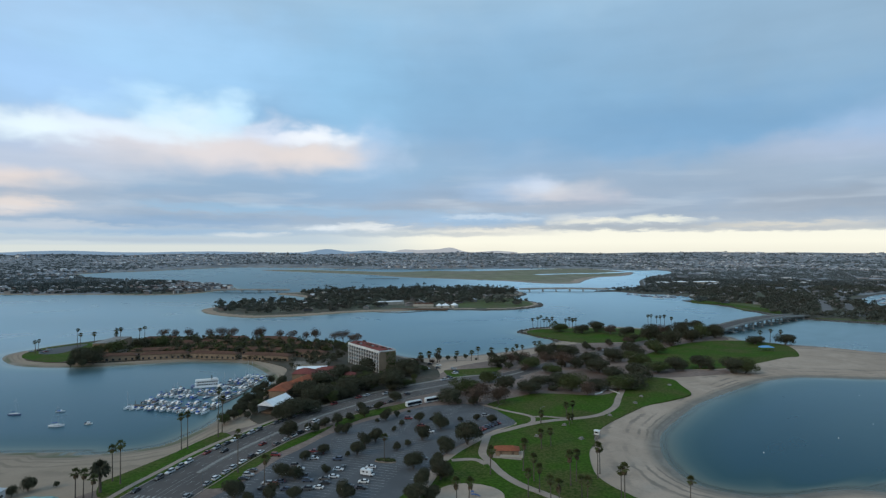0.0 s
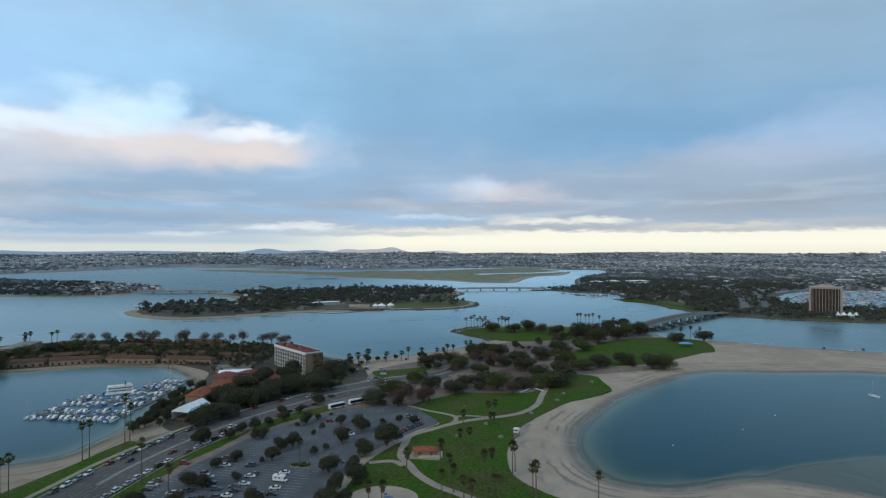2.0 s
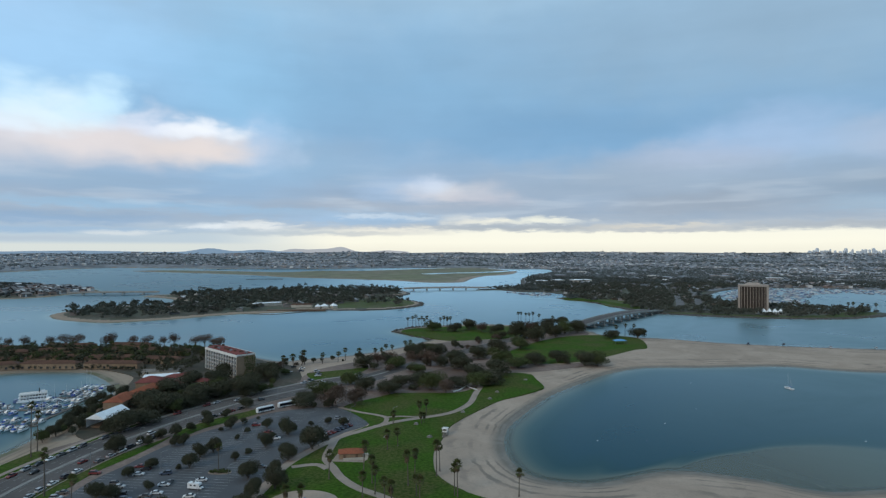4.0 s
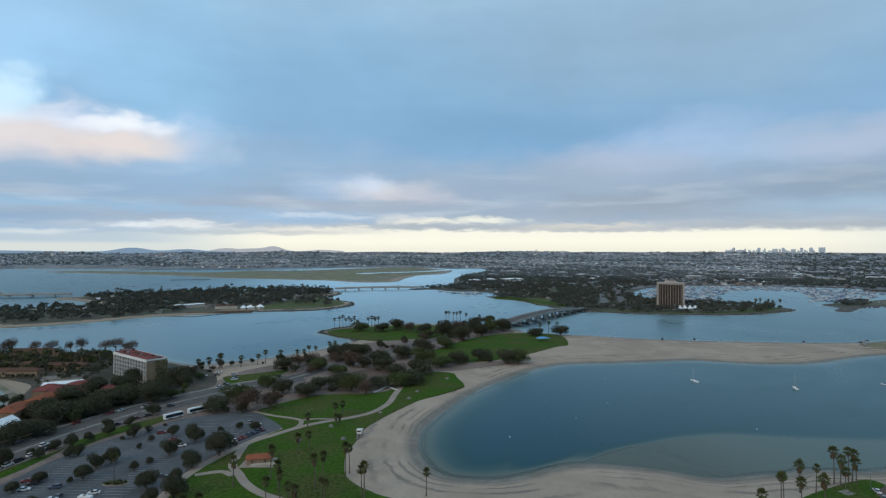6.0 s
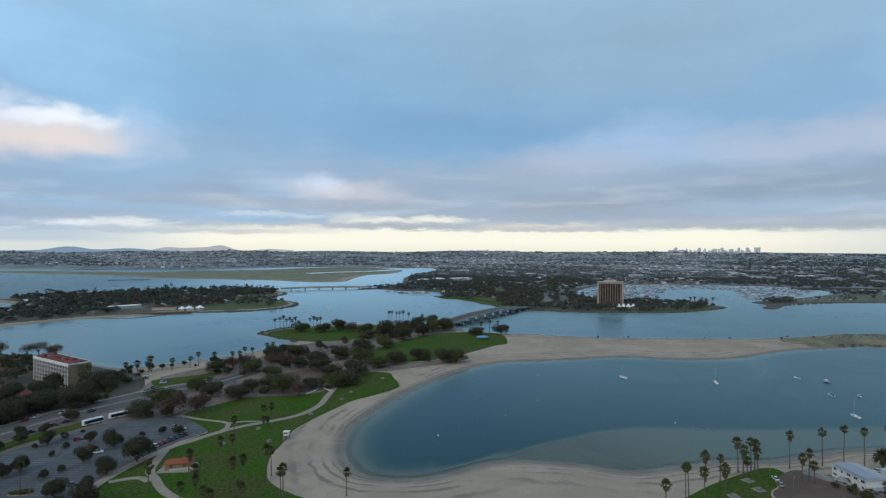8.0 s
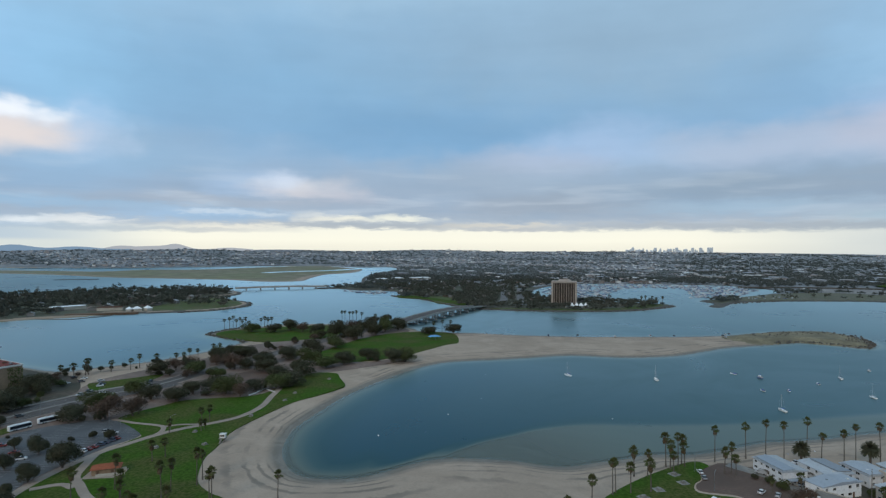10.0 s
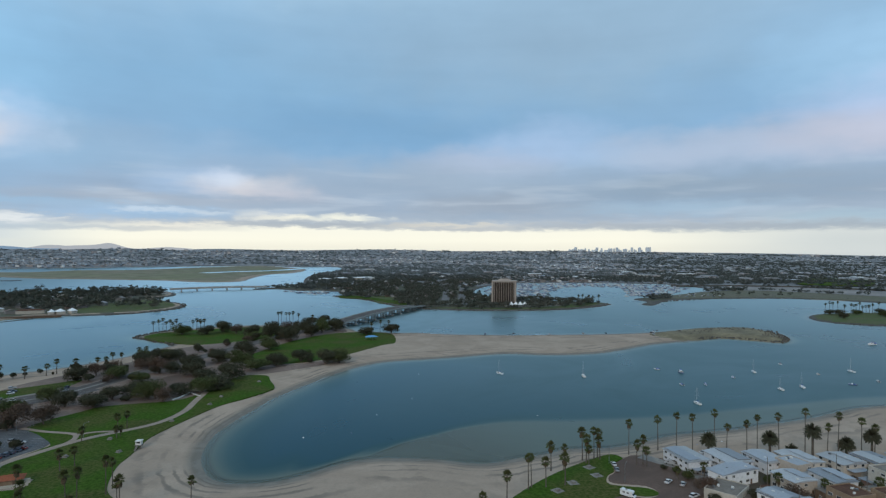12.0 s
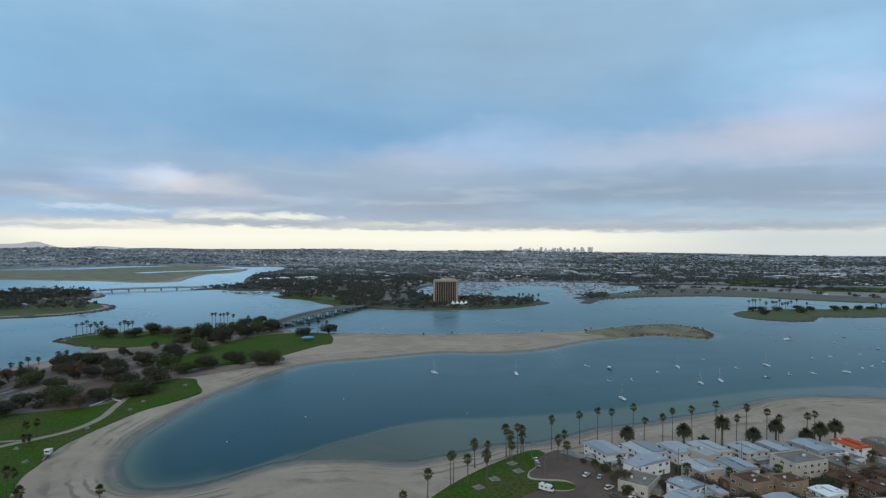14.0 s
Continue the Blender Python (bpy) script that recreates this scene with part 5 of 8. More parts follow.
def plant_palm(slim, x, y, h, group, z=LAND_TOP, wide=1.0):
    """A palm of about that height; two heads for each height."""
    key = (slim, round(max(h, 4.5) / 2) * 2)
    if key not in PALMS:
        PALMS[key] = [fan_palm(50 + key[1] * 3 + k + 200 * slim, key[1], (0.5 + 0.5 * k) if slim else (1.0 + 0.9 * k), 24 if slim else 28) for k in (0, 1)]
    tall = max(0.8, min(1.2, h / key[1]))
    plant(PALMS[key], x, y, tall * wide, tall, z, group)


for x, y, h in FAN_ROAD:
    plant_palm(True, x, y, max(h, 9), "palms along the road")
for x, y, h in FAN_PARK:
    plant_palm(False, x, y, h, "palms of the park lawn")
for x, y, h in FAN_MB:
    plant_palm(x > 262, x, y, h, "palms above the beach")
for places, group in ((FAN_TIP, "palms on the point"), (FAN_SHORE, "palms along the far beach"), (FAN_PENINSULA, "palms of the peninsula"), (FAN_POINT, "palms by the bridge"), (FAN_ISLET, "palms of the small island"), (FAN_MARINA, "palms by the marina")):
    for x, y, h in places:
        plant_palm(h > 11, x, y, max(h, 5) * 1.12, group, wide=1.3)
DATES = {}
for x, y, h in DATE_ROAD + DATE_MB:
    key = max(3, round(h - 3.4))
    DATES.setdefault(key, [date_palm(60 + key, key)])
    plant(DATES[key], x, y, 1.0, None, group="date palms")
for x, y in [(905, 640), (915, 632), (945, 628), (985, 622), (1000, 612), (1040, 600), (1062, 596), (1085, 590), (1110, 585), (1150, 575), (880, 598), (960, 598)]:
    plant(BROAD, x, y, rng.uniform(0.9, 1.4), rng.uniform(0.7, 0.95), group="trees of the small island")

# ---- buildings ----
GLASS = surface("dark_window", (0.020, 0.024, 0.030), rough=0.12, grain=0.3, patch=0.05, var=0.3)
WALL_WHITE = choice("house_walls", [(0.70, 0.70, 0.70), (0.60, 0.60, 0.61), (0.52, 0.47, 0.41), (0.42, 0.36, 0.30), (0.74, 0.74, 0.74)], 0.9)
WALL_TAN = surface("tan_stucco", (0.27, 0.19, 0.125), (0.22, 0.155, 0.105), grain=1.2, patch=0.15, var=0.2)
WALL_CREAM = surface("cream_concrete", (0.46, 0.42, 0.36), (0.38, 0.35, 0.30), grain=0.8, patch=0.1, var=0.18)
WALL_BROWN = surface("brown_wood", (0.16, 0.105, 0.07), (0.115, 0.075, 0.05), grain=1.2, patch=0.2, var=0.3)
ROOF_METAL = choice("pale_roof", [(0.30, 0.325, 0.36), (0.24, 0.27, 0.31), (0.38, 0.395, 0.415), (0.29, 0.315, 0.35), (0.20, 0.22, 0.245), (0.33, 0.345, 0.36)], 0.55)
ROOF_TAR = surface("flat_tar_roof", (0.21, 0.185, 0.16), (0.16, 0.14, 0.125), grain=0.8, patch=0.15, var=0.25)
ROOF_RED = surface("red_tile", (0.195, 0.064, 0.056), (0.145, 0.052, 0.048), grain=1.4, patch=0.15, var=0.28)
ROOF_ORANGE = surface("orange_tile", (0.27, 0.092, 0.052), (0.20, 0.074, 0.045), grain=1.6, patch=0.2, var=0.25)
ROOF_BRIGHT = surface("bright_orange_roof", (0.50, 0.10, 0.035), (0.42, 0.085, 0.03), grain=1.6, patch=0.2, var=0.2)
ROOF_BROWN = surface("brown_shingle", (0.120, 0.066, 0.047), (0.085, 0.050, 0.038), grain=1.4, patch=0.2, var=0.3)
TRIM_WHITE = surface("white_trim", (0.62, 0.61, 0.58), grain=1.5, patch=0.3, var=0.12)
CANVAS = surface("white_canvas", (0.74, 0.76, 0.77), grain=0.5, patch=0.2, var=0.08, rough=0.6)
STEEL = surface("grey_steel", (0.22, 0.23, 0.24), rough=0.5, metal=0.6, var=0.2)
WOOD = surface("grey_timber", (0.17, 0.15, 0.13), (0.12, 0.105, 0.09), grain=2.0, patch=0.4, var=0.3)
IVY = surface("ivy", (0.085, 0.10, 0.025), (0.05, 0.065, 0.02), grain=2.0, patch=0.4, var=0.4)
PLAY_BLUE = surface("blue_plastic", (0.03, 0.09, 0.26), rough=0.5, grain=1.0, patch=0.3, var=0.15)
BLUE_CLOTH = surface("blue_canopy", (0.10, 0.29, 0.52), grain=1.0, patch=0.3, var=0.15, rough=0.6)


for roof_paint in (ROOF_TAR, ROOF_RED, ROOF_ORANGE, ROOF_BRIGHT, ROOF_BROWN):
    roof_paint.node_tree.nodes["Principled BSDF"].inputs["Specular IOR Level"].default_value = 0.04


def gable_roof(g, sx, sy, z, rise, over=0.45, thick=0.22):
    """A low gable along y, with eaves."""
    a, b = sx / 2 + over, sy / 2 + over
    for s in (0, 1):
        t = thick * s
        g.add([(-a, -b, z + t), (a, -b, z + t), (a, b, z + t), (-a, b, z + t), (0, -b, z + rise + t), (0, b, z + rise + t)], [])
    n = len(g.v) - 12
    q = [(0, 4, 5, 3), (4, 1, 2, 5)]
    for f in q:
        g.f.append(tuple(n + i for i in f))
        g.f.append(tuple(n + 6 + i for i in f[::-1]))
    for e in ((0, 4), (4, 1), (1, 2), (2, 5), (5, 3), (3, 0)):
        g.f.append((n + e[0], n + e[1], n + 6 + e[1], n + 6 + e[0]))
    g.f.append((n + 0, n + 1, n + 4))
    g.f.append((n + 2, n + 3, n + 5))
    return g


def window_part(parent, w, h, x, y, z, facing, sub=True):
    """A window in a wall: a proud frame, and the pane set in it."""
    c, s = [(0, -1), (1, 0), (0, 1), (-1, 0)][facing]
    turn = [0, 90, 180, 270][facing]
    key = (round(w, 2), round(h, 2))
    if key not in window_meshes:
        g = Geo()
        for bx, bz, bw, bh in ((0, h / 2 - 0.05, w, 0.1), (0, -h / 2 + 0.05, w + 0.12, 0.1), (-w / 2 + 0.05, 0, 0.1, h), (w / 2 - 0.05, 0, 0.1, h), (0, 0, 0.06, h)):
            g.box(bx, 0, bz - bh / 2, bw, 0.14, bh)
        window_meshes[key] = (g.mesh("window", TRIM_WHITE), Geo().box(0, 0.0, -h / 2 + 0.1, w - 0.16, 0.06, h - 0.2).mesh("pane", GLASS))
    win = part("window", window_meshes[key][0], None, parent)
    win.matrix_basis = pose(x, y, z, 0, 0, turn)
    if sub:
        part("pane", window_meshes[key][1], None, win)
    return win


window_meshes = {}


def house(x, y, sx, sy, h, turn, roof="gable", wall=None, roof_mat=None, label="", windows=True, seed=0):
    """A beach house: wall, roof with eaves, windows by storey, door, vents."""
    r = random.Random(seed + int(x * 7 + y))
    ob = thing("house", label, "house", "beach houses", m=pose(x, y, LAND_TOP, 0, 0, turn))
    wm, rm = wall or WALL_WHITE, roof_mat or ROOF_METAL
    if roof == "gable":
        rise = sx * 0.055
        g = Geo().box(0, 0, -0.3, sx, sy, h + 0.3)
        g.add([(-sx / 2, -sy / 2, h), (sx / 2, -sy / 2, h), (0, -sy / 2, h + rise)], [(0, 1, 2)])
        g.add([(-sx / 2, sy / 2, h), (sx / 2, sy / 2, h), (0, sy / 2, h + rise)], [(0, 2, 1)])
        part("wall", g, wm, ob)
        roof_ob = part("roof", gable_roof(Geo(), sx, sy, h + 0.01, rise), rm, ob, "pale blue-grey low roof" if rm is ROOF_METAL else "")
        g = Geo()
        for k in range(int(sy / 1.4)):
            yy = -sy / 2 + 0.7 + k * 1.4
            for sg in (-1, 1):
                g.add([(0, yy - 0.04, h + rise + 0.27), (0, yy + 0.04, h + rise + 0.27), (sg * (sx / 2 + 0.4), yy + 0.04, h + 0.25), (sg * (sx / 2 + 0.4), yy - 0.04, h + 0.25)], [(0, 1, 2, 3)])
        part("seam", g, rm, roof_ob)
        if windows:
            # the roof is split along its length: one half stands a step higher, over a strip of glass
            k = r.choice((-1, 1))
            w, d = sx * r.uniform(0.40, 0.52), sy * r.uniform(0.7, 0.95)
            cx, cy, hb = k * sx * 0.22, r.uniform(-0.03, 0.03) * sy, h + 0.24
            upper = part("upper_wall", Geo().box(cx, cy, hb, w, d, 0.55), wm, ob)
            tilt = Geo().add([(cx - k * w / 2 - k * 0.3, cy - d / 2 - 0.35, hb + 0.95), (cx + k * w / 2 + k * 0.4, cy - d / 2 - 0.35, hb + 0.56), (cx + k * w / 2 + k * 0.4, cy + d / 2 + 0.35, hb + 0.56), (cx - k * w / 2 - k * 0.3, cy + d / 2 + 0.35, hb + 0.95)], [(0, 1, 2, 3) if k > 0 else (3, 2, 1, 0)])
            v = list(tilt.v)
            tilt.add([(p[0], p[1], p[2] - 0.16) for p in v], [(3, 2, 1, 0) if k > 0 else (0, 1, 2, 3)])
            tilt.f += [(i, 4 + i, 4 + (i + 1) % 4, (i + 1) % 4) for i in range(4)]
            part("upper_roof", tilt, rm, upper)
            part("clerestory", Geo().box(cx - k * (w / 2 + 0.02), cy, hb + 0.2, 0.06, d * 0.85, 0.35), GLASS, upper)
        top = h + rise * 0.6
    else:
        g = Geo().box(0, 0, -0.3, sx, sy, h + 0.3)
        part("wall", g, wm, ob)
        g = Geo().box(0, 0, h + 0.004, sx - 0.5, sy - 0.5, 0.12)
        roof_ob = part("roof", g, rm, ob)
        g = Geo()
        for bx, by, bw, bd in ((0, sy / 2 - 0.12, sx, 0.24), (0, -sy / 2 + 0.12, sx, 0.24), (sx / 2 - 0.12, 0, 0.24, sy - 0.5), (-sx / 2 + 0.12, 0, 0.24, sy - 0.5)):
            g.box(bx, by, h + 0.006, bw, bd, 0.5)
        part("parapet", g, wm, roof_ob)
        top = h + 0.1
    for k in range(r.randint(2, 4)):
        part("vent", Geo().box(r.uniform(-0.3, 0.3) * sx, r.uniform(-0.4, 0.4) * sy, top - 0.3, r.uniform(0.5, 1.3), r.uniform(0.5, 1.3), r.uniform(0.7, 1.2), 0, 0.9), STEEL if k % 2 else TRIM_WHITE, roof_ob)
    if windows and r.random() < 0.75:
        aw, ad, ah = sx * r.uniform(0.35, 0.6), r.uniform(2.5, 4.0), h * r.uniform(0.42, 0.6)
        annex = part("annex", Geo().box(r.uniform(-0.2, 0.2) * sx, -sy / 2 - ad / 2, -0.3, aw, ad, ah + 0.3), wm, ob)
        part("annex_roof", Geo().box(0, -sy / 2 - ad / 2, ah + 0.004, sx * 0.75, ad + 0.5, 0.16), rm, annex)
        part("patio_wall", Geo().box(sx / 2 + 0.9, -sy * 0.1, -0.3, 0.18, sy * 0.7, 1.9), wm, ob)
        stair = part("stair", Geo().box(-sx / 2 - 0.6, 0, h * 0.5, 1.1, 2.0, 0.15), WOOD, ob)
        for k in range(6):
            part("step", Geo().box(-sx / 2 - 0.6, -1.2 - k * 0.3, h * 0.5 - 0.2 - k * h * 0.08, 1.0, 0.3, 0.06), WOOD, stair)
    if windows:
        floors = max(1, round(h / 3.0))
        for fl in range(floors):
            z = 1.6 + fl * h / floors
            for facing, length, depth in ((0, sx, sy), (1, sy, sx), (3, sy, sx), (2, sx, sy)):
                n = max(1, int(length / 3.6))
                for k in range(n):
                    if r.random() < 0.18:
                        continue
                    u = (k + 0.5) / n * length - length / 2
                    p = {0: (u, -depth / 2), 1: (depth / 2, u), 2: (u, depth / 2), 3: (-depth / 2, u)}[facing]
                    window_part(ob, r.choice((1.2, 1.6, 2.0)), r.choice((1.1, 1.3)), p[0], p[1], z, facing)
        part("door", Geo().box(sx * 0.3, -sy / 2 - 0.03, 0, 1.0, 0.1, 2.1), WALL_BROWN, ob)
    return ob


HOUSES_FRONT = [(264.5, 204, 9.5, 18, 6.2, -4), (281, 197, 10, 17, 6.0, -5), (296, 191, 10, 15, 6.2, -6), (310, 186, 9.5, 16, 6.3, -7), (326.5, 179, 10, 14, 6.0, -6),
                (341, 174, 10, 15, 6.2, -6), (358, 168, 12, 17, 6.4, -6), (405, 149, 11, 14, 6.0, -10), (421, 142, 12, 15, 6.0, -10), (437, 134, 11, 15, 6.2, -12)]
for hx, hy, w, d, h, turn in HOUSES_FRONT:
    house(hx, hy, w * 1.2, d, h - 1.4, turn, "gable", None, None, "two-storey pale beach house with a blue-grey low metal roof")
house(269, 182, 20, 7.6, 5.6, 4, "gable", None, None, "long white two-storey house with a pale grey roof")
house(254.5, 170.5, 15, 12, 4.2, 28, "flat", WALL_CREAM, ROOF_TAR, "low cream building with a flat brown tar roof")
house(300, 180, 9, 11, 6.2, 2, "flat", None, ROOF_METAL, "white two-storey house with a flat pale roof")
house(286, 168, 11, 12, 5.8, -4, "gable", None, None, "white beach house with a blue-grey roof")
house(301, 163, 10, 14, 6.0, -8, "gable", None, None, "white two-storey house with pale roof and small windows")
house(327, 154, 18, 13, 8.4, -6, "flat", WALL_CREAM, ROOF_TAR, "three-storey pale apartment house with a flat brown roof")
house(266, 157, 11, 10, 5.4, 8, "gable", None, None, "small beach house with a pale blue roof")
house(256, 148, 12, 9, 5.2, 10, "gable", None, None, "small house with a pale blue-grey roof")
house(291, 148, 11, 11, 7.0, -4, "flat", WALL_TAN, ROOF_BROWN, "tan stucco house with roof terraces")
house(303, 141, 10, 9, 7.6, -6, "flat", WALL_TAN, ROOF_BROWN, "tan stucco house with a brown terrace roof")
house(311, 131, 9, 8, 5.2, -6, "gable", None, CANVAS, "small house with a bright white roof")
house(333, 138, 12, 9, 5.0, -8, "gable", WALL_BROWN, ROOF_BROWN, "brown wooden house with a brown shingle roof")
house(346, 146, 11, 12, 6.0, -8, "gable", WALL_TAN, ROOF_TAR, "two-storey tan house with a dark grey roof")
house(356, 150, 9, 8, 6.0, -8, "flat", None, ROOF_TAR, "small pale house with a flat roof")
house(334, 126, 12, 10, 5.2, -8, "gable", WALL_BROWN, ROOF_BROWN, "brown wooden house with a shingle roof")
house(350, 130, 11, 10, 5.8, -8, "gable", WALL_TAN, ROOF_BROWN, "brown-roofed stucco house among trees")
house(364, 140, 12, 10, 5.6, -8, "gable", WALL_TAN, ROOF_TAR, "tan house with a dark flat-pitched roof")
house(377, 163, 9, 13, 5.2, -8, "gable", None, ROOF_BRIGHT, "beach house with a bright orange-red roof")
house(390, 155, 12, 15, 6.0, -8, "gable", WALL_TAN, ROOF_TAR, "beach house with a dark grey roof")
house(380, 139, 11, 12, 6.0, -8, "gable", None, None, "pale house with a grey roof")
house(396, 132, 12, 11, 6.0, -8, "flat", None, ROOF_TAR, "small grey house with a flat roof")
house(368, 122, 12, 11, 6.0, -8, "gable", None, ROOF_BROWN, "beach house with a brown shingle roof")
for hx, hy in [(270, 132), (287, 130), (300, 120), (318, 112), (338, 106), (356, 102), (412, 124), (390, 112), (430, 112), (275, 110), (300, 98), (325, 90)]:
    house(hx, hy, 11, 11, 5.8, -6, "gable", None, None, "small pale beach house with a grey roof", windows=False)


fill = random.Random(17)
for k in range(46):
    t = fill.random()
    hx, hy = 262 + 130 * t + fill.uniform(-4, 4), 188 - 62 * t + fill.choice((-9, -20, -31, -42, -3)) + fill.uniform(-3, 3)
    w, d = fill.uniform(4, 8), fill.uniform(4, 8)
    ob = thing("outbuilding", "small flat-roofed annex between the beach houses", "shed", "annexes of the beach houses", m=pose(hx, hy, LAND_TOP, 0, 0, -6 + fill.uniform(-3, 3)))
    h = fill.uniform(2.6, 4.8)
    part("wall", Geo().box(0, 0, -0.3, w, d, h + 0.3), (WALL_WHITE, WALL_TAN, WALL_BROWN, WALL_WHITE, WALL_BROWN)[k % 5], ob)
    roof_ob = part("roof", Geo().box(0, 0, h + 0.004, w + 0.4, d + 0.4, 0.18), (ROOF_METAL, ROOF_TAR, ROOF_METAL, ROOF_BROWN)[k % 4], ob)
    part("vent", Geo().box(w * 0.2, d * 0.1, h + 0.18, 0.8, 0.7, 0.7), STEEL, roof_ob)
    part("door", Geo().box(0, -d / 2 - 0.03, 0, 0.9, 0.08, 2.0), WALL_BROWN, ob)
    window_part(ob, 1.2, 1.1, -w / 2, 0, min(h - 0.8, 1.7), 3)


TEAL_ROOF = surface("teal_roof", (0.16, 0.33, 0.33), (0.12, 0.26, 0.27), grain=1.0, patch=0.2, var=0.2)
house(-183, 178.5, 17, 7, 2.6, 20, "gable", None, TEAL_ROOF, "low beach building with a teal metal roof")
house(-206, 180, 13, 10, 3.6, 14, "gable", None, None, "low beach building with a pale grey roof")
for tx, ty, ts in [(254, 198, 0.32), (251, 203, 0.30), (254, 191, 0.5), (249, 176, 0.55), (262, 163, 0.7), (247, 168, 0.5), (277, 158, 0.6), (283, 177, 0.4), (310, 174, 0.45), (317, 140, 0.9), (322, 137, 0.8), (313, 147, 0.5), (340, 160, 0.5), (345, 137, 0.6), (281, 140, 0.7), (275, 152, 0.5), (360, 128, 0.8), (372, 150, 0.5), (385, 148, 0.5), (330, 118, 0.9), (296, 134, 0.7), (262, 142, 0.8), (352, 160, 0.4), (334, 168, 0.4)]:
    k = 1.25 if ts in (0.55, 0.6) else 0.8
    plant(BROWN if k > 1 else BROAD, tx, ty, ts * k, ts * k, group="garden trees between the houses")
for k in range(40):
    t = fill.random()
    tx, ty, ts = 255 + 140 * t + fill.uniform(-4, 4), 186 - 60 * t + fill.uniform(-52, -6), fill.uniform(0.22, 0.62)
    plant(BROWN if k % 4 == 0 else ROUND, tx, ty, ts, ts * fill.uniform(0.8, 1.3), group="garden trees between the houses")
for tx, ty, th in [(275, 165, 8), (307, 148, 9), (338, 141, 10), (359, 143, 9), (290, 158, 7), (350, 124, 9), (322, 162, 7), (258, 186, 7), (248, 190, 6)]:
    plant_palm(False, tx, ty, th, "palms between the houses")


def utility_pole(x, y, h):
    ob = thing("utility_pole", "brown wooden utility pole with two crossarms", "pole", "utility poles", m=pose(x, y, LAND_TOP, 0, 0, 35))
    part("pole", Geo().tube([(0, 0, -0.5), (0, 0, h)], [0.17, 0.11], 7), WOOD, ob)
    for z in (h - 0.5, h - 1.5):
        arm = part("crossarm", Geo().box(0, 0, z, 2.4, 0.12, 0.14), WOOD, ob)
        for k in (-1.0, -0.5, 0.5, 1.0):
            part("insulator", Geo().tube([(k, 0, z + 0.14), (k, 0, z + 0.34)], [0.05, 0.07], 6), TRIM_WHITE, arm)


for x, y in [(281, 176), (312, 170), (305, 152), (339, 160), (363, 150), (352, 137), (268, 150), (385, 146)]:
    utility_pole(x, y, 11.5)


# ---- hotel, five storeys, on the peninsula ----
BALCONY = surface("balcony_rails", (0.21, 0.20, 0.19), (0.165, 0.157, 0.15), grain=1.0, patch=0.2, var=0.25)


def build_hotel():
    L, W, H = 54.0, 15.0, 16.4
    ang = math.degrees(math.atan2(434 - 472, -126 + 165))
    ob = thing("hotel", "five-storey cream hotel with dark balconies and a red tiled roof", "hotel", m=pose(-141, 459.5, LAND_TOP, 0, 0, ang))
    part("wall", Geo().box(0, 0, -0.4, L - 0.8, W - 2.4, H), WALL_TAN, ob)
    for sgn in (1, -1):
        part("end_wall", Geo().box(sgn * (L / 2 - 0.2), 0, -0.4, 0.5, W, H + 0.2), WALL_TAN, ob, "tan brick end wall")
    bays, floors = 12, 5
    bw, fh = (L - 1.2) / bays, (H - 1.4) / floors
    fin_m = Geo().box(0, 0, 0, 0.62, 1.5, H - 1.2).mesh("fin", TRIM_WHITE)
    slab_m = Geo().box(0, 0, 0, L - 1.0, 0.9, 0.2).mesh("floor_edge", WALL_CREAM)
    pane_m = Geo().box(0, 0, 0, bw - 0.4, 0.08, fh - 0.35).mesh("pane", GLASS)
    rail_m = Geo().box(0, 0, 0, bw - 0.5, 0.06, 0.85).mesh("balcony_rail", BALCONY)
    for side in (-1, 1):
        y = side * (W / 2 - 0.6)
        for k in range(bays + 1):
            part("fin", fin_m, None, ob).location = (-L / 2 + 0.6 + k * bw, y, 0)
        for f in range(floors + 1):
            part("floor_edge", slab_m, None, ob).location = (0, y, f * fh + 0.2)
        for f in range(floors):
            for k in range(bays):
                x = -L / 2 + 0.6 + (k + 0.5) * bw
                part("pane", pane_m, None, ob).location = (x, side * (W / 2 - 1.12), f * fh + 0.5)
                part("balcony_rail", rail_m, None, ob).location = (x, side * (W / 2 - 0.22), f * fh + 0.5)
    part("parapet", Geo().box(0, -W / 2 + 0.1, H - 1.2, L + 0.3, 0.5, 1.9).box(0, W / 2 - 0.1, H - 1.2, L + 0.3, 0.5, 1.9).box(L / 2, 0, H - 0.3, 0.5, W - 0.4, 1.0).box(-L / 2, 0, H - 0.3, 0.5, W - 0.4, 1.0), TRIM_WHITE, ob, "white roof edge")
    roof = part("roof", gable_roof(Geo(), W - 0.8, L - 0.8, 0, 0.9, 0.0), ROOF_RED, ob, "red tiled roof")
    roof.matrix_basis = pose(0, 0, H + 0.3, 0, 0, 90)
    for k in range(9):
        part("roof_unit", Geo().box(rng.uniform(-5, 5), -24 + k * 5.7, 0.4, rng.uniform(1, 2.2), rng.uniform(1.2, 3), 1.4), ROOF_BROWN if k % 3 else STEEL, roof)
    v, f = tufts(np.stack([np.full(260, L / 2 + 0.35), np.random.RandomState(3).uniform(-1.5, W / 2, 260), np.random.RandomState(4).uniform(0, H - 1, 260)], 1), np.tile([1.0, 0, 0], (260, 1)), np.full(260, 0.6), np.random.RandomState(5))
    part("ivy", array_mesh("ivy", v, f, [IVY]), None, ob, "yellow-green ivy on the end wall")


build_hotel()


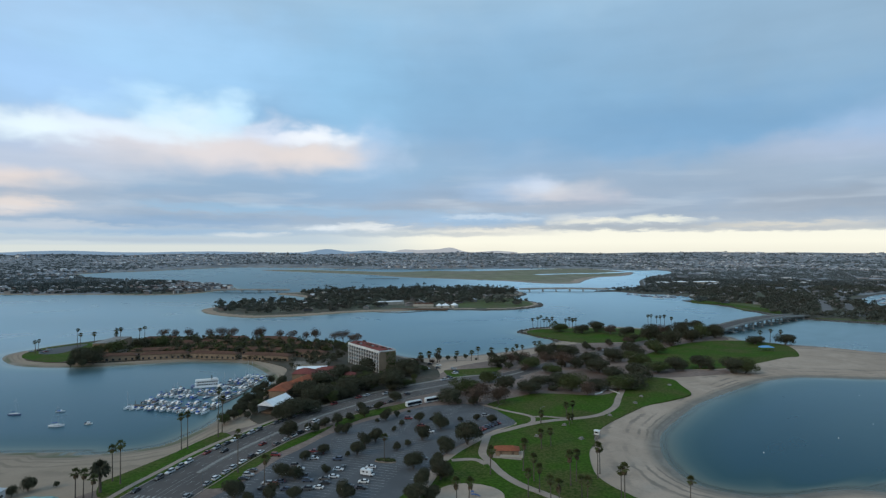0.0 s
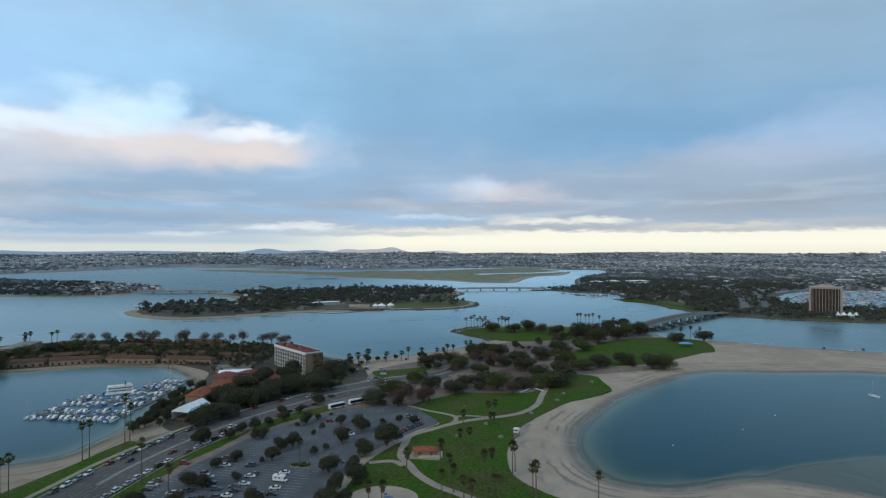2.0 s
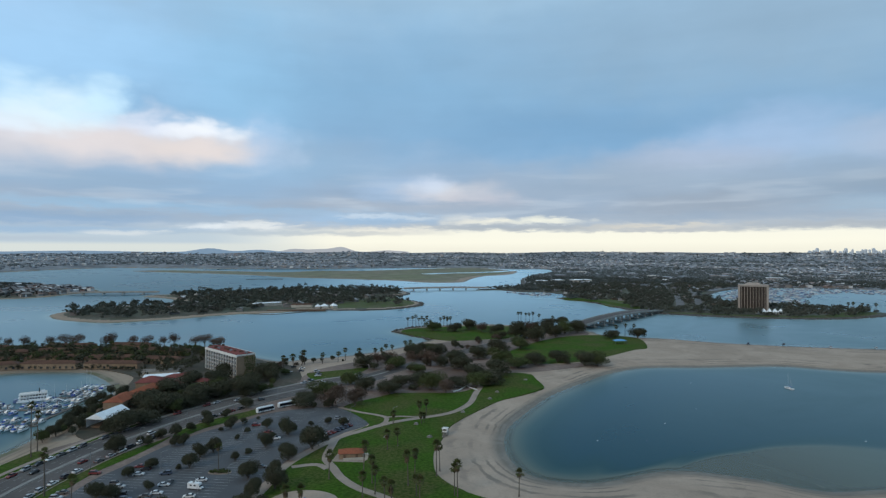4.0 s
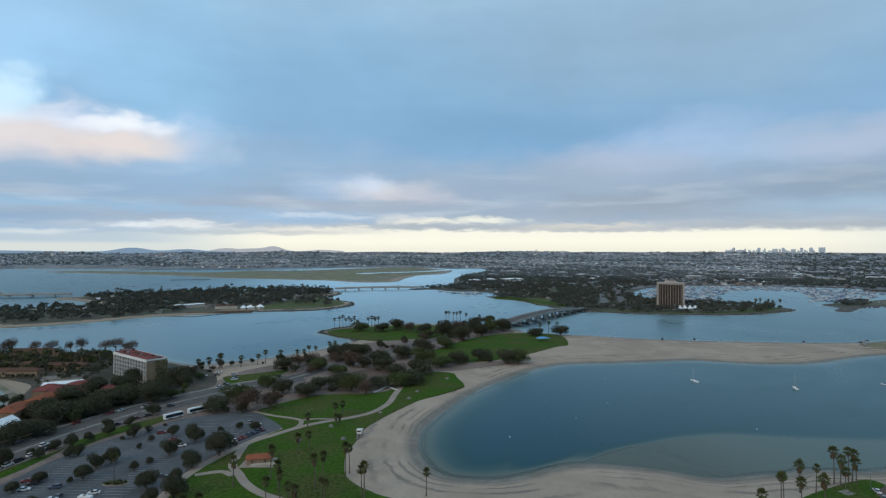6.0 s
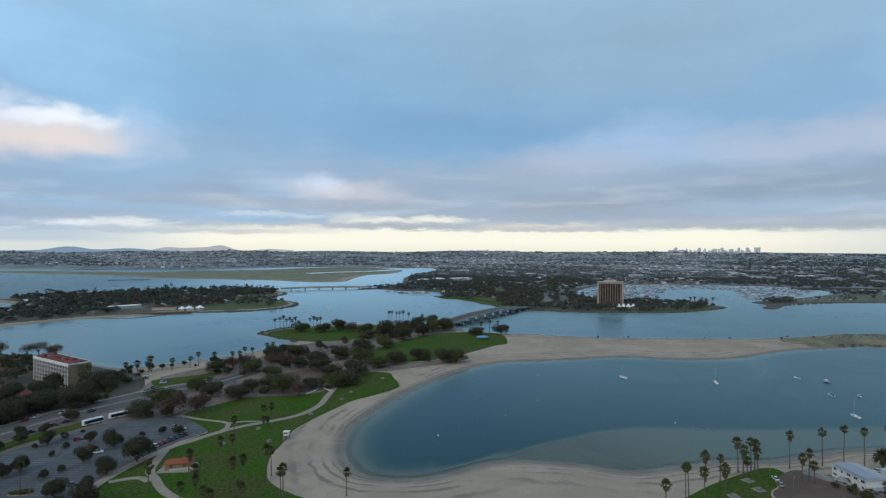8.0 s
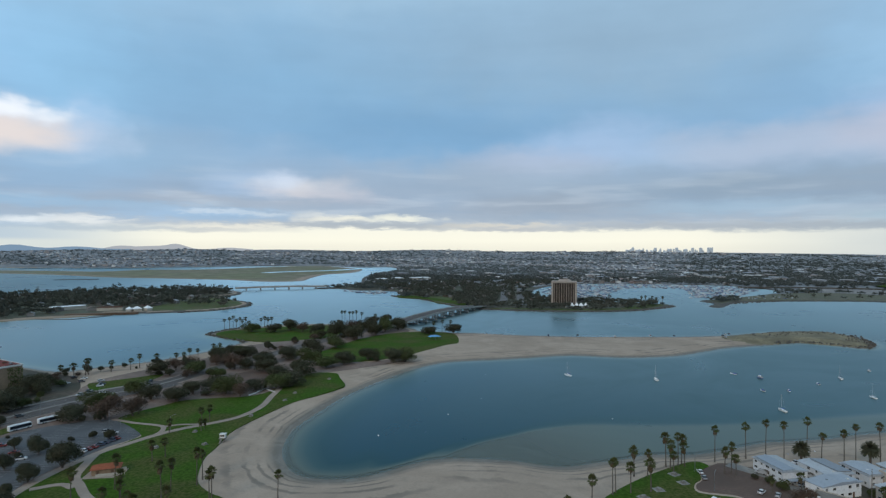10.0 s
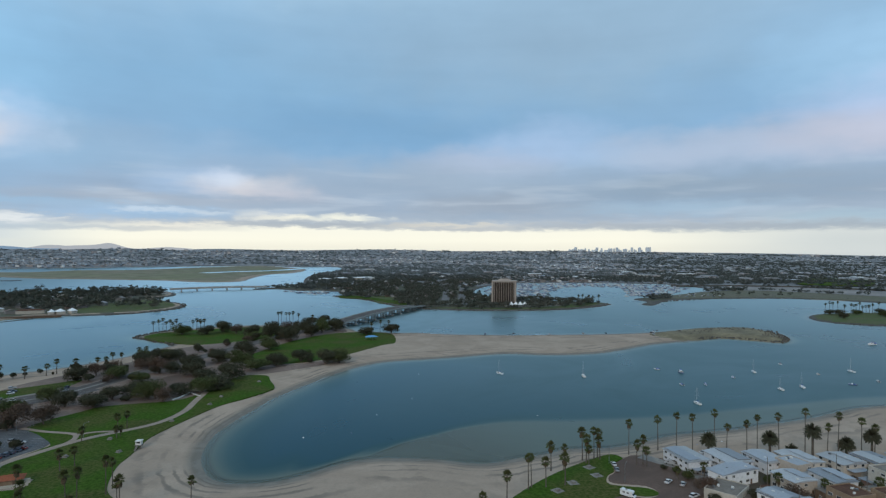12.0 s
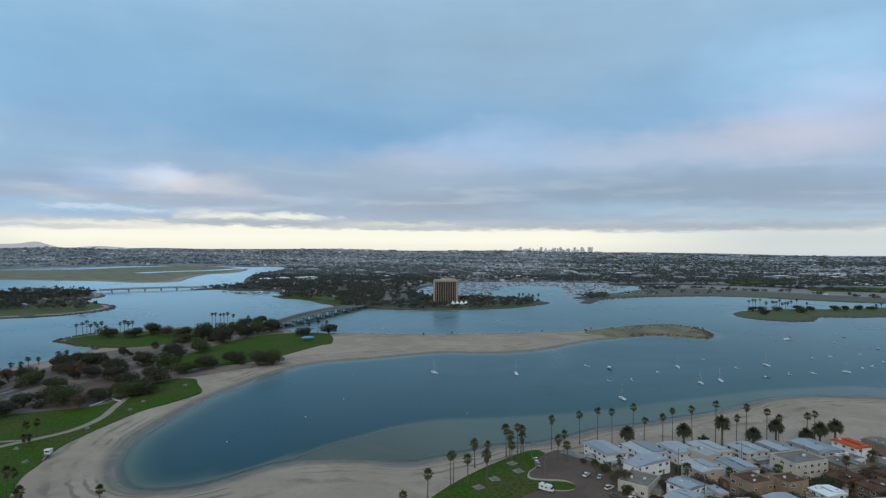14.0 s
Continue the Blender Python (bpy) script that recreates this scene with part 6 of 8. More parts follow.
def long_roofed(name, x, y, sx, sy, h, turn, roof_mat, wall_mat, label, category, openings=True, rise=None, hip=True):
    """A low wing: wall, hipped tile roof, dark panels for the shaded arches under the eaves."""
    ob = thing(name, label, category, m=pose(x, y, LAND_TOP, 0, 0, turn))
    part("wall", Geo().box(0, 0, -0.4, sx, sy, h + 0.4), wall_mat, ob)
    rise = rise or min(sx, sy) * 0.22
    a, b = sx / 2 + 0.7, sy / 2 + 0.7
    k = min(a, b) * (0.95 if hip else 0.05)
    ridge = [(-a + k, 0), (a - k, 0)] if sx >= sy else [(0, -b + k), (0, b - k)]
    g = Geo()
    e = [(-a, -b, h), (a, -b, h), (a, b, h), (-a, b, h)]
    r = [(*p, h + rise) for p in ridge]
    if sx >= sy:
        g.add(e + r, [(0, 1, 5, 4), (2, 3, 4, 5), (1, 2, 5), (3, 0, 4), (3, 2, 1, 0)])
    else:
        g.add(e + r, [(1, 2, 5, 4), (3, 0, 4, 5), (0, 1, 4), (2, 3, 5), (3, 2, 1, 0)])
    roof = part("roof", g, roof_mat, ob)
    # rows of roof tiles stand proud
    if openings:
        n = max(2, int(sx / 4.5))
        floors = max(1, int(h / 2.9))
        for fl in range(floors):
            for i in range(n):
                u = (i + 0.5) / n * sx - sx / 2
                for sgn in (-1, 1):
                    part("opening", Geo().box(u, sgn * (sy / 2 + 0.02), fl * 2.9 + 0.25, sx / n * 0.36, 0.12, 1.75), GLASS, ob)
    return ob


for wx, wy, wl, wd, wh, wt, roof_mat, wall_mat, text in (
        (-168, 356, 11, 22, 5.6, 4, ROOF_ORANGE, WALL_TAN, "low hotel wing with an orange tile roof"), (-163, 378, 12, 20, 6.2, -6, ROOF_ORANGE, WALL_TAN, "low hotel wing with an orange tile roof"),
        (-172, 400, 16, 14, 6.4, 10, ROOF_RED, WALL_TAN, "low hotel wing with faded red tile roof"), (-157, 397, 14, 10, 5.2, 24, ROOF_RED, WALL_TAN, "low hotel wing with faded red tile roof"),
        (-160, 418, 18, 9, 5.6, 30, ROOF_RED, WALL_CREAM, "low hotel wing with faded red tile roof"), (-143, 408, 14, 9, 4.6, -14, ROOF_RED, WALL_CREAM, "low hotel wing with faded red tile roof"),
        (-178, 426, 22, 10, 4.4, 20, CANVAS, WALL_CREAM, "low cream hotel building with a white flat roof"), (-188, 446, 26, 10, 4.0, 12, ROOF_TAR, WALL_CREAM, "low cream hotel building with a grey flat roof")):
    long_roofed("lobby_wing", wx, wy, wl, wd, wh, wt, roof_mat, wall_mat, text, "hotel wing", openings=False, rise=0.8 if roof_mat in (CANVAS, ROOF_TAR) else None)
BUNGALOWS = [(-372, 446, 40, 9, 26), (-333, 464, 38, 9, 24), (-290, 473, 44, 9, 2), (-240, 474, 44, 9, -2), (-352, 482, 46, 9, 26), (-305, 500, 44, 9, 8), (-255, 500, 44, 9, 0),
             (-210, 494, 34, 9, -8), (-365, 520, 40, 9, 24), (-322, 534, 44, 9, 10), (-272, 540, 44, 9, 0), (-225, 535, 40, 9, -10), (-395, 545, 34, 9, 18), (-330, 560, 44, 9, 8), (-275, 566, 40, 9, 0)]
for bx, by, sx, sy, turn in BUNGALOWS:
    long_roofed("bungalow_row", bx, by, sx, sy, 4.2, turn, ROOF_BROWN, WALL_TAN, "two-storey row of tan bungalows with brown tile roofs", "bungalow")
long_roofed("hall", -418, 503, 16, 44, 8.0, 14, OLD_CONCRETE, WALL_TAN, "tall tan hall with a pale flat roof", "hall", openings=False, rise=0.8)


def marquee(x, y, sx, sy, h, turn, label):
    ob = thing("marquee", label, "tent", m=pose(x, y, LAND_TOP, 0, 0, turn))
    part("roof", gable_roof(Geo(), sx, sy, h, sx * 0.28, 0.3, 0.08), CANVAS, ob, "white canvas roof")
    for i in range(5):
        for sgn in (-1, 1):
            part("post", Geo().tube([(sgn * sx / 2, -sy / 2 + i * sy / 4, -0.2), (sgn * sx / 2, -sy / 2 + i * sy / 4, h)], [0.1, 0.1], 6), STEEL, ob)
    part("side_wall", Geo().box(-sx / 2 + 0.1, 0, 0.6, 0.1, sy, h - 0.6), CANVAS, ob)
    part("gable_end", Geo().add([(-sx / 2, -sy / 2, h), (sx / 2, -sy / 2, h), (0, -sy / 2, h + sx * 0.28)], [(0, 1, 2)]), CANVAS, ob)
    # dark brown slab added to stand for the shade under the canvas
    part("table_row", Geo().box(0, 0, 0, sx * 0.7, sy * 0.9, 0.75), WALL_BROWN, ob)


marquee(-157, 323, 10.5, 20, 4.8, -8, "large white canvas marquee beside dark trees")
for i in range(5):
    tx, ty = 488 + i * 7.0, 880 - i * 2.2
    ob = thing("pavilion", "white peaked canvas pavilion on a lawn", "tent", "white pavilions", m=pose(tx, ty, LAND_TOP, 0, 0, -17))
    part("roof", Geo().prism([(-3.4, -3.4), (3.4, -3.4), (3.4, 3.4), (-3.4, 3.4)], 3.4, 8.2, 0.9), CANVAS, ob)
    for a, b in ((-1, -1), (1, -1), (1, 1), (-1, 1)):
        part("post", Geo().tube([(a * 3.2, b * 3.2, -0.2), (a * 3.2, b * 3.2, 3.4)], [0.09, 0.09], 6), STEEL, ob)
    part("side_wall", Geo().box(0, 3.2, 0, 6.4, 0.08, 3.4), CANVAS, ob)


# ---- waterfront tower across the channel ----
TOWER_STONE = surface("tower_stone", (0.34, 0.29, 0.25), (0.28, 0.24, 0.21), grain=0.6, patch=0.06, var=0.15)
TOWER_DARK = surface("tower_windows", (0.040, 0.033, 0.030), (0.028, 0.024, 0.022), rough=0.8, grain=0.5, patch=0.08, var=0.3)


def build_tower():
    W, D, H = 41.0, 25.0, 40.5
    ob = thing("hotel_tower", "tall brown hotel tower with pale upright ribs and cap", "tower", m=pose(500, 918, LAND_TOP, 0, 0, -27))
    part("core", Geo().box(0, 0, -0.5, W - 3.4, D - 3.4, H - 2), TOWER_DARK, ob, "dark brown window bands")
    n = 10
    fin = Geo().box(0, 0, 5.0, 0.6, 1.9, H - 6.5).mesh("fin", TOWER_STONE)
    for side in (-1, 1):
        for k in range(n + 1):
            part("fin", fin, None, ob).location = (-W / 2 + 0.75 + k * (W - 1.5) / n, side * (D / 2 - 0.9), 0)
        for k in range(1, 9):
            part("fin", fin, None, ob).location = (side * (W / 2 - 0.8), -D / 2 + 0.8 + k * (D - 1.6) / 9, 0)
    for sx in (-1, 1):
        for sy in (-1, 1):
            part("corner_pier", Geo().box(sx * (W / 2 - 1.2), sy * (D / 2 - 1.2), -0.5, 3.0, 3.0, H - 1.5), TOWER_STONE, ob)
    bal = Geo().box(0, 0, 0, W - 3.0, D - 3.0, 0.35).mesh("floor_edge", WALL_BROWN)
    for f in range(1, 15):
        part("floor_edge", bal, None, ob).location = (0, 0, f * (H - 2) / 15)
    part("parapet", Geo().box(0, 0, H - 2.2, W + 0.8, D + 0.8, 2.6), TOWER_STONE, ob)
    top = part("penthouse", Geo().box(0, 0, H + 0.4, W * 0.56, D * 0.6, 3.0, 0, 0.7), TOWER_STONE, ob)
    part("lift_house", Geo().box(2, 0, H + 3.0, W * 0.2, D * 0.3, 2.2), OLD_CONCRETE, top)


build_tower()


# ---- bridges ----
BRIDGE_CONCRETE = surface("bridge_concrete", (0.36, 0.345, 0.315), (0.27, 0.26, 0.24), grain=0.6, patch=0.08, var=0.25)


def build_bridge(name, a, b, width, rise, bents, label, columns=3, z0=5.2, z1=5.2, solid=True):
    a, b = Vector((*a, 0)), Vector((*b, 0))
    L = (b - a).length
    ob = thing(name, label, "bridge", m=pose(a.x, a.y, 0, 0, 0, math.degrees(math.atan2(b.y - a.y, b.x - a.x))))
    height = lambda t: z0 + (z1 - z0) * t + rise * math.sin(math.pi * t)
    n = 24

    def strip(y0, y1, lo, hi):
        g = Geo()
        v = [(L * i / n, y, height(i / n) + dz) for i in range(n + 1) for y, dz in ((y0, lo), (y1, lo), (y1, hi), (y0, hi))]
        f = [(i * 4 + j, i * 4 + (j + 1) % 4, i * 4 + 4 + (j + 1) % 4, i * 4 + 4 + j) for i in range(n) for j in range(4)]
        return g.add(v, [q[::-1] for q in f] + [(0, 1, 2, 3), (4 * n + 3, 4 * n + 2, 4 * n + 1, 4 * n)])

    part("deck", strip(-width / 2, width / 2, -1.3, 0.0), BRIDGE_CONCRETE, ob)
    part("roadway", strip(-width / 2 + 1.2, width / 2 - 1.2, 0.004, 0.06), ROAD_ASPHALT, ob)
    for sgn in (-1, 1):
        y = sgn * (width / 2 - 0.2)
        part("parapet", strip(y - 0.18, y + 0.18, 0.0, 1.0), BRIDGE_CONCRETE, ob)
        part("girder", strip(sgn * width * 0.36 - 0.5, sgn * width * 0.36 + 0.5, -2.1, -1.3), BRIDGE_CONCRETE, ob)
    for k in range(bents):
        t = (k + 0.75) / (bents + 0.5)
        x, top = L * t, height(t)
        bent = part("pier", Geo().box(x, 0, top - 3.2, 1.5, width * 0.96, 1.1), BRIDGE_CONCRETE, ob)
        for c in range(columns):
            y = (c / max(1, columns - 1) - 0.5) * width * 0.8
            part("column", Geo().tube([(x, y, -3.5), (x, y, top - 3.1)], [1.0, 0.9], 10), BRIDGE_CONCRETE, bent)
        if solid:
            part("footing", Geo().box(x, 0, 0.3, 3.0, width * 1.02, 1.3), BRIDGE_CONCRETE, bent, "dark waterline footing")
    return ob


build_bridge("road_bridge", (158, 684), (352, 913), 19, 6.0, 11, "long low concrete road bridge on rows of columns", 4, 3.0, 4.2)
build_bridge("road_bridge", (-75, 1383), (125, 1414), 16, 1.6, 6, "distant concrete road bridge over the channel", 2, 6.0, 6.0, False)
build_bridge("road_bridge", (-775, 1245), (-596, 1272), 14, 0.6, 4, "distant low road bridge to the island", 2, 5.6, 5.6, False)

# ---- small park buildings ----
wc = long_roofed("restroom", -15, 271, 10.5, 5.6, 2.6, 8, ROOF_ORANGE, WALL_TAN, "park restroom with tan walls and an orange tile roof", "restroom", openings=False, rise=1.5)
part("screen_wall", Geo().box(6.5, -1.5, 0, 2.6, 0.3, 2.0).box(2.0, -4.6, 0, 11.0, 0.3, 1.2), WALL_CREAM, wc)
part("door", Geo().box(-3, -2.85, 0, 1.1, 0.1, 2.1), WALL_BROWN, wc)
part("door", Geo().box(2.5, -2.85, 0, 1.1, 0.1, 2.1), WALL_BROWN, wc)
slab("apron", [(-23, 265), (-8, 264), (-7, 274), (-22, 275)], 1.73, CONCRETE, "concrete apron round the restroom", "paving", 1, False)

tagged(part("low_wall", ribbon_geo([(33, 395), (37, 400), (42, 412), (44, 408), (49, 400)], 0.35, -0.35, 2.2, None, 0.7), TRIM_WHITE), "low white wall beside the grove car park", "wall")
slab("parking_lot", [(8, 425), (20, 410), (34, 418), (50, 434), (56, 470), (48, 492), (30, 478), (12, 456)], 1.66, BROWN_ASPHALT, "small brownish car park in the grove", "parking lot")
lg = thing("lifeguard_tower", "white wooden lifeguard tower on stilts in the sand", "tower", m=standing(28, 304, LAND_TOP, -15, 0.82))
part("cabin", Geo().box(0, 0, 2.0, 3.0, 2.8, 2.2), TRIM_WHITE, lg)
part("roof", Geo().box(0, 0, 4.2, 3.8, 3.6, 0.25, 0, 0.9), TRIM_WHITE, lg)
part("platform", Geo().box(0, -0.4, 1.8, 4.0, 4.2, 0.2), WOOD, lg)
part("ramp", Geo().add([(-0.6, -2.5, 2.0), (0.6, -2.5, 2.0), (0.6, -6.0, 0.1), (-0.6, -6.0, 0.1), (-0.6, -2.5, 1.85), (0.6, -2.5, 1.85), (0.6, -6.0, -0.05), (-0.6, -6.0, -0.05)], [(0, 1, 2, 3), (7, 6, 5, 4), (0, 3, 7, 4), (1, 5, 6, 2)]), WOOD, lg)
part("window", Geo().box(0, -1.42, 3.0, 2.2, 0.08, 0.8), GLASS, lg)
for a, b in ((-1, -1), (1, -1), (1, 1), (-1, 1)):
    part("stilt", Geo().tube([(a * 1.4, b * 1.3, -0.4), (a * 1.4, b * 1.3, 2.0)], [0.11, 0.11], 6), WOOD, lg)

cp = thing("shade_canopy", "blue fabric shade canopy on posts in the lawn", "canopy", m=pose(203, 600, LAND_TOP + 0.08, 0, 0, 8))
part("canopy", Geo().prism([(-6.5, -3.4), (6.5, -3.4), (6.5, 3.4), (-6.5, 3.4)], 3.0, 4.3, 0.55), BLUE_CLOTH, cp)
for a in (-1, 0, 1):
    for b in (-1, 1):
        part("post", Geo().tube([(a * 6.0, b * 3.0, -0.3), (a * 6.0, b * 3.0, 3.0)], [0.1, 0.1], 6), STEEL, cp)

pg = thing("play_frame", "blue climbing frame in the sand play area", "playground", m=standing(-24, 221, 1.72, 0, 0.62))
part("deck", Geo().box(0, 0, 1.2, 3.2, 1.8, 0.15), PLAY_BLUE, pg)
part("roof", Geo().prism([(-1.6, -1.1), (0.4, -1.1), (0.4, 1.1), (-1.6, 1.1)], 2.7, 3.6, 0.8), PLAY_BLUE, pg)
part("slide", Geo().add([(1.6, -0.4, 1.3), (1.6, 0.4, 1.3), (4.4, 0.4, 0.1), (4.4, -0.4, 0.1)], [(0, 3, 2, 1)]).add([(1.6, 0.4, 1.3), (1.6, 0.45, 1.6), (4.4, 0.45, 0.4), (4.4, 0.4, 0.1)], [(0, 1, 2, 3)]), PLAY_BLUE, pg)
for a, b in ((-1.5, -0.8), (1.5, -0.8), (1.5, 0.8), (-1.5, 0.8)):
    part("post", Geo().tube([(a, b, -0.2), (a, b, 2.7)], [0.07, 0.07], 6), STEEL, pg)

# ---- vehicles ----
CAR_PAINT = choice("car_paint", [(0.55, 0.56, 0.57), (0.03, 0.032, 0.036), (0.22, 0.23, 0.24), (0.62, 0.62, 0.60), (0.05, 0.07, 0.11), (0.33, 0.34, 0.35), (0.02, 0.02, 0.022), (0.58, 0.58, 0.58), (0.10, 0.09, 0.085), (0.17, 0.022, 0.02), (0.40, 0.41, 0.42), (0.07, 0.075, 0.08)], 0.35)
TYRE = surface("tyre", (0.018, 0.018, 0.019), grain=3.0, var=0.2)
LAMP = surface("lamp_glass", (0.5, 0.5, 0.48), rough=0.2, var=0.1)
RED_LAMP = surface("tail_lamp", (0.25, 0.02, 0.015), rough=0.3, var=0.1)
BUS_PAINT = surface("white_paint", (0.66, 0.67, 0.67), rough=0.35, grain=0.6, patch=0.2, var=0.08)


def side_body(g, profile, half, tuck=0.9):
    """A body from a side profile of (x, z), with sides drawn in towards the top."""
    zs = [p[1] for p in profile]
    lo, hi = min(zs), max(zs)
    n = len(profile)
    v = []
    for s in (-1, 1):
        for x, z in profile:
            v.append((x, s * half * (1 - (1 - tuck) * (z - lo) / (hi - lo)), z))
    return g.add(v, [tuple(range(n)), tuple(range(n, 2 * n))[::-1]] + [(i, n + i, n + (i + 1) % n, (i + 1) % n) for i in range(n)])


def make_car(kind):
    """Body, glasshouse, roof, four wheels, lamps."""
    ob = thing("car", {"saloon": "parked saloon car with dark windows", "suv": "parked tall estate car with dark windows", "van": "parked boxy van with a windowless rear"}[kind], "car")
    if kind == "saloon":
        body = [(-2.25, 0.35), (-2.3, 0.75), (-2.1, 0.95), (-1.2, 1.0), (1.0, 0.98), (2.1, 0.82), (2.3, 0.6), (2.25, 0.32)]
        glass = [(-1.75, 0.98), (-1.05, 1.42), (0.25, 1.44), (1.15, 0.98)]
        roof = (-0.4, 1.30, 1.36)
    elif kind == "suv":
        body = [(-2.3, 0.4), (-2.35, 1.0), (-2.25, 1.1), (1.1, 1.1), (2.1, 1.0), (2.3, 0.7), (2.28, 0.4)]
        glass = [(-2.2, 1.08), (-2.0, 1.68), (0.2, 1.72), (1.15, 1.08)]
        roof = (-0.9, 1.95, 1.40)
    else:
        body = [(-2.5, 0.4), (-2.55, 2.0), (-2.4, 2.15), (0.9, 2.15), (1.5, 1.25), (2.4, 1.05), (2.5, 0.4)]
        glass = [(0.2, 1.3), (0.35, 1.95), (0.95, 1.98), (1.5, 1.28)]
        roof = None
    shell = side_body(Geo(), body, 0.9, 0.93)
    if roof:
        shell.box(roof[0], 0, max(p[1] for p in glass) - 0.012, roof[1], roof[2], 0.06, 0, 0.95)
    part("body", shell, CAR_PAINT, ob)
    part("glasshouse", side_body(Geo(), glass, 0.82 if kind != "van" else 0.9, 0.84), GLASS, ob, "dark windows")
    tyre = Geo().tube([(0, -0.11, 0), (0, 0.11, 0)], [0.33, 0.33], 10).mesh("wheel", TYRE)
    for sx in (-1.4, 1.42):
        for sy in (-0.8, 0.8):
            part("wheel", tyre, None, ob).location = (sx, sy, 0.33)
    for sy in (-0.6, 0.6):
        part("headlight", Geo().box(2.26, sy, 0.62, 0.08, 0.4, 0.16), LAMP, ob)
        part("tail_lamp", Geo().box(-2.3, sy, 0.72, 0.08, 0.34, 0.18), RED_LAMP, ob)
    return ob


CARS = [make_car("saloon"), make_car("saloon"), make_car("suv"), make_car("suv"), make_car("van")]
car_rng = random.Random(21)


def park(x, y, turn, group, kinds=4, z=1.70):
    ob = CARS[car_rng.randrange(kinds)]
    m = pose(x, y, z, 0, 0, turn)
    if ob.name in first_used:
        ob = copy_thing(ob, m)
    else:
        first_used.add(ob.name)
        ob.matrix_basis = m
    tagged(ob, group=group)


for x, y in LOT_CARS:
    park(x, y, 8 + car_rng.choice((0, 180)) + car_rng.uniform(-3, 3), "cars in the parking lot", 4, 1.66)
park(-84, 240, 98, "cars in the parking lot", 5, 1.66)
for x, y in [(-34, 301), (-32.4, 303.6), (-30.8, 306.4), (-29, 309.5), (-27.4, 312.4), (-25.8, 315.4), (-24.2, 318.2)]:
    park(x, y, 152, "cars in the parking lot", 4, 1.66)


def along(line, offset, spacing, keep, group, z=1.70, flip=False, start=0.0, stop=1e9):
    pts = offset_line(line, offset)
    run, nxt = 0.0, start
    for a, b in zip(pts, pts[1:]):
        d = math.dist(a, b)
        while nxt < run + d and nxt < stop:
            t = (nxt - run) / d
            if car_rng.random() < keep:
                park(a[0] + (b[0] - a[0]) * t, a[1] + (b[1] - a[1]) * t, math.degrees(math.atan2(b[1] - a[1], b[0] - a[0])) + (180 if flip else 0), group, 5 if keep < 0.3 else 4, z)
            nxt += spacing * car_rng.uniform(0.95, 1.15)
        run += d


along(road_line, 11.6, 6.2, 0.85, "cars parked along the road", flip=True, start=14, stop=130)
along(near_road, 11.6, 6.4, 0.32, "cars parked along the road", flip=True, start=130, stop=330)
along(road_line, -11.8, 6.2, 0.8, "cars parked along the road", start=18, stop=110)
along(road_line, -11.8, 6.4, 0.5, "cars parked along the road", start=110, stop=210)
along(road_line, 5.4, 31, 0.45, "cars driving on the road", flip=True)
along(road_line, -5.4, 37, 0.4, "cars driving on the road")
for x, y, turn in [(233, 214, 70), (230.5, 208, 62), (258, 207, 120), (262, 200, 118), (263, 193, 116), (255.5, 183, 95), (257, 177, 100), (243, 190, 30), (247, 186, 40), (252, 178, 80), (243, 175, 15), (249, 168, 60), (244, 163, 20), (272, 170, 95), (240, 168, 110), (283, 214, 10), (313, 166, 90)]:
    park(x, y, turn, "cars by the beach houses", 5, 1.66)
for x, y in scatter([(-350, 505), (-280, 515), (-215, 512), (-215, 525), (-280, 528), (-350, 520)], 6, 30, 0.45):
    park(x, y, car_rng.choice((100, 190)), "cars at the resort", 4, 1.62)
for x, y in [(-478, 470), (-475, 476), (-470, 482), (-462, 470), (-458, 462)]:
    park(x, y, 60, "cars at the resort", 4, 1.62)
for x, y in scatter([(-100, 440), (-70, 425), (-55, 440), (-75, 470), (-95, 478)], 8, 31, 0.4):
    park(x, y, car_rng.uniform(20, 60), "cars at the junction", 4, 1.66)


def build_bus(x, y, turn):
    ob = thing("coach", "white touring coach with a dark window band", "bus", "coaches", m=standing(x, y, 1.66, turn, 0.9))
    body = part("body", side_body(Geo(), [(-6, 0.4), (-6.05, 3.0), (-5.8, 3.35), (5.6, 3.35), (6.0, 2.6), (6.1, 0.4)], 1.27, 0.96), BUS_PAINT, ob)
    part("window_band", side_body(Geo(), [(-5.6, 1.2), (-5.6, 2.95), (5.5, 2.95), (5.95, 1.2)], 1.33, 0.985), GLASS, body, "dark tinted windows")
    part("windscreen", Geo().box(5.95, 0, 1.2, 0.22, 2.2, 1.5), GLASS, body)
    part("roof_unit", Geo().box(-2.5, 0, 3.35, 2.6, 1.5, 0.25).box(2.0, 0, 3.35, 1.6, 1.4, 0.2), BUS_PAINT, body)
    tyre = Geo().tube([(0, -0.15, 0), (0, 0.15, 0)], [0.5, 0.5], 12).mesh("wheel", TYRE)
    for sx in (-3.6, -2.3, 4.0):
        for sy in (-1.15, 1.15):
            part("wheel", tyre, None, ob).location = (sx, sy, 0.5)


build_bus(-78, 346.5, 49)
build_bus(-68.5, 357.8, 44)


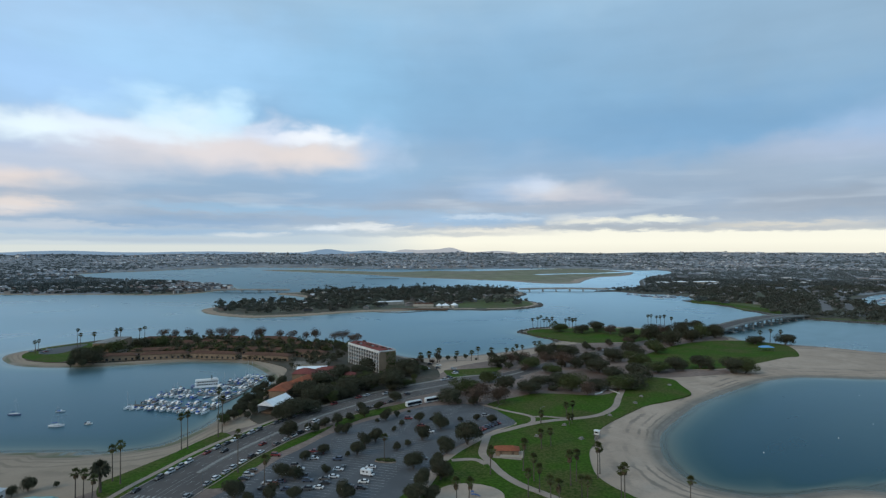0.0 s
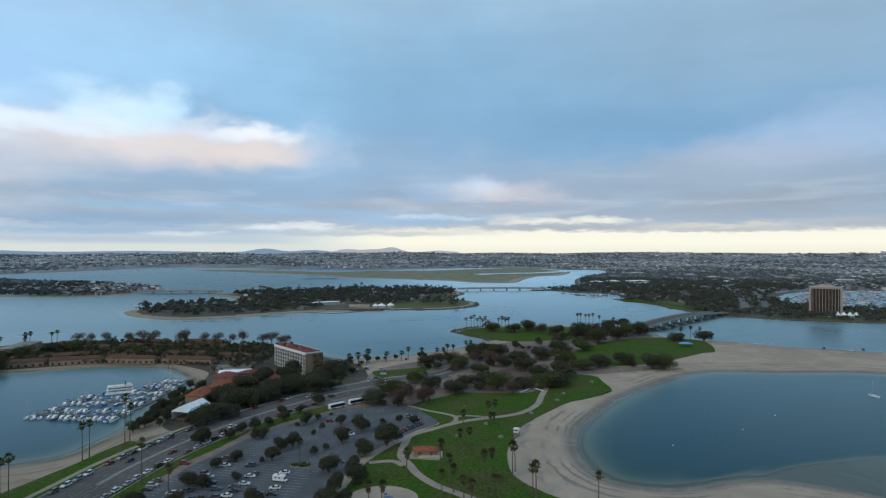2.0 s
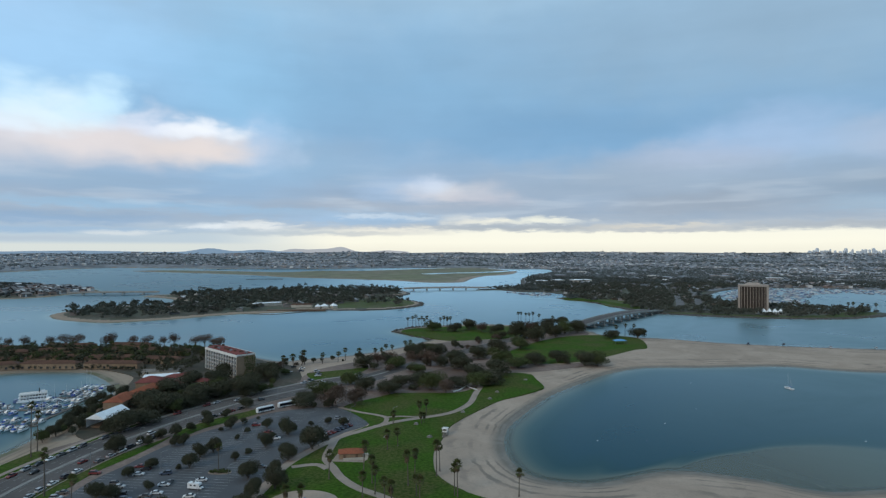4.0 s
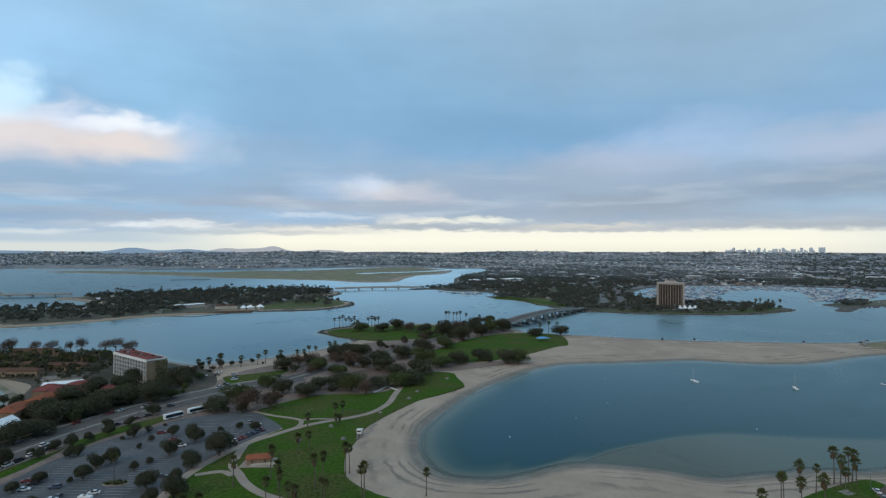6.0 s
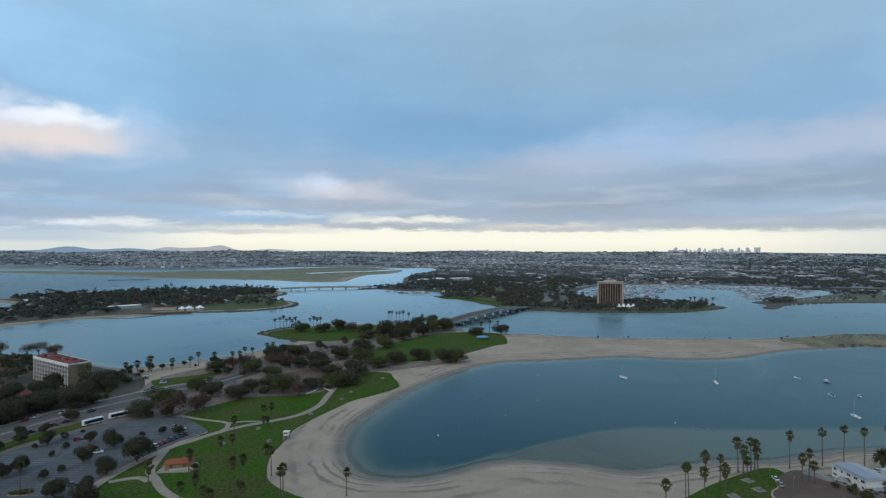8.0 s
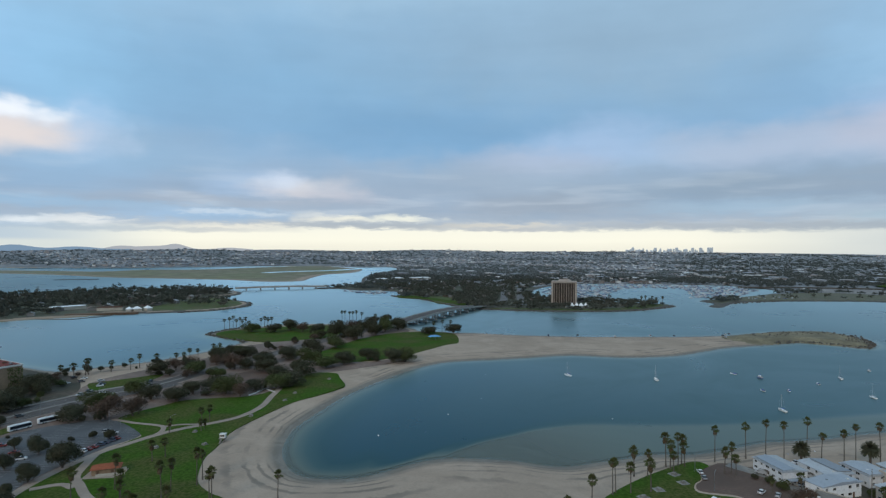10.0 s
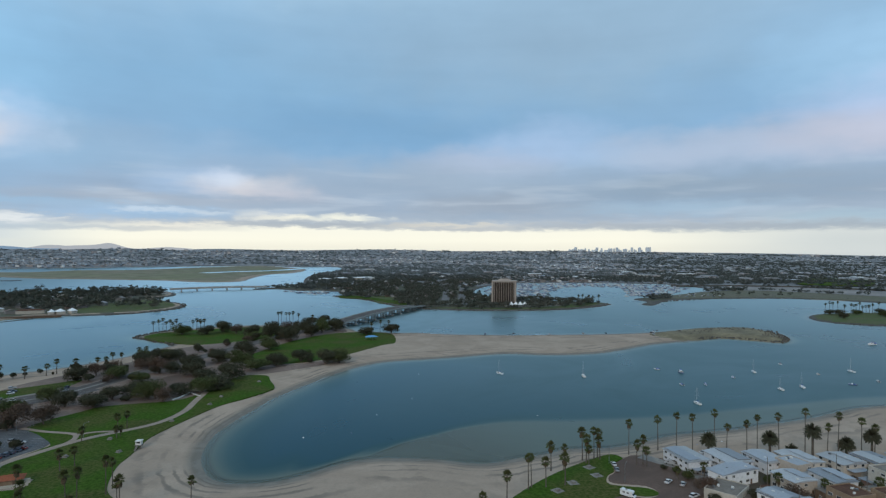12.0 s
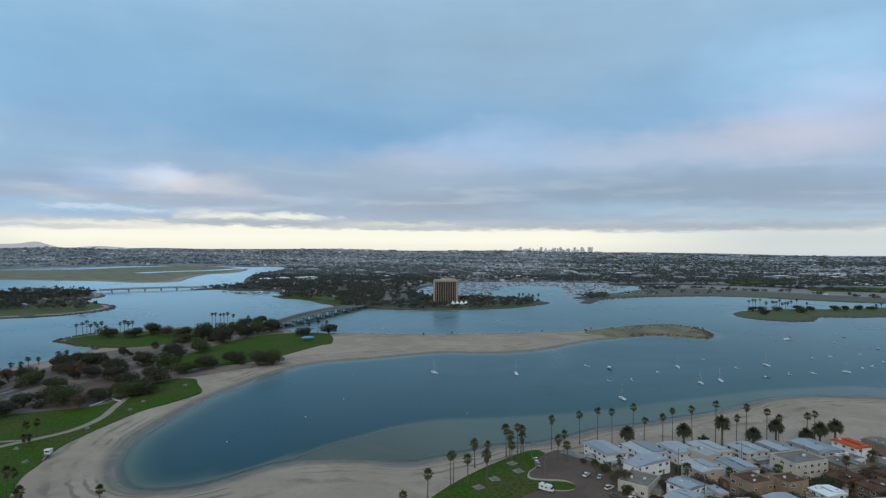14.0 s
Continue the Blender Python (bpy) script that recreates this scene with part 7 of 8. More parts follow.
def build_camper(x, y, turn):
    ob = thing("camper", "white camper van with an overcab box", "camper", "camper vans", m=standing(x, y, 1.68, turn, 0.86))
    body = part("body", side_body(Geo(), [(-3.4, 0.5), (-3.4, 2.9), (-3.2, 3.05), (2.2, 3.05), (2.6, 2.75), (2.5, 2.1), (1.9, 2.0), (1.9, 0.5)], 1.15, 0.97), BUS_PAINT, ob)
    part("cab", side_body(Geo(), [(1.9, 0.5), (1.9, 1.95), (2.4, 1.95), (3.0, 1.25), (3.6, 1.05), (3.6, 0.5)], 0.98, 0.92), BUS_PAINT, ob)
    part("windscreen", side_body(Geo(), [(2.3, 1.3), (2.42, 1.9), (2.5, 1.92), (3.02, 1.3)], 0.93, 0.95), GLASS, ob)
    for sx in (-1.6, 0.4):
        part("window", Geo().box(sx, 0, 1.7, 1.1, 2.31, 0.6), GLASS, body)
    part("roof_unit", Geo().box(-0.8, 0, 3.05, 0.9, 0.8, 0.3), OLD_CONCRETE, body)
    tyre = Geo().tube([(0, -0.13, 0), (0, 0.13, 0)], [0.4, 0.4], 10).mesh("wheel", TYRE)
    for sx in (-2.0, 2.7):
        for sy in (-0.95, 0.95):
            part("wheel", tyre, None, ob).location = (sx, sy, 0.4)


build_camper(-71, 234, -12)
build_camper(218.5, 183.5, -62)

# ---- boats ----
HULL = choice("hull_paint", [(0.82, 0.83, 0.83), (0.74, 0.75, 0.75), (0.78, 0.76, 0.72), (0.12, 0.16, 0.28), (0.66, 0.68, 0.70), (0.80, 0.81, 0.82), (0.76, 0.77, 0.78)], 0.4)
DECK = surface("boat_deck", (0.52, 0.51, 0.49), rough=0.5, var=0.15)
COVER = choice("boat_cover", [(0.03, 0.07, 0.30), (0.04, 0.05, 0.09), (0.02, 0.06, 0.22), (0.30, 0.29, 0.28), (0.03, 0.10, 0.36), (0.14, 0.10, 0.08)], 0.8)
ALLOY = surface("alloy_mast", (0.55, 0.56, 0.57), rough=0.4, metal=0.5, var=0.1)


def hull_geo(L, B, F, draft=0.35):
    """A boat's hull: pointed bow, flared sides, a transom, and a deck."""
    g = Geo()
    rings = []
    for t in (-0.5, -0.3, 0.0, 0.25, 0.40, 0.5):
        w = B / 2 * (1.0 if t < 0.05 else max(0.02, 1 - ((t - 0.05) / 0.45) ** 2.2))
        w *= 0.9 if t == -0.5 else 1.0
        sheer = F * (1 + 0.35 * max(0, t + 0.1) ** 1.5 * 2)
        rings.append([(L * t, -w, sheer), (L * t * 0.97, -w * 0.8, 0.05), (L * t * 0.93, 0, -draft), (L * t * 0.97, w * 0.8, 0.05), (L * t, w, sheer)])
    v = [p for r in rings for p in r]
    f = [(i * 5 + j, i * 5 + j + 1, i * 5 + 6 + j, i * 5 + 5 + j) for i in range(5) for j in range(4)]
    f.append((4, 3, 2, 1, 0))
    g.add(v, f)
    deck = Geo()
    edge = [(r[0][0], r[0][1] * 0.97, r[0][2] - 0.06) for r in rings] + [(r[4][0], r[4][1] * 0.97, r[4][2] - 0.06) for r in rings[::-1]]
    deck.add(edge, [tuple(range(len(edge)))])
    return g, deck


def make_boat(kind):
    L, B, F = {"cruiser": (10.5, 3.4, 1.25), "yacht": (9.0, 2.8, 0.95), "small": (6.2, 2.2, 0.7)}[kind]
    ob = thing("boat", {"cruiser": "white cabin cruiser with a flying bridge", "yacht": "white sailing yacht with its sails furled", "small": "small white open motor boat"}[kind], "boat")
    h, d = hull_geo(L, B, F)
    hull = part("hull", h, HULL, ob)
    part("deck", d, DECK, hull)
    if kind == "cruiser":
        cab = part("cabin", Geo().box(0.2, 0, F - 0.1, 4.6, B * 0.74, 1.5, 0, 0.86), HULL, ob)
        part("window", Geo().box(0.25, 0, F + 0.55, 4.4, B * 0.76, 0.55, 0, 0.9), GLASS, cab)
        part("aft_cover", Geo().box(-3.5, 0, F - 0.02, 2.6, B * 0.78, 1.1, 0, 0.85), COVER, ob)
        part("flybridge", Geo().box(-0.5, 0, F + 1.4, 2.6, B * 0.6, 0.7, 0, 0.92), HULL, ob)
        part("canopy", Geo().box(-0.8, 0, F + 2.9, 2.6, B * 0.62, 0.1), COVER, ob)
        for a in (-1.8, 0.2):
            for b in (-0.8, 0.8):
                part("post", Geo().tube([(a, b, F + 1.4), (a, b, F + 2.95)], [0.04, 0.04], 5), ALLOY, ob)
    elif kind == "yacht":
        cab = part("cabin", Geo().box(0.6, 0, F - 0.08, 3.6, B * 0.55, 0.55, 0, 0.82), HULL, ob)
        part("window", Geo().box(0.6, 0, F + 0.1, 3.3, B * 0.57, 0.2, 0, 0.9), GLASS, cab)
        mast = part("mast", Geo().tube([(0.8, 0, F), (0.8, 0, 12.5)], [0.09, 0.06], 6), ALLOY, ob)
        part("spreader", Geo().box(0.8, 0, 7.2, 0.06, 1.6, 0.06), ALLOY, mast)
        boom = part("boom", Geo().tube([(0.8, 0, F + 1.1), (-3.2, 0, F + 1.15)], [0.07, 0.07], 6), ALLOY, ob)
        part("furled_sail", Geo().tube([(0.6, 0, F + 1.35), (-1.2, 0, F + 1.4), (-3.0, 0, F + 1.32)], [0.2, 0.22, 0.1], 7), COVER, boom, "sail under its cover")
        part("stay", Geo().tube([(0.8, 0, 12.3), (L * 0.48, 0, F + 0.2)], [0.025, 0.025], 4).tube([(0.8, 0, 12.3), (-L * 0.48, 0, F)], [0.025, 0.025], 4), ALLOY, mast)
    else:
        part("cockpit", Geo().box(-1.0, 0, F - 0.06, L * 0.42, B * 0.7, 0.05), WALL_BROWN, ob)
        part("console", Geo().box(0.2, 0, F - 0.05, 1.0, B * 0.5, 0.9, 0, 0.8), HULL, ob)
        part("cover", Geo().box(-1.2, 0, F - 0.03, 2.4, B * 0.8, 0.35, 0, 0.8), COVER, ob)
        part("outboard", Geo().box(-L * 0.52, 0, 0.2, 0.5, 0.4, 1.0, 0, 0.8), TYRE, ob)
    return ob


BOATS = {k: make_boat(k) for k in ("cruiser", "yacht", "small")}
boat_rng = random.Random(33)


def moor(kind, x, y, turn, group, s=1.0):
    ob = BOATS[kind]
    m = standing(x, y, 0.0, turn, s * (0.98 if "moorings" in group else 1.0))
    if kind in first_used:
        ob = copy_thing(ob, m)
    else:
        first_used.add(kind)
        ob.matrix_basis = m
    tagged(ob, group=group)


MOORINGS = [(266, 413), (324, 385), (396, 390), (406, 374), (432, 347), (464, 358), (512, 376), (506, 336), (541, 335), (609, 341), (634, 340), (548, 298), (526, 303), (578, 291), (605, 295),
            (620, 296), (650, 305), (672, 338), (721, 393), (788, 433), (767, 413), (722, 351), (377, 339), (394, 334), (350, 293), (434, 306), (455, 307), (497, 301), (-306, 290), (-263, 275), (-249, 282), (-285, 301)]
for i, (x, y) in enumerate(MOORINGS):
    kind = "yacht" if i in (0, 1, 5, 8, 13, 24, 25, 26, 28, 29) else boat_rng.choice(("small", "small", "small", "cruiser"))
    moor(kind, x, y, boat_rng.choice((58, 66, 72, 84, 110)) + boat_rng.uniform(-6, 6) if x > 0 else boat_rng.uniform(10, 30), "boats at their moorings", 1.1 if i in (1, 29) else (boat_rng.uniform(0.55, 0.7) if kind == "cruiser" else boat_rng.uniform(0.8, 1.05)))
moor("cruiser", 695, 428, 165, "boats at their moorings", 1.35)

# marina of the peninsula: floating docks with boats on both sides
DOCKS = [((-252, 322), (-196, 322)), ((-252, 352), (-200, 354)), ((-228, 384), (-202, 380)), ((-226, 404), (-207, 399))]
spine = thing("dock", "grey timber floating dock among the boats", "dock", "marina docks")
part("walkway", ribbon_geo([(-200, 316), (-200, 352), (-206, 384), (-214, 408), (-206, 428)], 1.2, -1.2, 0.5, None, 0.5), WOOD, spine)
for a, b in DOCKS:
    ob = thing("dock", "grey timber floating dock among the boats", "dock", "marina docks")
    part("walkway", ribbon_geo([a, ((a[0] + b[0]) / 2, (a[1] + b[1]) / 2), b], 1.1, -1.1, 0.5, None, 0.5), WOOD, ob)
    n = int(math.dist(a, b) / 4.0)
    for k in range(n):
        t = (k + 0.5) / n
        x, y = a[0] + (b[0] - a[0]) * t, a[1] + (b[1] - a[1]) * t
        part("mooring_post", Geo().tube([(x - 2.2, y + 1.5, -3), (x - 2.2, y + 1.5, 2.6)], [0.16, 0.14], 6), WOOD, ob)
        for sgn in (1, -1):
            if boat_rng.random() < 0.93:
                s = boat_rng.uniform(0.95, 1.25)
                moor(boat_rng.choice(("cruiser", "cruiser", "cruiser", "cruiser", "yacht", "small")), x + boat_rng.uniform(-0.4, 0.4), y + sgn * (1.8 + 5.0 * s), 90 * boat_rng.choice((1, 1, -1)) * sgn + boat_rng.uniform(-6, 6), "boats in the marina", s)


def build_ferry():
    ob = thing("excursion_boat", "white three-deck paddle excursion boat at its dock", "boat", m=standing(-236, 377, 0, 33, 0.67))
    L, B = 27.0, 8.5
    part("hull", Geo().prism([(-L / 2, -B / 2), (L * 0.38, -B / 2), (L / 2, -B * 0.2), (L / 2, B * 0.2), (L * 0.38, B / 2), (-L / 2, B / 2)], -0.6, 1.3, -0.03), HULL, ob)
    for k, (l, b, z) in enumerate(((24, 7.6, 1.3), (23, 7.4, 4.1))):
        deck = part("deckhouse", Geo().box(-0.8, 0, z, l - 2, b - 1.2, 2.5), HULL, ob)
        part("deck", Geo().box(-0.8, 0, z + 2.5, l, b, 0.25), HULL, ob)
        for i in range(9):
            for sgn in (-1, 1):
                part("window", Geo().box(-l / 2 + 2.2 + i * 2.3, sgn * (b / 2 - 0.58), z + 0.9, 1.5, 0.1, 1.1), GLASS, deck)
        for i in range(10):
            for sgn in (-1, 1):
                part("post", Geo().tube([(-0.8 - l / 2 + 0.4 + i * (l - 0.8) / 9, sgn * (b / 2 - 0.1), z), (-0.8 - l / 2 + 0.4 + i * (l - 0.8) / 9, sgn * (b / 2 - 0.1), z + 2.5)], [0.07, 0.07], 5), HULL, deck)
    part("railing", Geo().box(-0.8, -3.6, 6.9, 22, 0.06, 1.0).box(-0.8, 3.6, 6.9, 22, 0.06, 1.0).box(10.1, 0, 6.9, 0.06, 7.1, 1.0), HULL, ob)
    part("wheelhouse", Geo().box(7, 0, 6.85, 3.2, 3.2, 2.4, 0, 0.95), HULL, ob)
    for sgn in (-1, 1):
        part("funnel", Geo().tube([(4, sgn * 1.6, 6.8), (4, sgn * 1.6, 11.0), (4, sgn * 1.6, 11.4)], [0.35, 0.35, 0.5], 9), TYRE, ob, "black funnel")
    part("paddle_box", Geo().tube([(-L / 2 - 1.2, -3, 1.2), (-L / 2 - 1.2, 3, 1.2)], [1.9, 1.9], 14), HULL, ob, "white stern wheel box")


build_ferry()

# ---- islands, town and distance ----
TOWN_PAINT = choice("town_paint", [(0.25, 0.25, 0.255), (0.20, 0.14, 0.12), (0.20, 0.19, 0.18), (0.52, 0.51, 0.50), (0.12, 0.105, 0.10), (0.12, 0.11, 0.105), (0.085, 0.085, 0.09), (0.19, 0.17, 0.155)], 0.85, True)
FAR_BOATS = choice("far_boats", [(0.56, 0.57, 0.58), (0.36, 0.38, 0.42), (0.09, 0.14, 0.26), (0.50, 0.50, 0.49), (0.26, 0.28, 0.32), (0.14, 0.15, 0.18)], 0.5, True)


# paler, bluer house colours that carry the haze of distance
HILL_HAZE_PAINT = choice("hazed_hill_paint", [(0.34, 0.37, 0.41), (0.30, 0.27, 0.26), (0.24, 0.265, 0.30), (0.64, 0.64, 0.63), (0.20, 0.215, 0.235), (0.30, 0.32, 0.35), (0.38, 0.36, 0.35)], 0.85, True)


def grove_mesh(name, places, seed, width=(8, 13), height=(7, 12), count=46, leaf=None):
    """Many trees of a distant wood in one mesh."""
    rs = np.random.RandomState(seed)
    n = len(places)
    p = np.array(places, float)
    w, h = rs.uniform(*width, n), rs.uniform(*height, n)
    lob = rs.normal(0, 1, (n, 5, 3)) * np.array([0.24, 0.24, 0.15])
    pick = rs.randint(0, 5, (n, count))
    u = rs.normal(0, 1, (n, count, 3))
    u[..., 2] = np.abs(u[..., 2]) - 0.4
    u /= np.linalg.norm(u, axis=2)[..., None]
    c = np.take_along_axis(lob, pick[..., None].repeat(3, 2), 1) + u * rs.uniform(0.12, 0.30, (n, count, 1))
    pos = np.stack([p[:, None, 0] + c[..., 0] * w[:, None], p[:, None, 1] + c[..., 1] * w[:, None], p[:, None, 2] + (0.58 + c[..., 2]) * h[:, None]], 2)
    size = (w[:, None] * rs.uniform(0.10, 0.20, (n, count))) * (46 / max(count, 46)) ** 0.45
    v, f = tufts(pos.reshape(-1, 3), u.reshape(-1, 3), size.ravel(), rs)
    return array_mesh(name, v, f, [leaf or LEAF_WOOD])


def wood(name, places, seed, label, **k):
    return tagged(new(name, grove_mesh(name, places, seed, **k)), label, "trees", kind="stuff")


def town_mesh(name, places, seed, size=(8, 16), height=(3.5, 7.5), paint=None, pitch=0.4):
    """Many small houses with low roofs in one mesh."""
    rs = np.random.RandomState(seed)
    n = len(places)
    p = np.array(places, float)
    a, b, h, t = rs.uniform(*size, n) / 2, rs.uniform(*size, n) / 2, rs.uniform(*height, n), rs.uniform(-0.5, 0.5, n)
    c, s = np.cos(t), np.sin(t)
    verts, faces = [], []

    def corner(k, l, z):
        return np.stack([p[:, 0] + k * a * c - l * b * s, p[:, 1] + k * a * s + l * b * c, p[:, 2] + z], 1)

    wall = [corner(k, l, z) for z in (-3 + 0 * h, h) for k, l in ((-1, -1), (1, -1), (1, 1), (-1, 1))]
    roof = [corner(k * 1.08, l * 1.08, h + 0.05) for k, l in ((-1, -1), (1, -1), (1, 1), (-1, 1))] + [corner(0, -1.08, h + a * pitch), corner(0, 1.08, h + a * pitch)]
    v = np.stack(wall + roof, 1).reshape(-1, 3)
    base = np.arange(n)[:, None] * 14
    quads = [(0, 1, 5, 4), (1, 2, 6, 5), (2, 3, 7, 6), (3, 0, 4, 7), (8, 12, 13, 11), (12, 9, 10, 13)]
    f = np.concatenate([base + np.array(q)[None, :] for q in quads])
    return array_mesh(name, v, f, [paint or TOWN_PAINT])


# gardens of the resort on the peninsula
GARDEN_A = [(-390, 462), (-370, 470), (-300, 488), (-225, 480), (-205, 500), (-160, 520), (-190, 548), (-260, 562), (-345, 566), (-400, 550), (-395, 500)]
spots = [(x, y, LAND_TOP) for x, y in scatter(GARDEN_A, 7.2, 9, 0.88)]
wood("garden_trees", spots[::2], 61, "green trees between the resort bungalows", width=(5, 10), height=(4.5, 9.5), count=140, leaf=LEAF_GREEN)
wood("garden_trees", spots[1::2], 62, "dark trees between the resort bungalows", width=(5, 10), height=(4.5, 10), count=140, leaf=LEAF_DARK)
GARDEN_B = [(-200, 440), (-180, 440), (-170, 455), (-175, 500), (-205, 478)]
wood("garden_trees", [(x, y, LAND_TOP) for x, y in scatter(GARDEN_B, 9, 10, 0.85)], 63, "dark trees beside the hotel", width=(5, 10), height=(5, 10), count=140, leaf=LEAF_DARK)
walk_side = [(-398 + 190 * t + random.Random(k).uniform(-3, 3), 430 + 40 * math.sin(min(1, t * 1.6) * 1.57) - 22 * max(0, t - 0.7), LAND_TOP) for k, t in ((k, k / 45) for k in range(46))]
wood("shrubs", walk_side, 64, "low shrubs along the walk before the bungalows", width=(2.5, 5), height=(2, 4.5), count=90, leaf=LEAF_DARK)

# the wooded island with its resort
isle_inner = [(-545, 872), (-548, 930), (-515, 985), (-455, 1020), (-455, 1095), (-512, 1172), (-565, 1212), (-520, 1255), (-460, 1300), (-365, 1355), (-240, 1395), (-130, 1395), (-85, 1355), (-70, 1300), (-78, 1250), (-120, 1200), (-140, 1140), (-120, 1080), (-150, 1020), (-215, 1000), (-250, 960), (-300, 900), (-350, 845), (-400, 812), (-480, 818)]
gone = [(-310, 955), (-150, 935), (-135, 985), (-195, 1005), (-250, 1035), (-305, 1020)]
spots = [(x, y, LAND_TOP) for x, y in scatter(isle_inner, 15.5, 71, 0.9) if not inside(gone, np.array([x]), np.array([y]))[0]]
wood("island_trees", spots, 72, "dense dark trees of a wooded island", width=(8, 17), height=(5, 15), count=150)
wood("island_trees", [(x, y, LAND_TOP) for x, y in ((-300, 1190), (-291, 1196), (-284, 1187), (-262, 1210), (-390, 1180), (-215, 1240), (-120, 1230), (-480, 1225))], 77, "tallest trees of the wooded island", width=(13, 18), height=(19, 25), count=170)
for x, y in ((-240, 1270), (-231, 1262), (-222, 1268), (-212, 1262), (-90, 1290), (-82, 1296), (-330, 1240), (-336, 1246)):
    plant_palm(True, x, y, 15, "palms of the wooded island")
east_green = [(-118, 1010), (-60, 985), (-35, 1030), (-35, 1090), (-70, 1150), (-120, 1130)]
slab("lawn", [(-150, 962), (-75, 970), (-40, 1005), (-30, 1050), (-50, 1110), (-85, 1170), (-130, 1120), (-160, 1040)], 1.66, DRY_GRASS, "green lawn at the end of the island", "lawn")
wood("island_trees", [(x, y, LAND_TOP) for x, y in scatter(east_green, 17, 73, 0.55)], 74, "dark trees on the island's lawn", width=(9, 15), height=(8, 12), count=60)
long_roofed("island_resort", -277, 999, 46, 13, 5.0, 36, CANVAS, WALL_CREAM, "long low white-roofed resort hall on the island shore", "resort", openings=False, rise=1.0)
long_roofed("island_resort", -212, 974, 34, 11, 4.5, 8, ROOF_BROWN, WALL_CREAM, "low brown-roofed resort wing by the wharf", "resort", openings=False, rise=1.6)
for k, (dx, size) in enumerate(((0, 7.5), (10.5, 11.0), (25, 8.0))):
    long_roofed("island_resort", -182 + dx, 957 + dx * 0.2, size, 11, 3.2 + 0.3 * k, 10 + 14 * k, CANVAS, WALL_CREAM, "white peaked resort pavilion by the wharf", "resort", openings=False, rise=3.6)
tagged(part("floating_dock", ribbon_geo([(-296, 891), (-258, 880), (-228, 876), (-206, 898), (-192, 914)], 1.6, -1.6, 0.6, None, 0.6), WOOD), "long dark floating dock off the island", "dock")
wharf = thing("wharf", "dark timber wharf along the island resort", "wharf", m=pose(-208, 926, 0, 0, 0, 8))
part("deck", Geo().box(0, 0, 2.2, 92, 12, 0.5), WALL_BROWN, wharf)
part("wall", Geo().box(0, -5.2, -1.5, 91, 0.4, 3.7), WALL_BROWN, wharf)
for k in range(16):
    part("pile", Geo().tube([(-44 + k * 5.8, -5.4, -3.5), (-44 + k * 5.8, -5.4, 2.4)], [0.3, 0.3], 6), WOOD, wharf)
spots = [(x, y, LAND_TOP) for x, y in scatter(isle_inner, 34, 75, 0.5)]
tagged(new("island_cottages", town_mesh("island_cottages", spots, 76, (8, 14), (3, 5))), "small pale resort cottages among island trees", "cottages", kind="stuff")

# the wooded land by the waterfront tower, and the marina beside it
tower_land = [(330, 905), (395, 872), (460, 848), (570, 835), (630, 855), (665, 885), (640, 930), (590, 965), (530, 990), (505, 1080), (540, 1230), (650, 1400), (770, 1500), (740, 1570), (560, 1620), (300, 1520), (235, 1420), (265, 1300), (300, 1210), (275, 1140), (330, 960)]
tower_roads = [curve_through([(398, 952), (413, 982), (479, 1161), (563, 1424), (607, 1595)], False, 6), curve_through([(430, 950), (462, 1023), (537, 1223), (625, 1447)], False, 6)]
clear_of = lambda x, y: all(min(math.dist((x, y), q) for q in ln) > 14 for ln in tower_roads) and math.dist((x, y), (512, 912)) > 32 and math.dist((x, y), (502, 876)) > 24 and math.dist((x, y), (590, 900)) > 20 and not (430 < x < 462 and 935 < y < 975) and not (300 < x < 350 and 1000 < y < 1120)
spots = [(x, y, LAND_TOP) for x, y in scatter(tower_land, 12.5, 81, 0.85) if clear_of(x, y) and (y < 1130 or noise.noise((x / 62, y / 62, 2.0)) > -0.12)]
wood("park_trees", spots, 82, "dark trees round the waterfront tower", width=(7, 16), height=(5, 13), count=140)
for ln in tower_roads:
    tagged(part("road", ribbon_geo(ln, 7, -7, 1.72), PALE_ASPHALT), "pale grey road among dark trees", "road", kind="structure")
slab("parking_lot", [(412, 930), (455, 915), (478, 975), (436, 990)], 1.70, ASPHALT, "grey parking lot among trees by the tower", "parking lot", 1, False)
slab("lawn", [(300, 1010), (335, 990), (355, 1040), (350, 1110), (310, 1130)], 1.69, DRY_GRASS, "thin lawn among trees near the bridge", "lawn")
slab("lawn", [(252, 1130), (285, 1095), (305, 1035), (318, 980), (332, 940), (350, 935), (345, 1000), (320, 1080), (290, 1150), (262, 1170)], 1.70, GRASS, "green waterside lawn by the bridge", "lawn")
slab("lawn", [(360, 893), (420, 860), (470, 842), (540, 831), (600, 842), (655, 872), (672, 900), (640, 905), (560, 858), (470, 862), (400, 890)], 1.70, DRY_GRASS, "thin green verge along the channel", "lawn")
spots = [(x, y, LAND_TOP) for x, y in scatter(tower_land, 34, 83, 0.45) if clear_of(x, y) and y > 960]
tagged(new("waterfront_buildings", town_mesh("waterfront_buildings", spots, 84, (9, 16), (3, 5))), "low pale waterfront buildings among trees", "buildings", kind="stuff")
for bx, by, sx in ((408, 1700, 60), (340, 1690, 34), (290, 1655, 30)):
    long_roofed("boat_shed", bx, by, sx, 22, 8, 12, CANVAS, WALL_CREAM, "long white boat shed by the far marina", "shed", openings=False, rise=2)


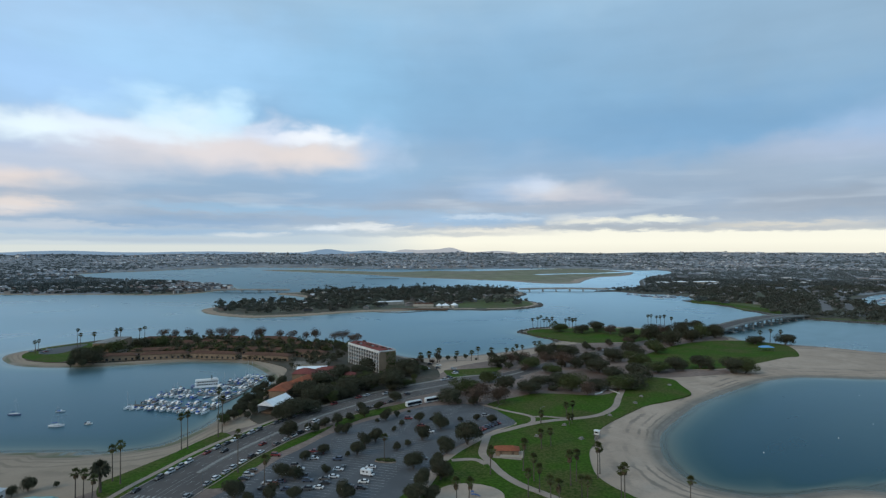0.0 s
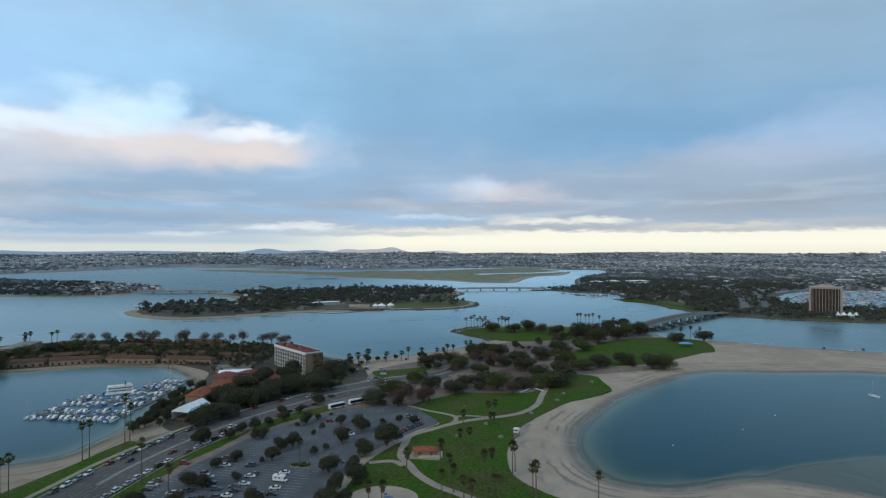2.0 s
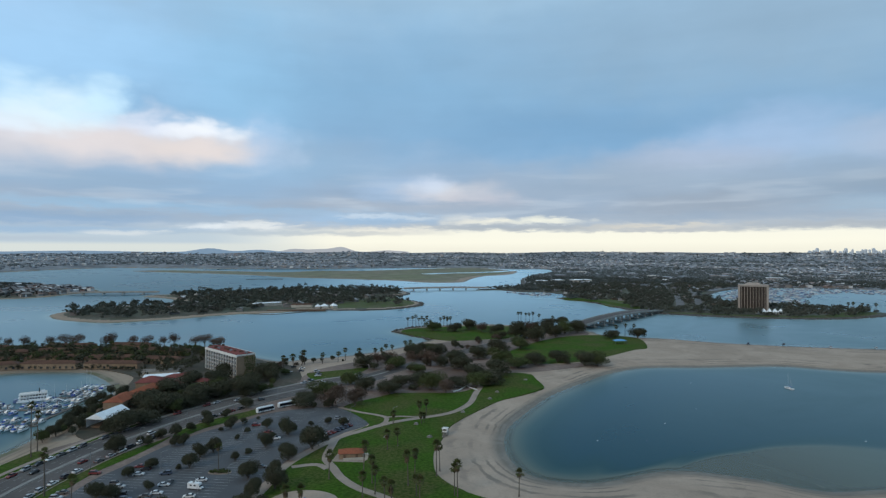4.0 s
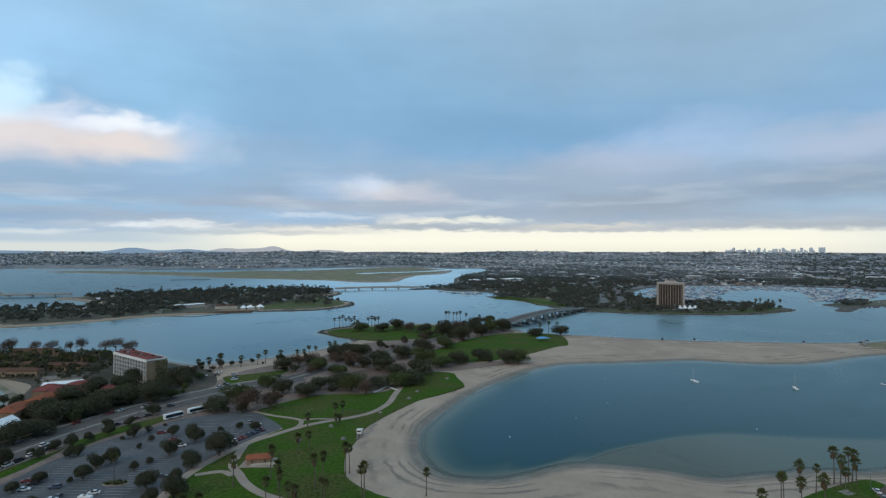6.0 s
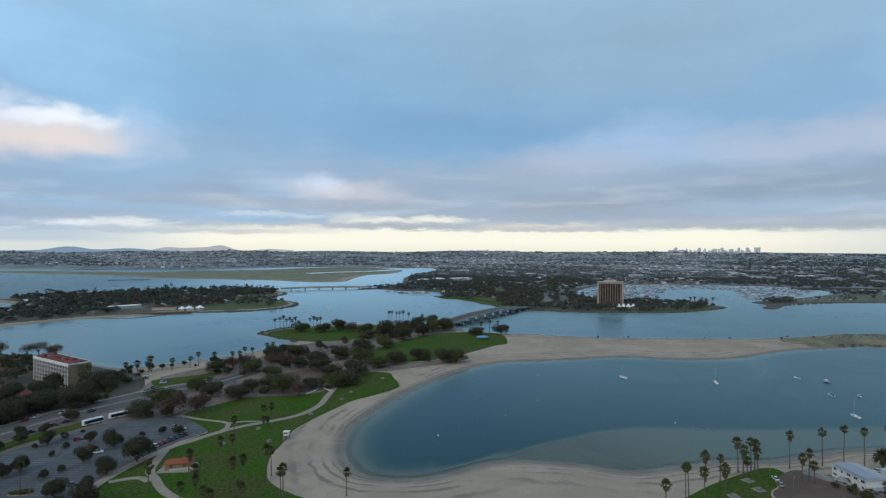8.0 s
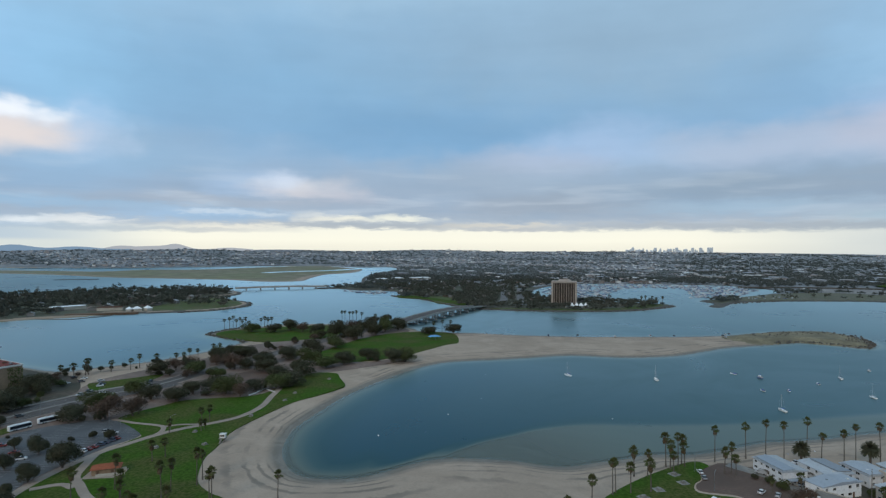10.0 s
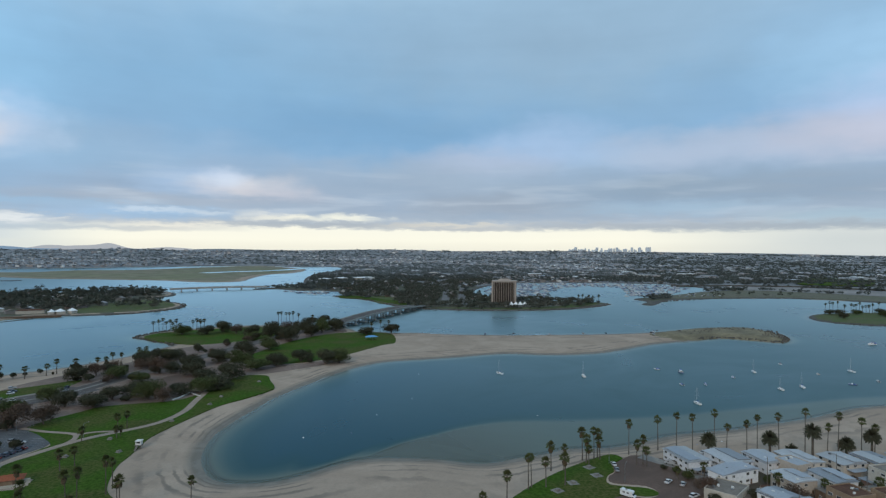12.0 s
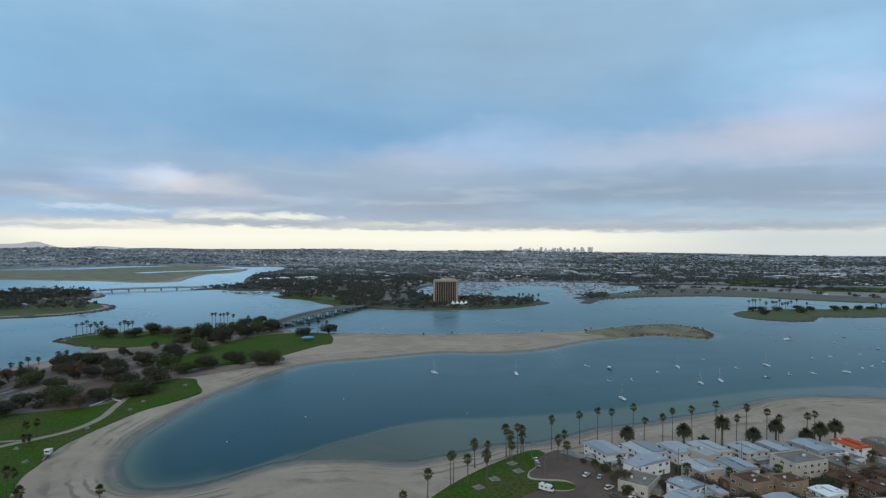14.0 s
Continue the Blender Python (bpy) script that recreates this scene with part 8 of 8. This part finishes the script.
def far_boats(name, places, seed, label):
    rs = np.random.RandomState(seed)
    g = Geo()
    for x, y in places:
        L, t = rs.uniform(8, 14), rs.uniform(-0.25, 0.25) + rs.choice([0.3, 1.87])
        c, s = math.cos(t), math.sin(t)
        B = L * 0.15
        pts = [(-L / 2, -B), (L * 0.2, -B), (L / 2, 0), (L * 0.2, B), (-L / 2, B)]
        g.prism([(x + a * c - b * s, y + a * s + b * c) for a, b in pts], -0.2, 1.3, -0.05)
        g.box(x, y, 1.3, L * 0.4, B * 1.3, 1.3, t, 0.8)
        if rs.rand() < 0.5:
            g.tube([(x, y, 1), (x, y, L * 1.15)], [0.09, 0.05], 4, False)
    return tagged(part(name, g, FAR_BOATS), label, "boats", kind="stuff")


basin = [(560, 1040), (640, 1000), (720, 1000), (840, 1005), (960, 1050), (1110, 1160), (1140, 1300), (1060, 1380), (930, 1445), (800, 1455), (690, 1375), (580, 1210), (545, 1090)]
lane = [(650, 1010), (700, 950), (800, 1000), (880, 1110), (960, 1230), (900, 1310), (800, 1250), (700, 1130)]
far_boats("marina_boats", [q for q in scatter(basin, 14.5, 91, 0.72, 0.35) if not inside(lane, np.array([q[0]]), np.array([q[1]]))[0]], 92, "rows of white boats in the far marina")
far_boats("marina_boats", scatter([(150, 1360), (195, 1300), (245, 1290), (240, 1215), (215, 1225), (165, 1300)], 13, 93, 0.8, 0.25), 94, "white boats moored behind the point")
far_boats("quay_boats", scatter([(870, 975), (900, 955), (1000, 945), (1040, 990), (990, 1020)], 14, 95, 0.6), 96, "boats ashore on the far quay")

# the town and its trees, thinning out towards the hills
rs = np.random.RandomState(101)
n = 44000
az, lr = rs.uniform(-52, 74, n), rs.uniform(math.log(900), math.log(4900), n)
rr = np.exp(lr)
tx, ty = 45 + rr * np.sin(np.radians(az)), -5 + rr * np.cos(np.radians(az))
ok = shore_distance(FAR_LAND, tx, ty) > 14
ok &= ~inside(tower_land, tx, ty) & ~inside(basin, tx, ty)
river = [(1200, 1085), (1270, 1010), (1340, 860), (1400, 700), (1560, 520), (2200, 200), (2350, 330), (1720, 640), (1540, 800), (1480, 960), (1400, 1100), (1300, 1180)]
ok &= ~inside(river, tx, ty)
BANK_GREEN = [(850, 940), (900, 932), (1015, 918), (1105, 892), (1160, 840), (1200, 770), (1250, 695), (1335, 612), (1390, 690), (1330, 860), (1260, 1005), (1190, 1075), (1080, 1065), (930, 1005)]
ok &= ~inside(BANK_GREEN, tx, ty) & ~inside([(1190, 1085), (1330, 1185), (1430, 1110), (1500, 970), (1560, 810), (1740, 650), (1900, 720), (1900, 900), (1580, 1010), (1500, 1180), (1330, 1260), (1180, 1230)], tx, ty)
tx, ty, rr, az = tx[ok], ty[ok], rr[ok], az[ok]
tz = LAND_TOP + hill_rise(tx, ty)
streets = 0.55 * np.sin(rr / 58 + 2.0 * np.sin(np.radians(az) * 9)) * np.clip((rr - 1600) / 900, 0, 1)
clumps = np.array([noise.noise((x / 130, y / 210, 5.0)) for x, y in zip(tx, ty)])
district = streets + np.sin(tx / 260 + 1.3) * np.sin(ty / 310) + 0.4 * np.sin(tx / 97 + ty / 140) + 1.3 * clumps + rs.uniform(-0.7, 0.7, len(tx))
green = (rr < 2700) & (az > 6) & (az < 50)
is_house = np.where(green, district > 1.25, np.where(rr > 2600, district > np.where(az > 34, 1.3, 0.4), district > np.where(az > 30, 1.1, 0.35)))
pick = lambda m: np.stack([tx, ty, tz], 1)[m]
near = rr < 2000
tagged(new("town_houses", town_mesh("town_houses", pick(is_house & near), 102, (8, 15), (3.2, 6.5))), "crowded low houses of the bayside town", "houses", kind="stuff")
tagged(new("hillside_houses", town_mesh("hillside_houses", pick(is_house & ~near), 103, (7, 15), (3.0, 6), HILL_HAZE_PAINT)), "pale houses covering the distant hills", "houses", kind="stuff")
wood("town_trees", pick(~is_house & near), 104, "dark trees between the town's houses", width=(9, 16), height=(5, 10), count=56, leaf=LEAF_TOWN)
wood("hillside_trees", pick(~is_house & ~near & (az > 36)), 109, "dark trees covering the southern hills", width=(12, 22), height=(3.5, 6.5), count=16, leaf=LEAF_TOWN)
wood("hillside_trees", pick(~is_house & ~near & (az <= 36)), 105, "dark trees on the distant hills", width=(12, 22), height=(3.5, 6.5), count=16, leaf=LEAF_HAZE)
# an uneven skyline of tall trees and blocks along the crest
ra, rr2 = np.radians(rs.uniform(-52, 74, 900)), rs.uniform(4450, 4840, 900)
cx, cy = 45 + rr2 * np.sin(ra), -5 + rr2 * np.cos(ra)
crest = np.stack([cx, cy, LAND_TOP + hill_rise(cx, cy)], 1)
lump = np.sin(ra * 41) + np.sin(ra * 97 + 1) + rs.uniform(-1.2, 1.2, 900)
wood("crest_trees", crest[lump > 0.4], 106, "tall trees along the crest of the hills", width=(14, 30), height=(8, 17), count=20, leaf=LEAF_HAZE)
tagged(new("crest_blocks", town_mesh("crest_blocks", crest[lump < -1.1], 107, (12, 30), (7, 15), HILL_HAZE_PAINT, 0.05)), "pale blocks along the crest of the hills", "buildings", kind="stuff")
halls = rs.uniform(0, 1, (70, 2))
hx, hy = 350 + 1700 * halls[:, 0], 1550 + 900 * halls[:, 1] - 450 * halls[:, 0]
ok = (shore_distance(FAR_LAND, hx, hy) > 40) & ~inside(river, hx, hy)
tagged(new("warehouses", town_mesh("warehouses", np.stack([hx, hy, LAND_TOP + hill_rise(hx, hy)], 1)[ok], 108, (20, 48), (4, 7), HILL_HAZE_PAINT, 0.06)), "long pale sheds on the flats behind the marina", "buildings", kind="stuff")
slab("bank_ground", BANK_GREEN, 1.72, TURF, "thin green grass on the bank between channel and river", "ground")
tagged(part("levee", ribbon_geo(curve_through([(1120, 1240), (1290, 1200), (1420, 1120), (1500, 980), (1560, 815), (1750, 650), (2380, 350)], False, 6), 9, -9, 4.6, None, 3.4), BANK), "dark stone levee along the river", "levee", kind="structure")
slab("river_flats", river, 1.75, RIVER_BED, "pale sandy river channel behind the bay", "riverbed")
slab("lawn", [(1480, 1180), (1590, 1080), (1760, 1180), (1950, 1330), (1840, 1430), (1640, 1310)], 6.5, GRASS, "distant green playing fields", "lawn")
slab("lawn", [(1440, 905), (1560, 830), (1720, 790), (1860, 860), (1720, 940), (1570, 995)], 2.6, GRASS, "green field beside the river channel", "lawn")
spots = [(x, y, LAND_TOP) for x, y in scatter([(900, 945), (1015, 935), (1110, 905), (1180, 930), (1130, 1010), (960, 1000)], 21, 97, 0.5)]
wood("quay_trees", spots, 98, "dark trees along the far quay", width=(6, 10), height=(6, 10), count=40)

slab("sandbar", [(-615, 1888), (-580, 1902), (-540, 1905), (-510, 1912), (-515, 1926), (-560, 1920), (-612, 1905)], 1.0, BANK, "low dark sandbar in the open bay", "sandbar")
for creek in ([(-1136, 2806), (-960, 2900), (-700, 2850), (-520, 2900), (-300, 2960), (-110, 3010)], [(-60, 2290), (40, 2390), (150, 2440), (260, 2560), (330, 2680)]):
    water = tagged(part("tidal_creek", ribbon_geo(curve_through(creek, False, 4), 26, -26, 1.3), WATER), "narrow tidal water among the marsh", "water", kind="structure")
    water.visible_shadow = False
    give_depth(water.data, [3.0] * len(water.data.vertices))

# downtown towers, with distance haze painted into their pale colour
TOWER_HAZED = surface("hazed_tower", (0.60, 0.63, 0.66), (0.52, 0.56, 0.60), grain=0.02, patch=0.005, var=0.15)
rs = np.random.RandomState(111)
for k in range(34):
    a = math.radians(31.0 + k * 0.215 + rs.uniform(-0.08, 0.08)) if k < 31 else math.radians(37.9 + (k - 31) * 0.16)
    r = 4860 + rs.uniform(-30, 40)
    x, y = 45 + r * math.sin(a), -5 + r * math.cos(a)
    h = rs.uniform(14, 30) if k < 31 else 40
    if k in (3, 12, 20, 26, 29):
        h = 37
    ob = thing("skyscraper", "distant grey-blue downtown tower on the horizon", "tower", "downtown towers", m=pose(x, y, 55, 0, 0, rs.uniform(0, 40)))
    w = rs.uniform(9, 18)
    part("shaft", Geo().box(0, 0, 0, w, w, h + 10), TOWER_HAZED, ob)
    part("crown", Geo().box(0, 0, h + 10, w * 0.6, w * 0.6, rs.uniform(2, 5), 0, 0.8), TOWER_HAZED, ob)

# far mountains, a plain backdrop that glows in the tone of haze
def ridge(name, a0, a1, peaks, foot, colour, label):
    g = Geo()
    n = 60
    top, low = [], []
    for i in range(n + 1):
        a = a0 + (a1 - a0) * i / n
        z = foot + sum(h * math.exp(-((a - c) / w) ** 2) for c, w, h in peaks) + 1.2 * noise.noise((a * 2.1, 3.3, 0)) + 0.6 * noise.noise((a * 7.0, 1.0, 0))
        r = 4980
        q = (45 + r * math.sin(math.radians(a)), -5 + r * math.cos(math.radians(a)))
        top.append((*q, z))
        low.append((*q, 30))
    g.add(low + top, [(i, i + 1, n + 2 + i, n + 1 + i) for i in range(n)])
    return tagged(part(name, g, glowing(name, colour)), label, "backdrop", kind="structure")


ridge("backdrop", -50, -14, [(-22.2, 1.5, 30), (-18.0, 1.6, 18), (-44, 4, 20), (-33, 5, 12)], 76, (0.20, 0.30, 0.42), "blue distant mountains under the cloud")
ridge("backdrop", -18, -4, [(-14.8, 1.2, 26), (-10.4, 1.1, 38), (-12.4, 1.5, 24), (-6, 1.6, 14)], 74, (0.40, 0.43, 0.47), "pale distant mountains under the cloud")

# ---- kerbs, paths, markings and small things ----
for name, pts, w, z in (("path", PATH_A, 2.0, 1.75), ("path", PATH_B, 1.9, 1.765), ("path", PATH_C, 1.6, 1.78), ("path", PATH_D, 1.3, 1.77), ("path", PATH_E, 1.1, 1.775)):
    tagged(part(name, ribbon_geo(curve_through(pts, False, 4), w, -w, z), CONCRETE), "pale concrete footpath winding through the lawn", "path", kind="structure")
tagged(part("promenade", ribbon_geo(road_line[:31], 18.9, 16.4, 1.78), CONCRETE), "pale concrete walk along the beach verge", "path", kind="structure")
tagged(part("lawn", ribbon_geo(road_line[:30], 16.3, 13.95, 1.74), GRASS), "narrow green verge between walk and kerb", "lawn", kind="structure")
for line, off in ((near_road, 13.7), (near_road, -13.7), (far_road, 8.4), (far_road, -8.4)):
    tagged(part("kerb", ribbon_geo(line, off + 0.25, off - 0.25, 1.84), CONCRETE), "low concrete kerb beside the road", "kerb", kind="structure")
for off in (15.2,):
    tagged(part("pavement", ribbon_geo(road_line[30:58], off + 1.2, off - 1.2, 1.80), OLD_CONCRETE), "concrete pavement beside the road", "pavement", kind="structure")
tagged(part("median", ribbon_geo(road_line[10:60], 0.9, -0.9, 1.85), OLD_CONCRETE), "narrow raised concrete median in the road", "median", kind="structure")
g = Geo()
dashes(far_road, 0.0, 1.715, 0.2, 3.0, 6.0, g)
for off in (3.6, 7.2, -3.6, -7.2):
    dashes(near_road, off, 1.715, 0.22, 3.0, 6.0, g)
for off in (10.2, -10.2, 1.3, -1.3):
    dashes(near_road, off, 1.715, 0.16, 40.0, 1.5, g)
tagged(part("lane_marking", g, PAINT_WHITE), "worn white lane lines on the road", "marking", kind="structure")
g = Geo()
for k in range(9):
    g.box(-152 + k * 2.3, 196.5, 1.69, 1.0, 4.0, 0.02, 0.1)
    g.box(-152 + k * 2.3, 186.5, 1.69, 1.0, 3.6, 0.02, 0.1)
tagged(part("crosswalk", g, PAINT_WHITE), "worn white crosswalk bars at the junction", "marking", kind="structure")

# bay lines of the lot
lot_line = curve_through(LOT, True, 4)
g = Geo()
ux, uy = 0.10, 0.995
for row in range(-2, 8):
    for k in range(70):
        cx, cy = -122 + row * 17.5 + ux * k * 2.75, 186 + k * 2.75 * uy
        for d in (-4.9, 4.9):
            ex, ey = cx + d * uy, cy - d * ux
            if all(inside(lot_line, np.array([q[0]]), np.array([q[1]]))[0] for q in ((cx, cy), (ex, ey))):
                g.box((cx + ex) / 2, (cy + ey) / 2, 1.668, abs(d), 0.16, 0.012, math.atan2(-d * ux, d * uy))
tagged(part("bay_lines", g, FADED_PAINT), "faded white parking bay lines", "marking", kind="structure")
isl = thing("planting_island", "oval kerbed island with low green hedge and a palm", "planter", m=pose(-68, 251.5, 1.66))
oval = [(5.2 * math.cos(a), 2.4 * math.sin(a)) for a in [k * math.pi / 8 for k in range(16)]]
part("kerb", Geo().prism(oval, -0.1, 0.22), CONCRETE, isl)
rs = np.random.RandomState(5)
th, rd = rs.uniform(0, 6.28, 420), np.sqrt(rs.rand(420))
v, f = tufts(np.stack([4.7 * rd * np.cos(th), 2.0 * rd * np.sin(th), rs.uniform(0.3, 1.0, 420)], 1), np.tile([0, 0, 1.0], (420, 1)), np.full(420, 0.4), rs)
part("hedge", array_mesh("hedge", v, f, [LEAF_GREEN]), None, isl)


def street_lamp(x, y, h, turn=0):
    ob = thing("street_lamp", "tall grey steel street lamp with a curved arm", "lamp", "street lamps", m=pose(x, y, LAND_TOP, 0, 0, turn))
    part("pole", Geo().tube([(0, 0, -0.3), (0, 0, h * 0.9), (0.5, 0, h), (2.2, 0, h + 0.25)], [0.13, 0.09, 0.07, 0.05], 6), STEEL, ob)
    part("lamp_head", Geo().box(2.5, 0, h + 0.15, 0.9, 0.32, 0.16, 0, 0.8), OLD_CONCRETE, ob)


for d, x, y in [(k, *offset_line(road_line, 14.2 if k % 2 else -14.2)[k]) for k in range(6, len(road_line) - 10, 6)]:
    street_lamp(x, y, 9.0, 160 if d % 2 else -20)
for x, y in [(-36, 380), (-25, 329), (-1, 328), (-95, 255), (-75, 300), (-60, 240), (-35, 345), (232, 216), (226, 196)]:
    street_lamp(x, y, 7.5, 40)

for x, y in [(221, 215), (219, 206), (205, 202), (195, 197), (56, 377), (62, 395), (38, 346), (-2, 300), (20, 300), (86, 432), (12, 322)]:
    pad = thing("picnic_table", "concrete picnic table on a square pad in the lawn", "table", "picnic tables", m=pose(x, y, 1.69, 0, 0, (x * 7) % 90))
    side = 4.2 if x > 150 else 2.5
    part("pad", Geo().box(0, 0, -0.1, side, side, 0.12), OLD_CONCRETE, pad)
    part("tabletop", Geo().box(0, 0, 0.74, 2.0, 0.8, 0.08), OLD_CONCRETE, pad)
    part("bench", Geo().box(0, 0.85, 0.42, 1.9, 0.32, 0.07), OLD_CONCRETE, pad)
    part("bench", Geo().box(0, -0.85, 0.42, 1.9, 0.32, 0.07), OLD_CONCRETE, pad)
    part("leg", Geo().box(0.6, 0, 0.04, 0.2, 1.9, 0.7), OLD_CONCRETE, pad)
    part("leg", Geo().box(-0.6, 0, 0.04, 0.2, 1.9, 0.7), OLD_CONCRETE, pad)

for x, y in [(130, 300), (150, 330), (105, 300), (180, 360), (128, 410), (205, 430), (240, 300)]:
    b = thing("buoy", "small white mooring buoy on the water", "buoy", "mooring buoys", m=pose(x, y, 0))
    part("float", Geo().tube([(0, 0, -0.2), (0, 0, 0.0), (0, 0, 0.22), (0, 0, 0.32)], [0.18, 0.30, 0.26, 0.1], 10), HULL, b)

# boats drawn up on the beach, and trucks on the spit
for k, (x, y) in enumerate([(290, 226), (294, 227), (298, 226.5), (302, 226), (306, 226.5), (288, 222)]):
    moor("small", x, y, 60 + k * 7, "boats drawn up on the sand", 0.9)
for x, y in [(440, 572), (466, 566), (520, 556), (528, 562), (536, 566), (400, 577), (362, 590), (330, 596), (515, 545)]:
    park(x, y, 70, "cars on the sand spit", 5, 1.66)

# quarried rocks along the banks
def rocks(name, line, width, spacing, size, z, seed, label):
    r = np.random.RandomState(seed)
    g = Geo()
    for a, b in zip(line, line[1:]):
        n = max(1, int(math.dist(a, b) / spacing))
        for k in range(n):
            t = k / n
            for j in range(max(1, int(width / spacing))):
                o = r.uniform(-0.5, 0.5) * width
                d = math.dist(a, b) + 1e-6
                x = a[0] + (b[0] - a[0]) * t - (b[1] - a[1]) / d * o + r.uniform(-1, 1)
                y = a[1] + (b[1] - a[1]) * t + (b[0] - a[0]) / d * o + r.uniform(-1, 1)
                s = size * r.uniform(0.5, 1.3)
                q = [(x + s * c * r.uniform(0.7, 1.2), y + s * e * r.uniform(0.7, 1.2)) for c, e in ((-1, -0.6), (0.2, -1), (1, 0.1), (0.3, 1), (-0.8, 0.6))]
                g.prism(q, z - 1.0, z + s * r.uniform(0.3, 0.8), r.uniform(0.25, 0.5))
    return tagged(part(name, g, ROCK), label, "rocks", kind="stuff")


shore = MAINLAND
tip = [p for p in shore if -40 < p[0] < 30 and 625 < p[1] < 745]
tip = sorted(tip, key=lambda p: math.atan2(p[1] - 680, p[0] - 20) % (2 * math.pi))
rocks("bank_rocks", tip, 5, 2.2, 1.3, 0.7, 121, "grey quarried rocks along the point's bank")
rocks("bank_rocks", curve_through([(344, 896), (389, 862), (456, 837), (518, 824), (570, 823), (625, 843), (674, 868), (690, 900)], False, 4), 6, 3.5, 1.6, 0.9, 122, "grey quarried rocks along the channel bank")
rocks("bank_rocks", curve_through([(246, 1178), (257, 1134), (282, 1099), (298, 1045), (310, 986), (319, 942), (344, 896)], False, 4), 6, 3.5, 1.6, 0.9, 123, "grey quarried rocks along the channel bank")
rocks("bank_rocks", curve_through([(-110, 934), (-67, 950), (-28, 994), (-17, 1037), (-20, 1069), (-48, 1124)], False, 4), 6, 3.5, 1.6, 0.9, 124, "grey quarried rocks round the island's end")
rocks("jetty_rocks", curve_through([(545, 508), (575, 510), (596, 490), (607, 472), (616, 467), (640, 482), (660, 516), (662, 552), (645, 566), (600, 572)], False, 4), 6, 2.4, 1.5, 1.0, 125, "dark quarried rocks round the jetty")
rocks("jetty_rocks", curve_through([(548, 535), (590, 545), (630, 540), (646, 520), (632, 492), (618, 480)], False, 4), 24, 4.5, 1.1, 4.0, 128, "brown rocks strewn over the jetty's back")
rocks("bank_rocks", curve_through([(825, 569), (838, 544), (862, 528), (890, 531), (938, 556), (987, 530)], False, 4), 5, 3.2, 1.5, 0.9, 126, "grey rocks round the small island")
rocks("bank_rocks", curve_through([(814, 896), (893, 914), (987, 924), (1094, 918), (1153, 883), (1231, 812)], False, 4), 6, 4.0, 1.8, 0.9, 127, "grey rocks along the far bank")
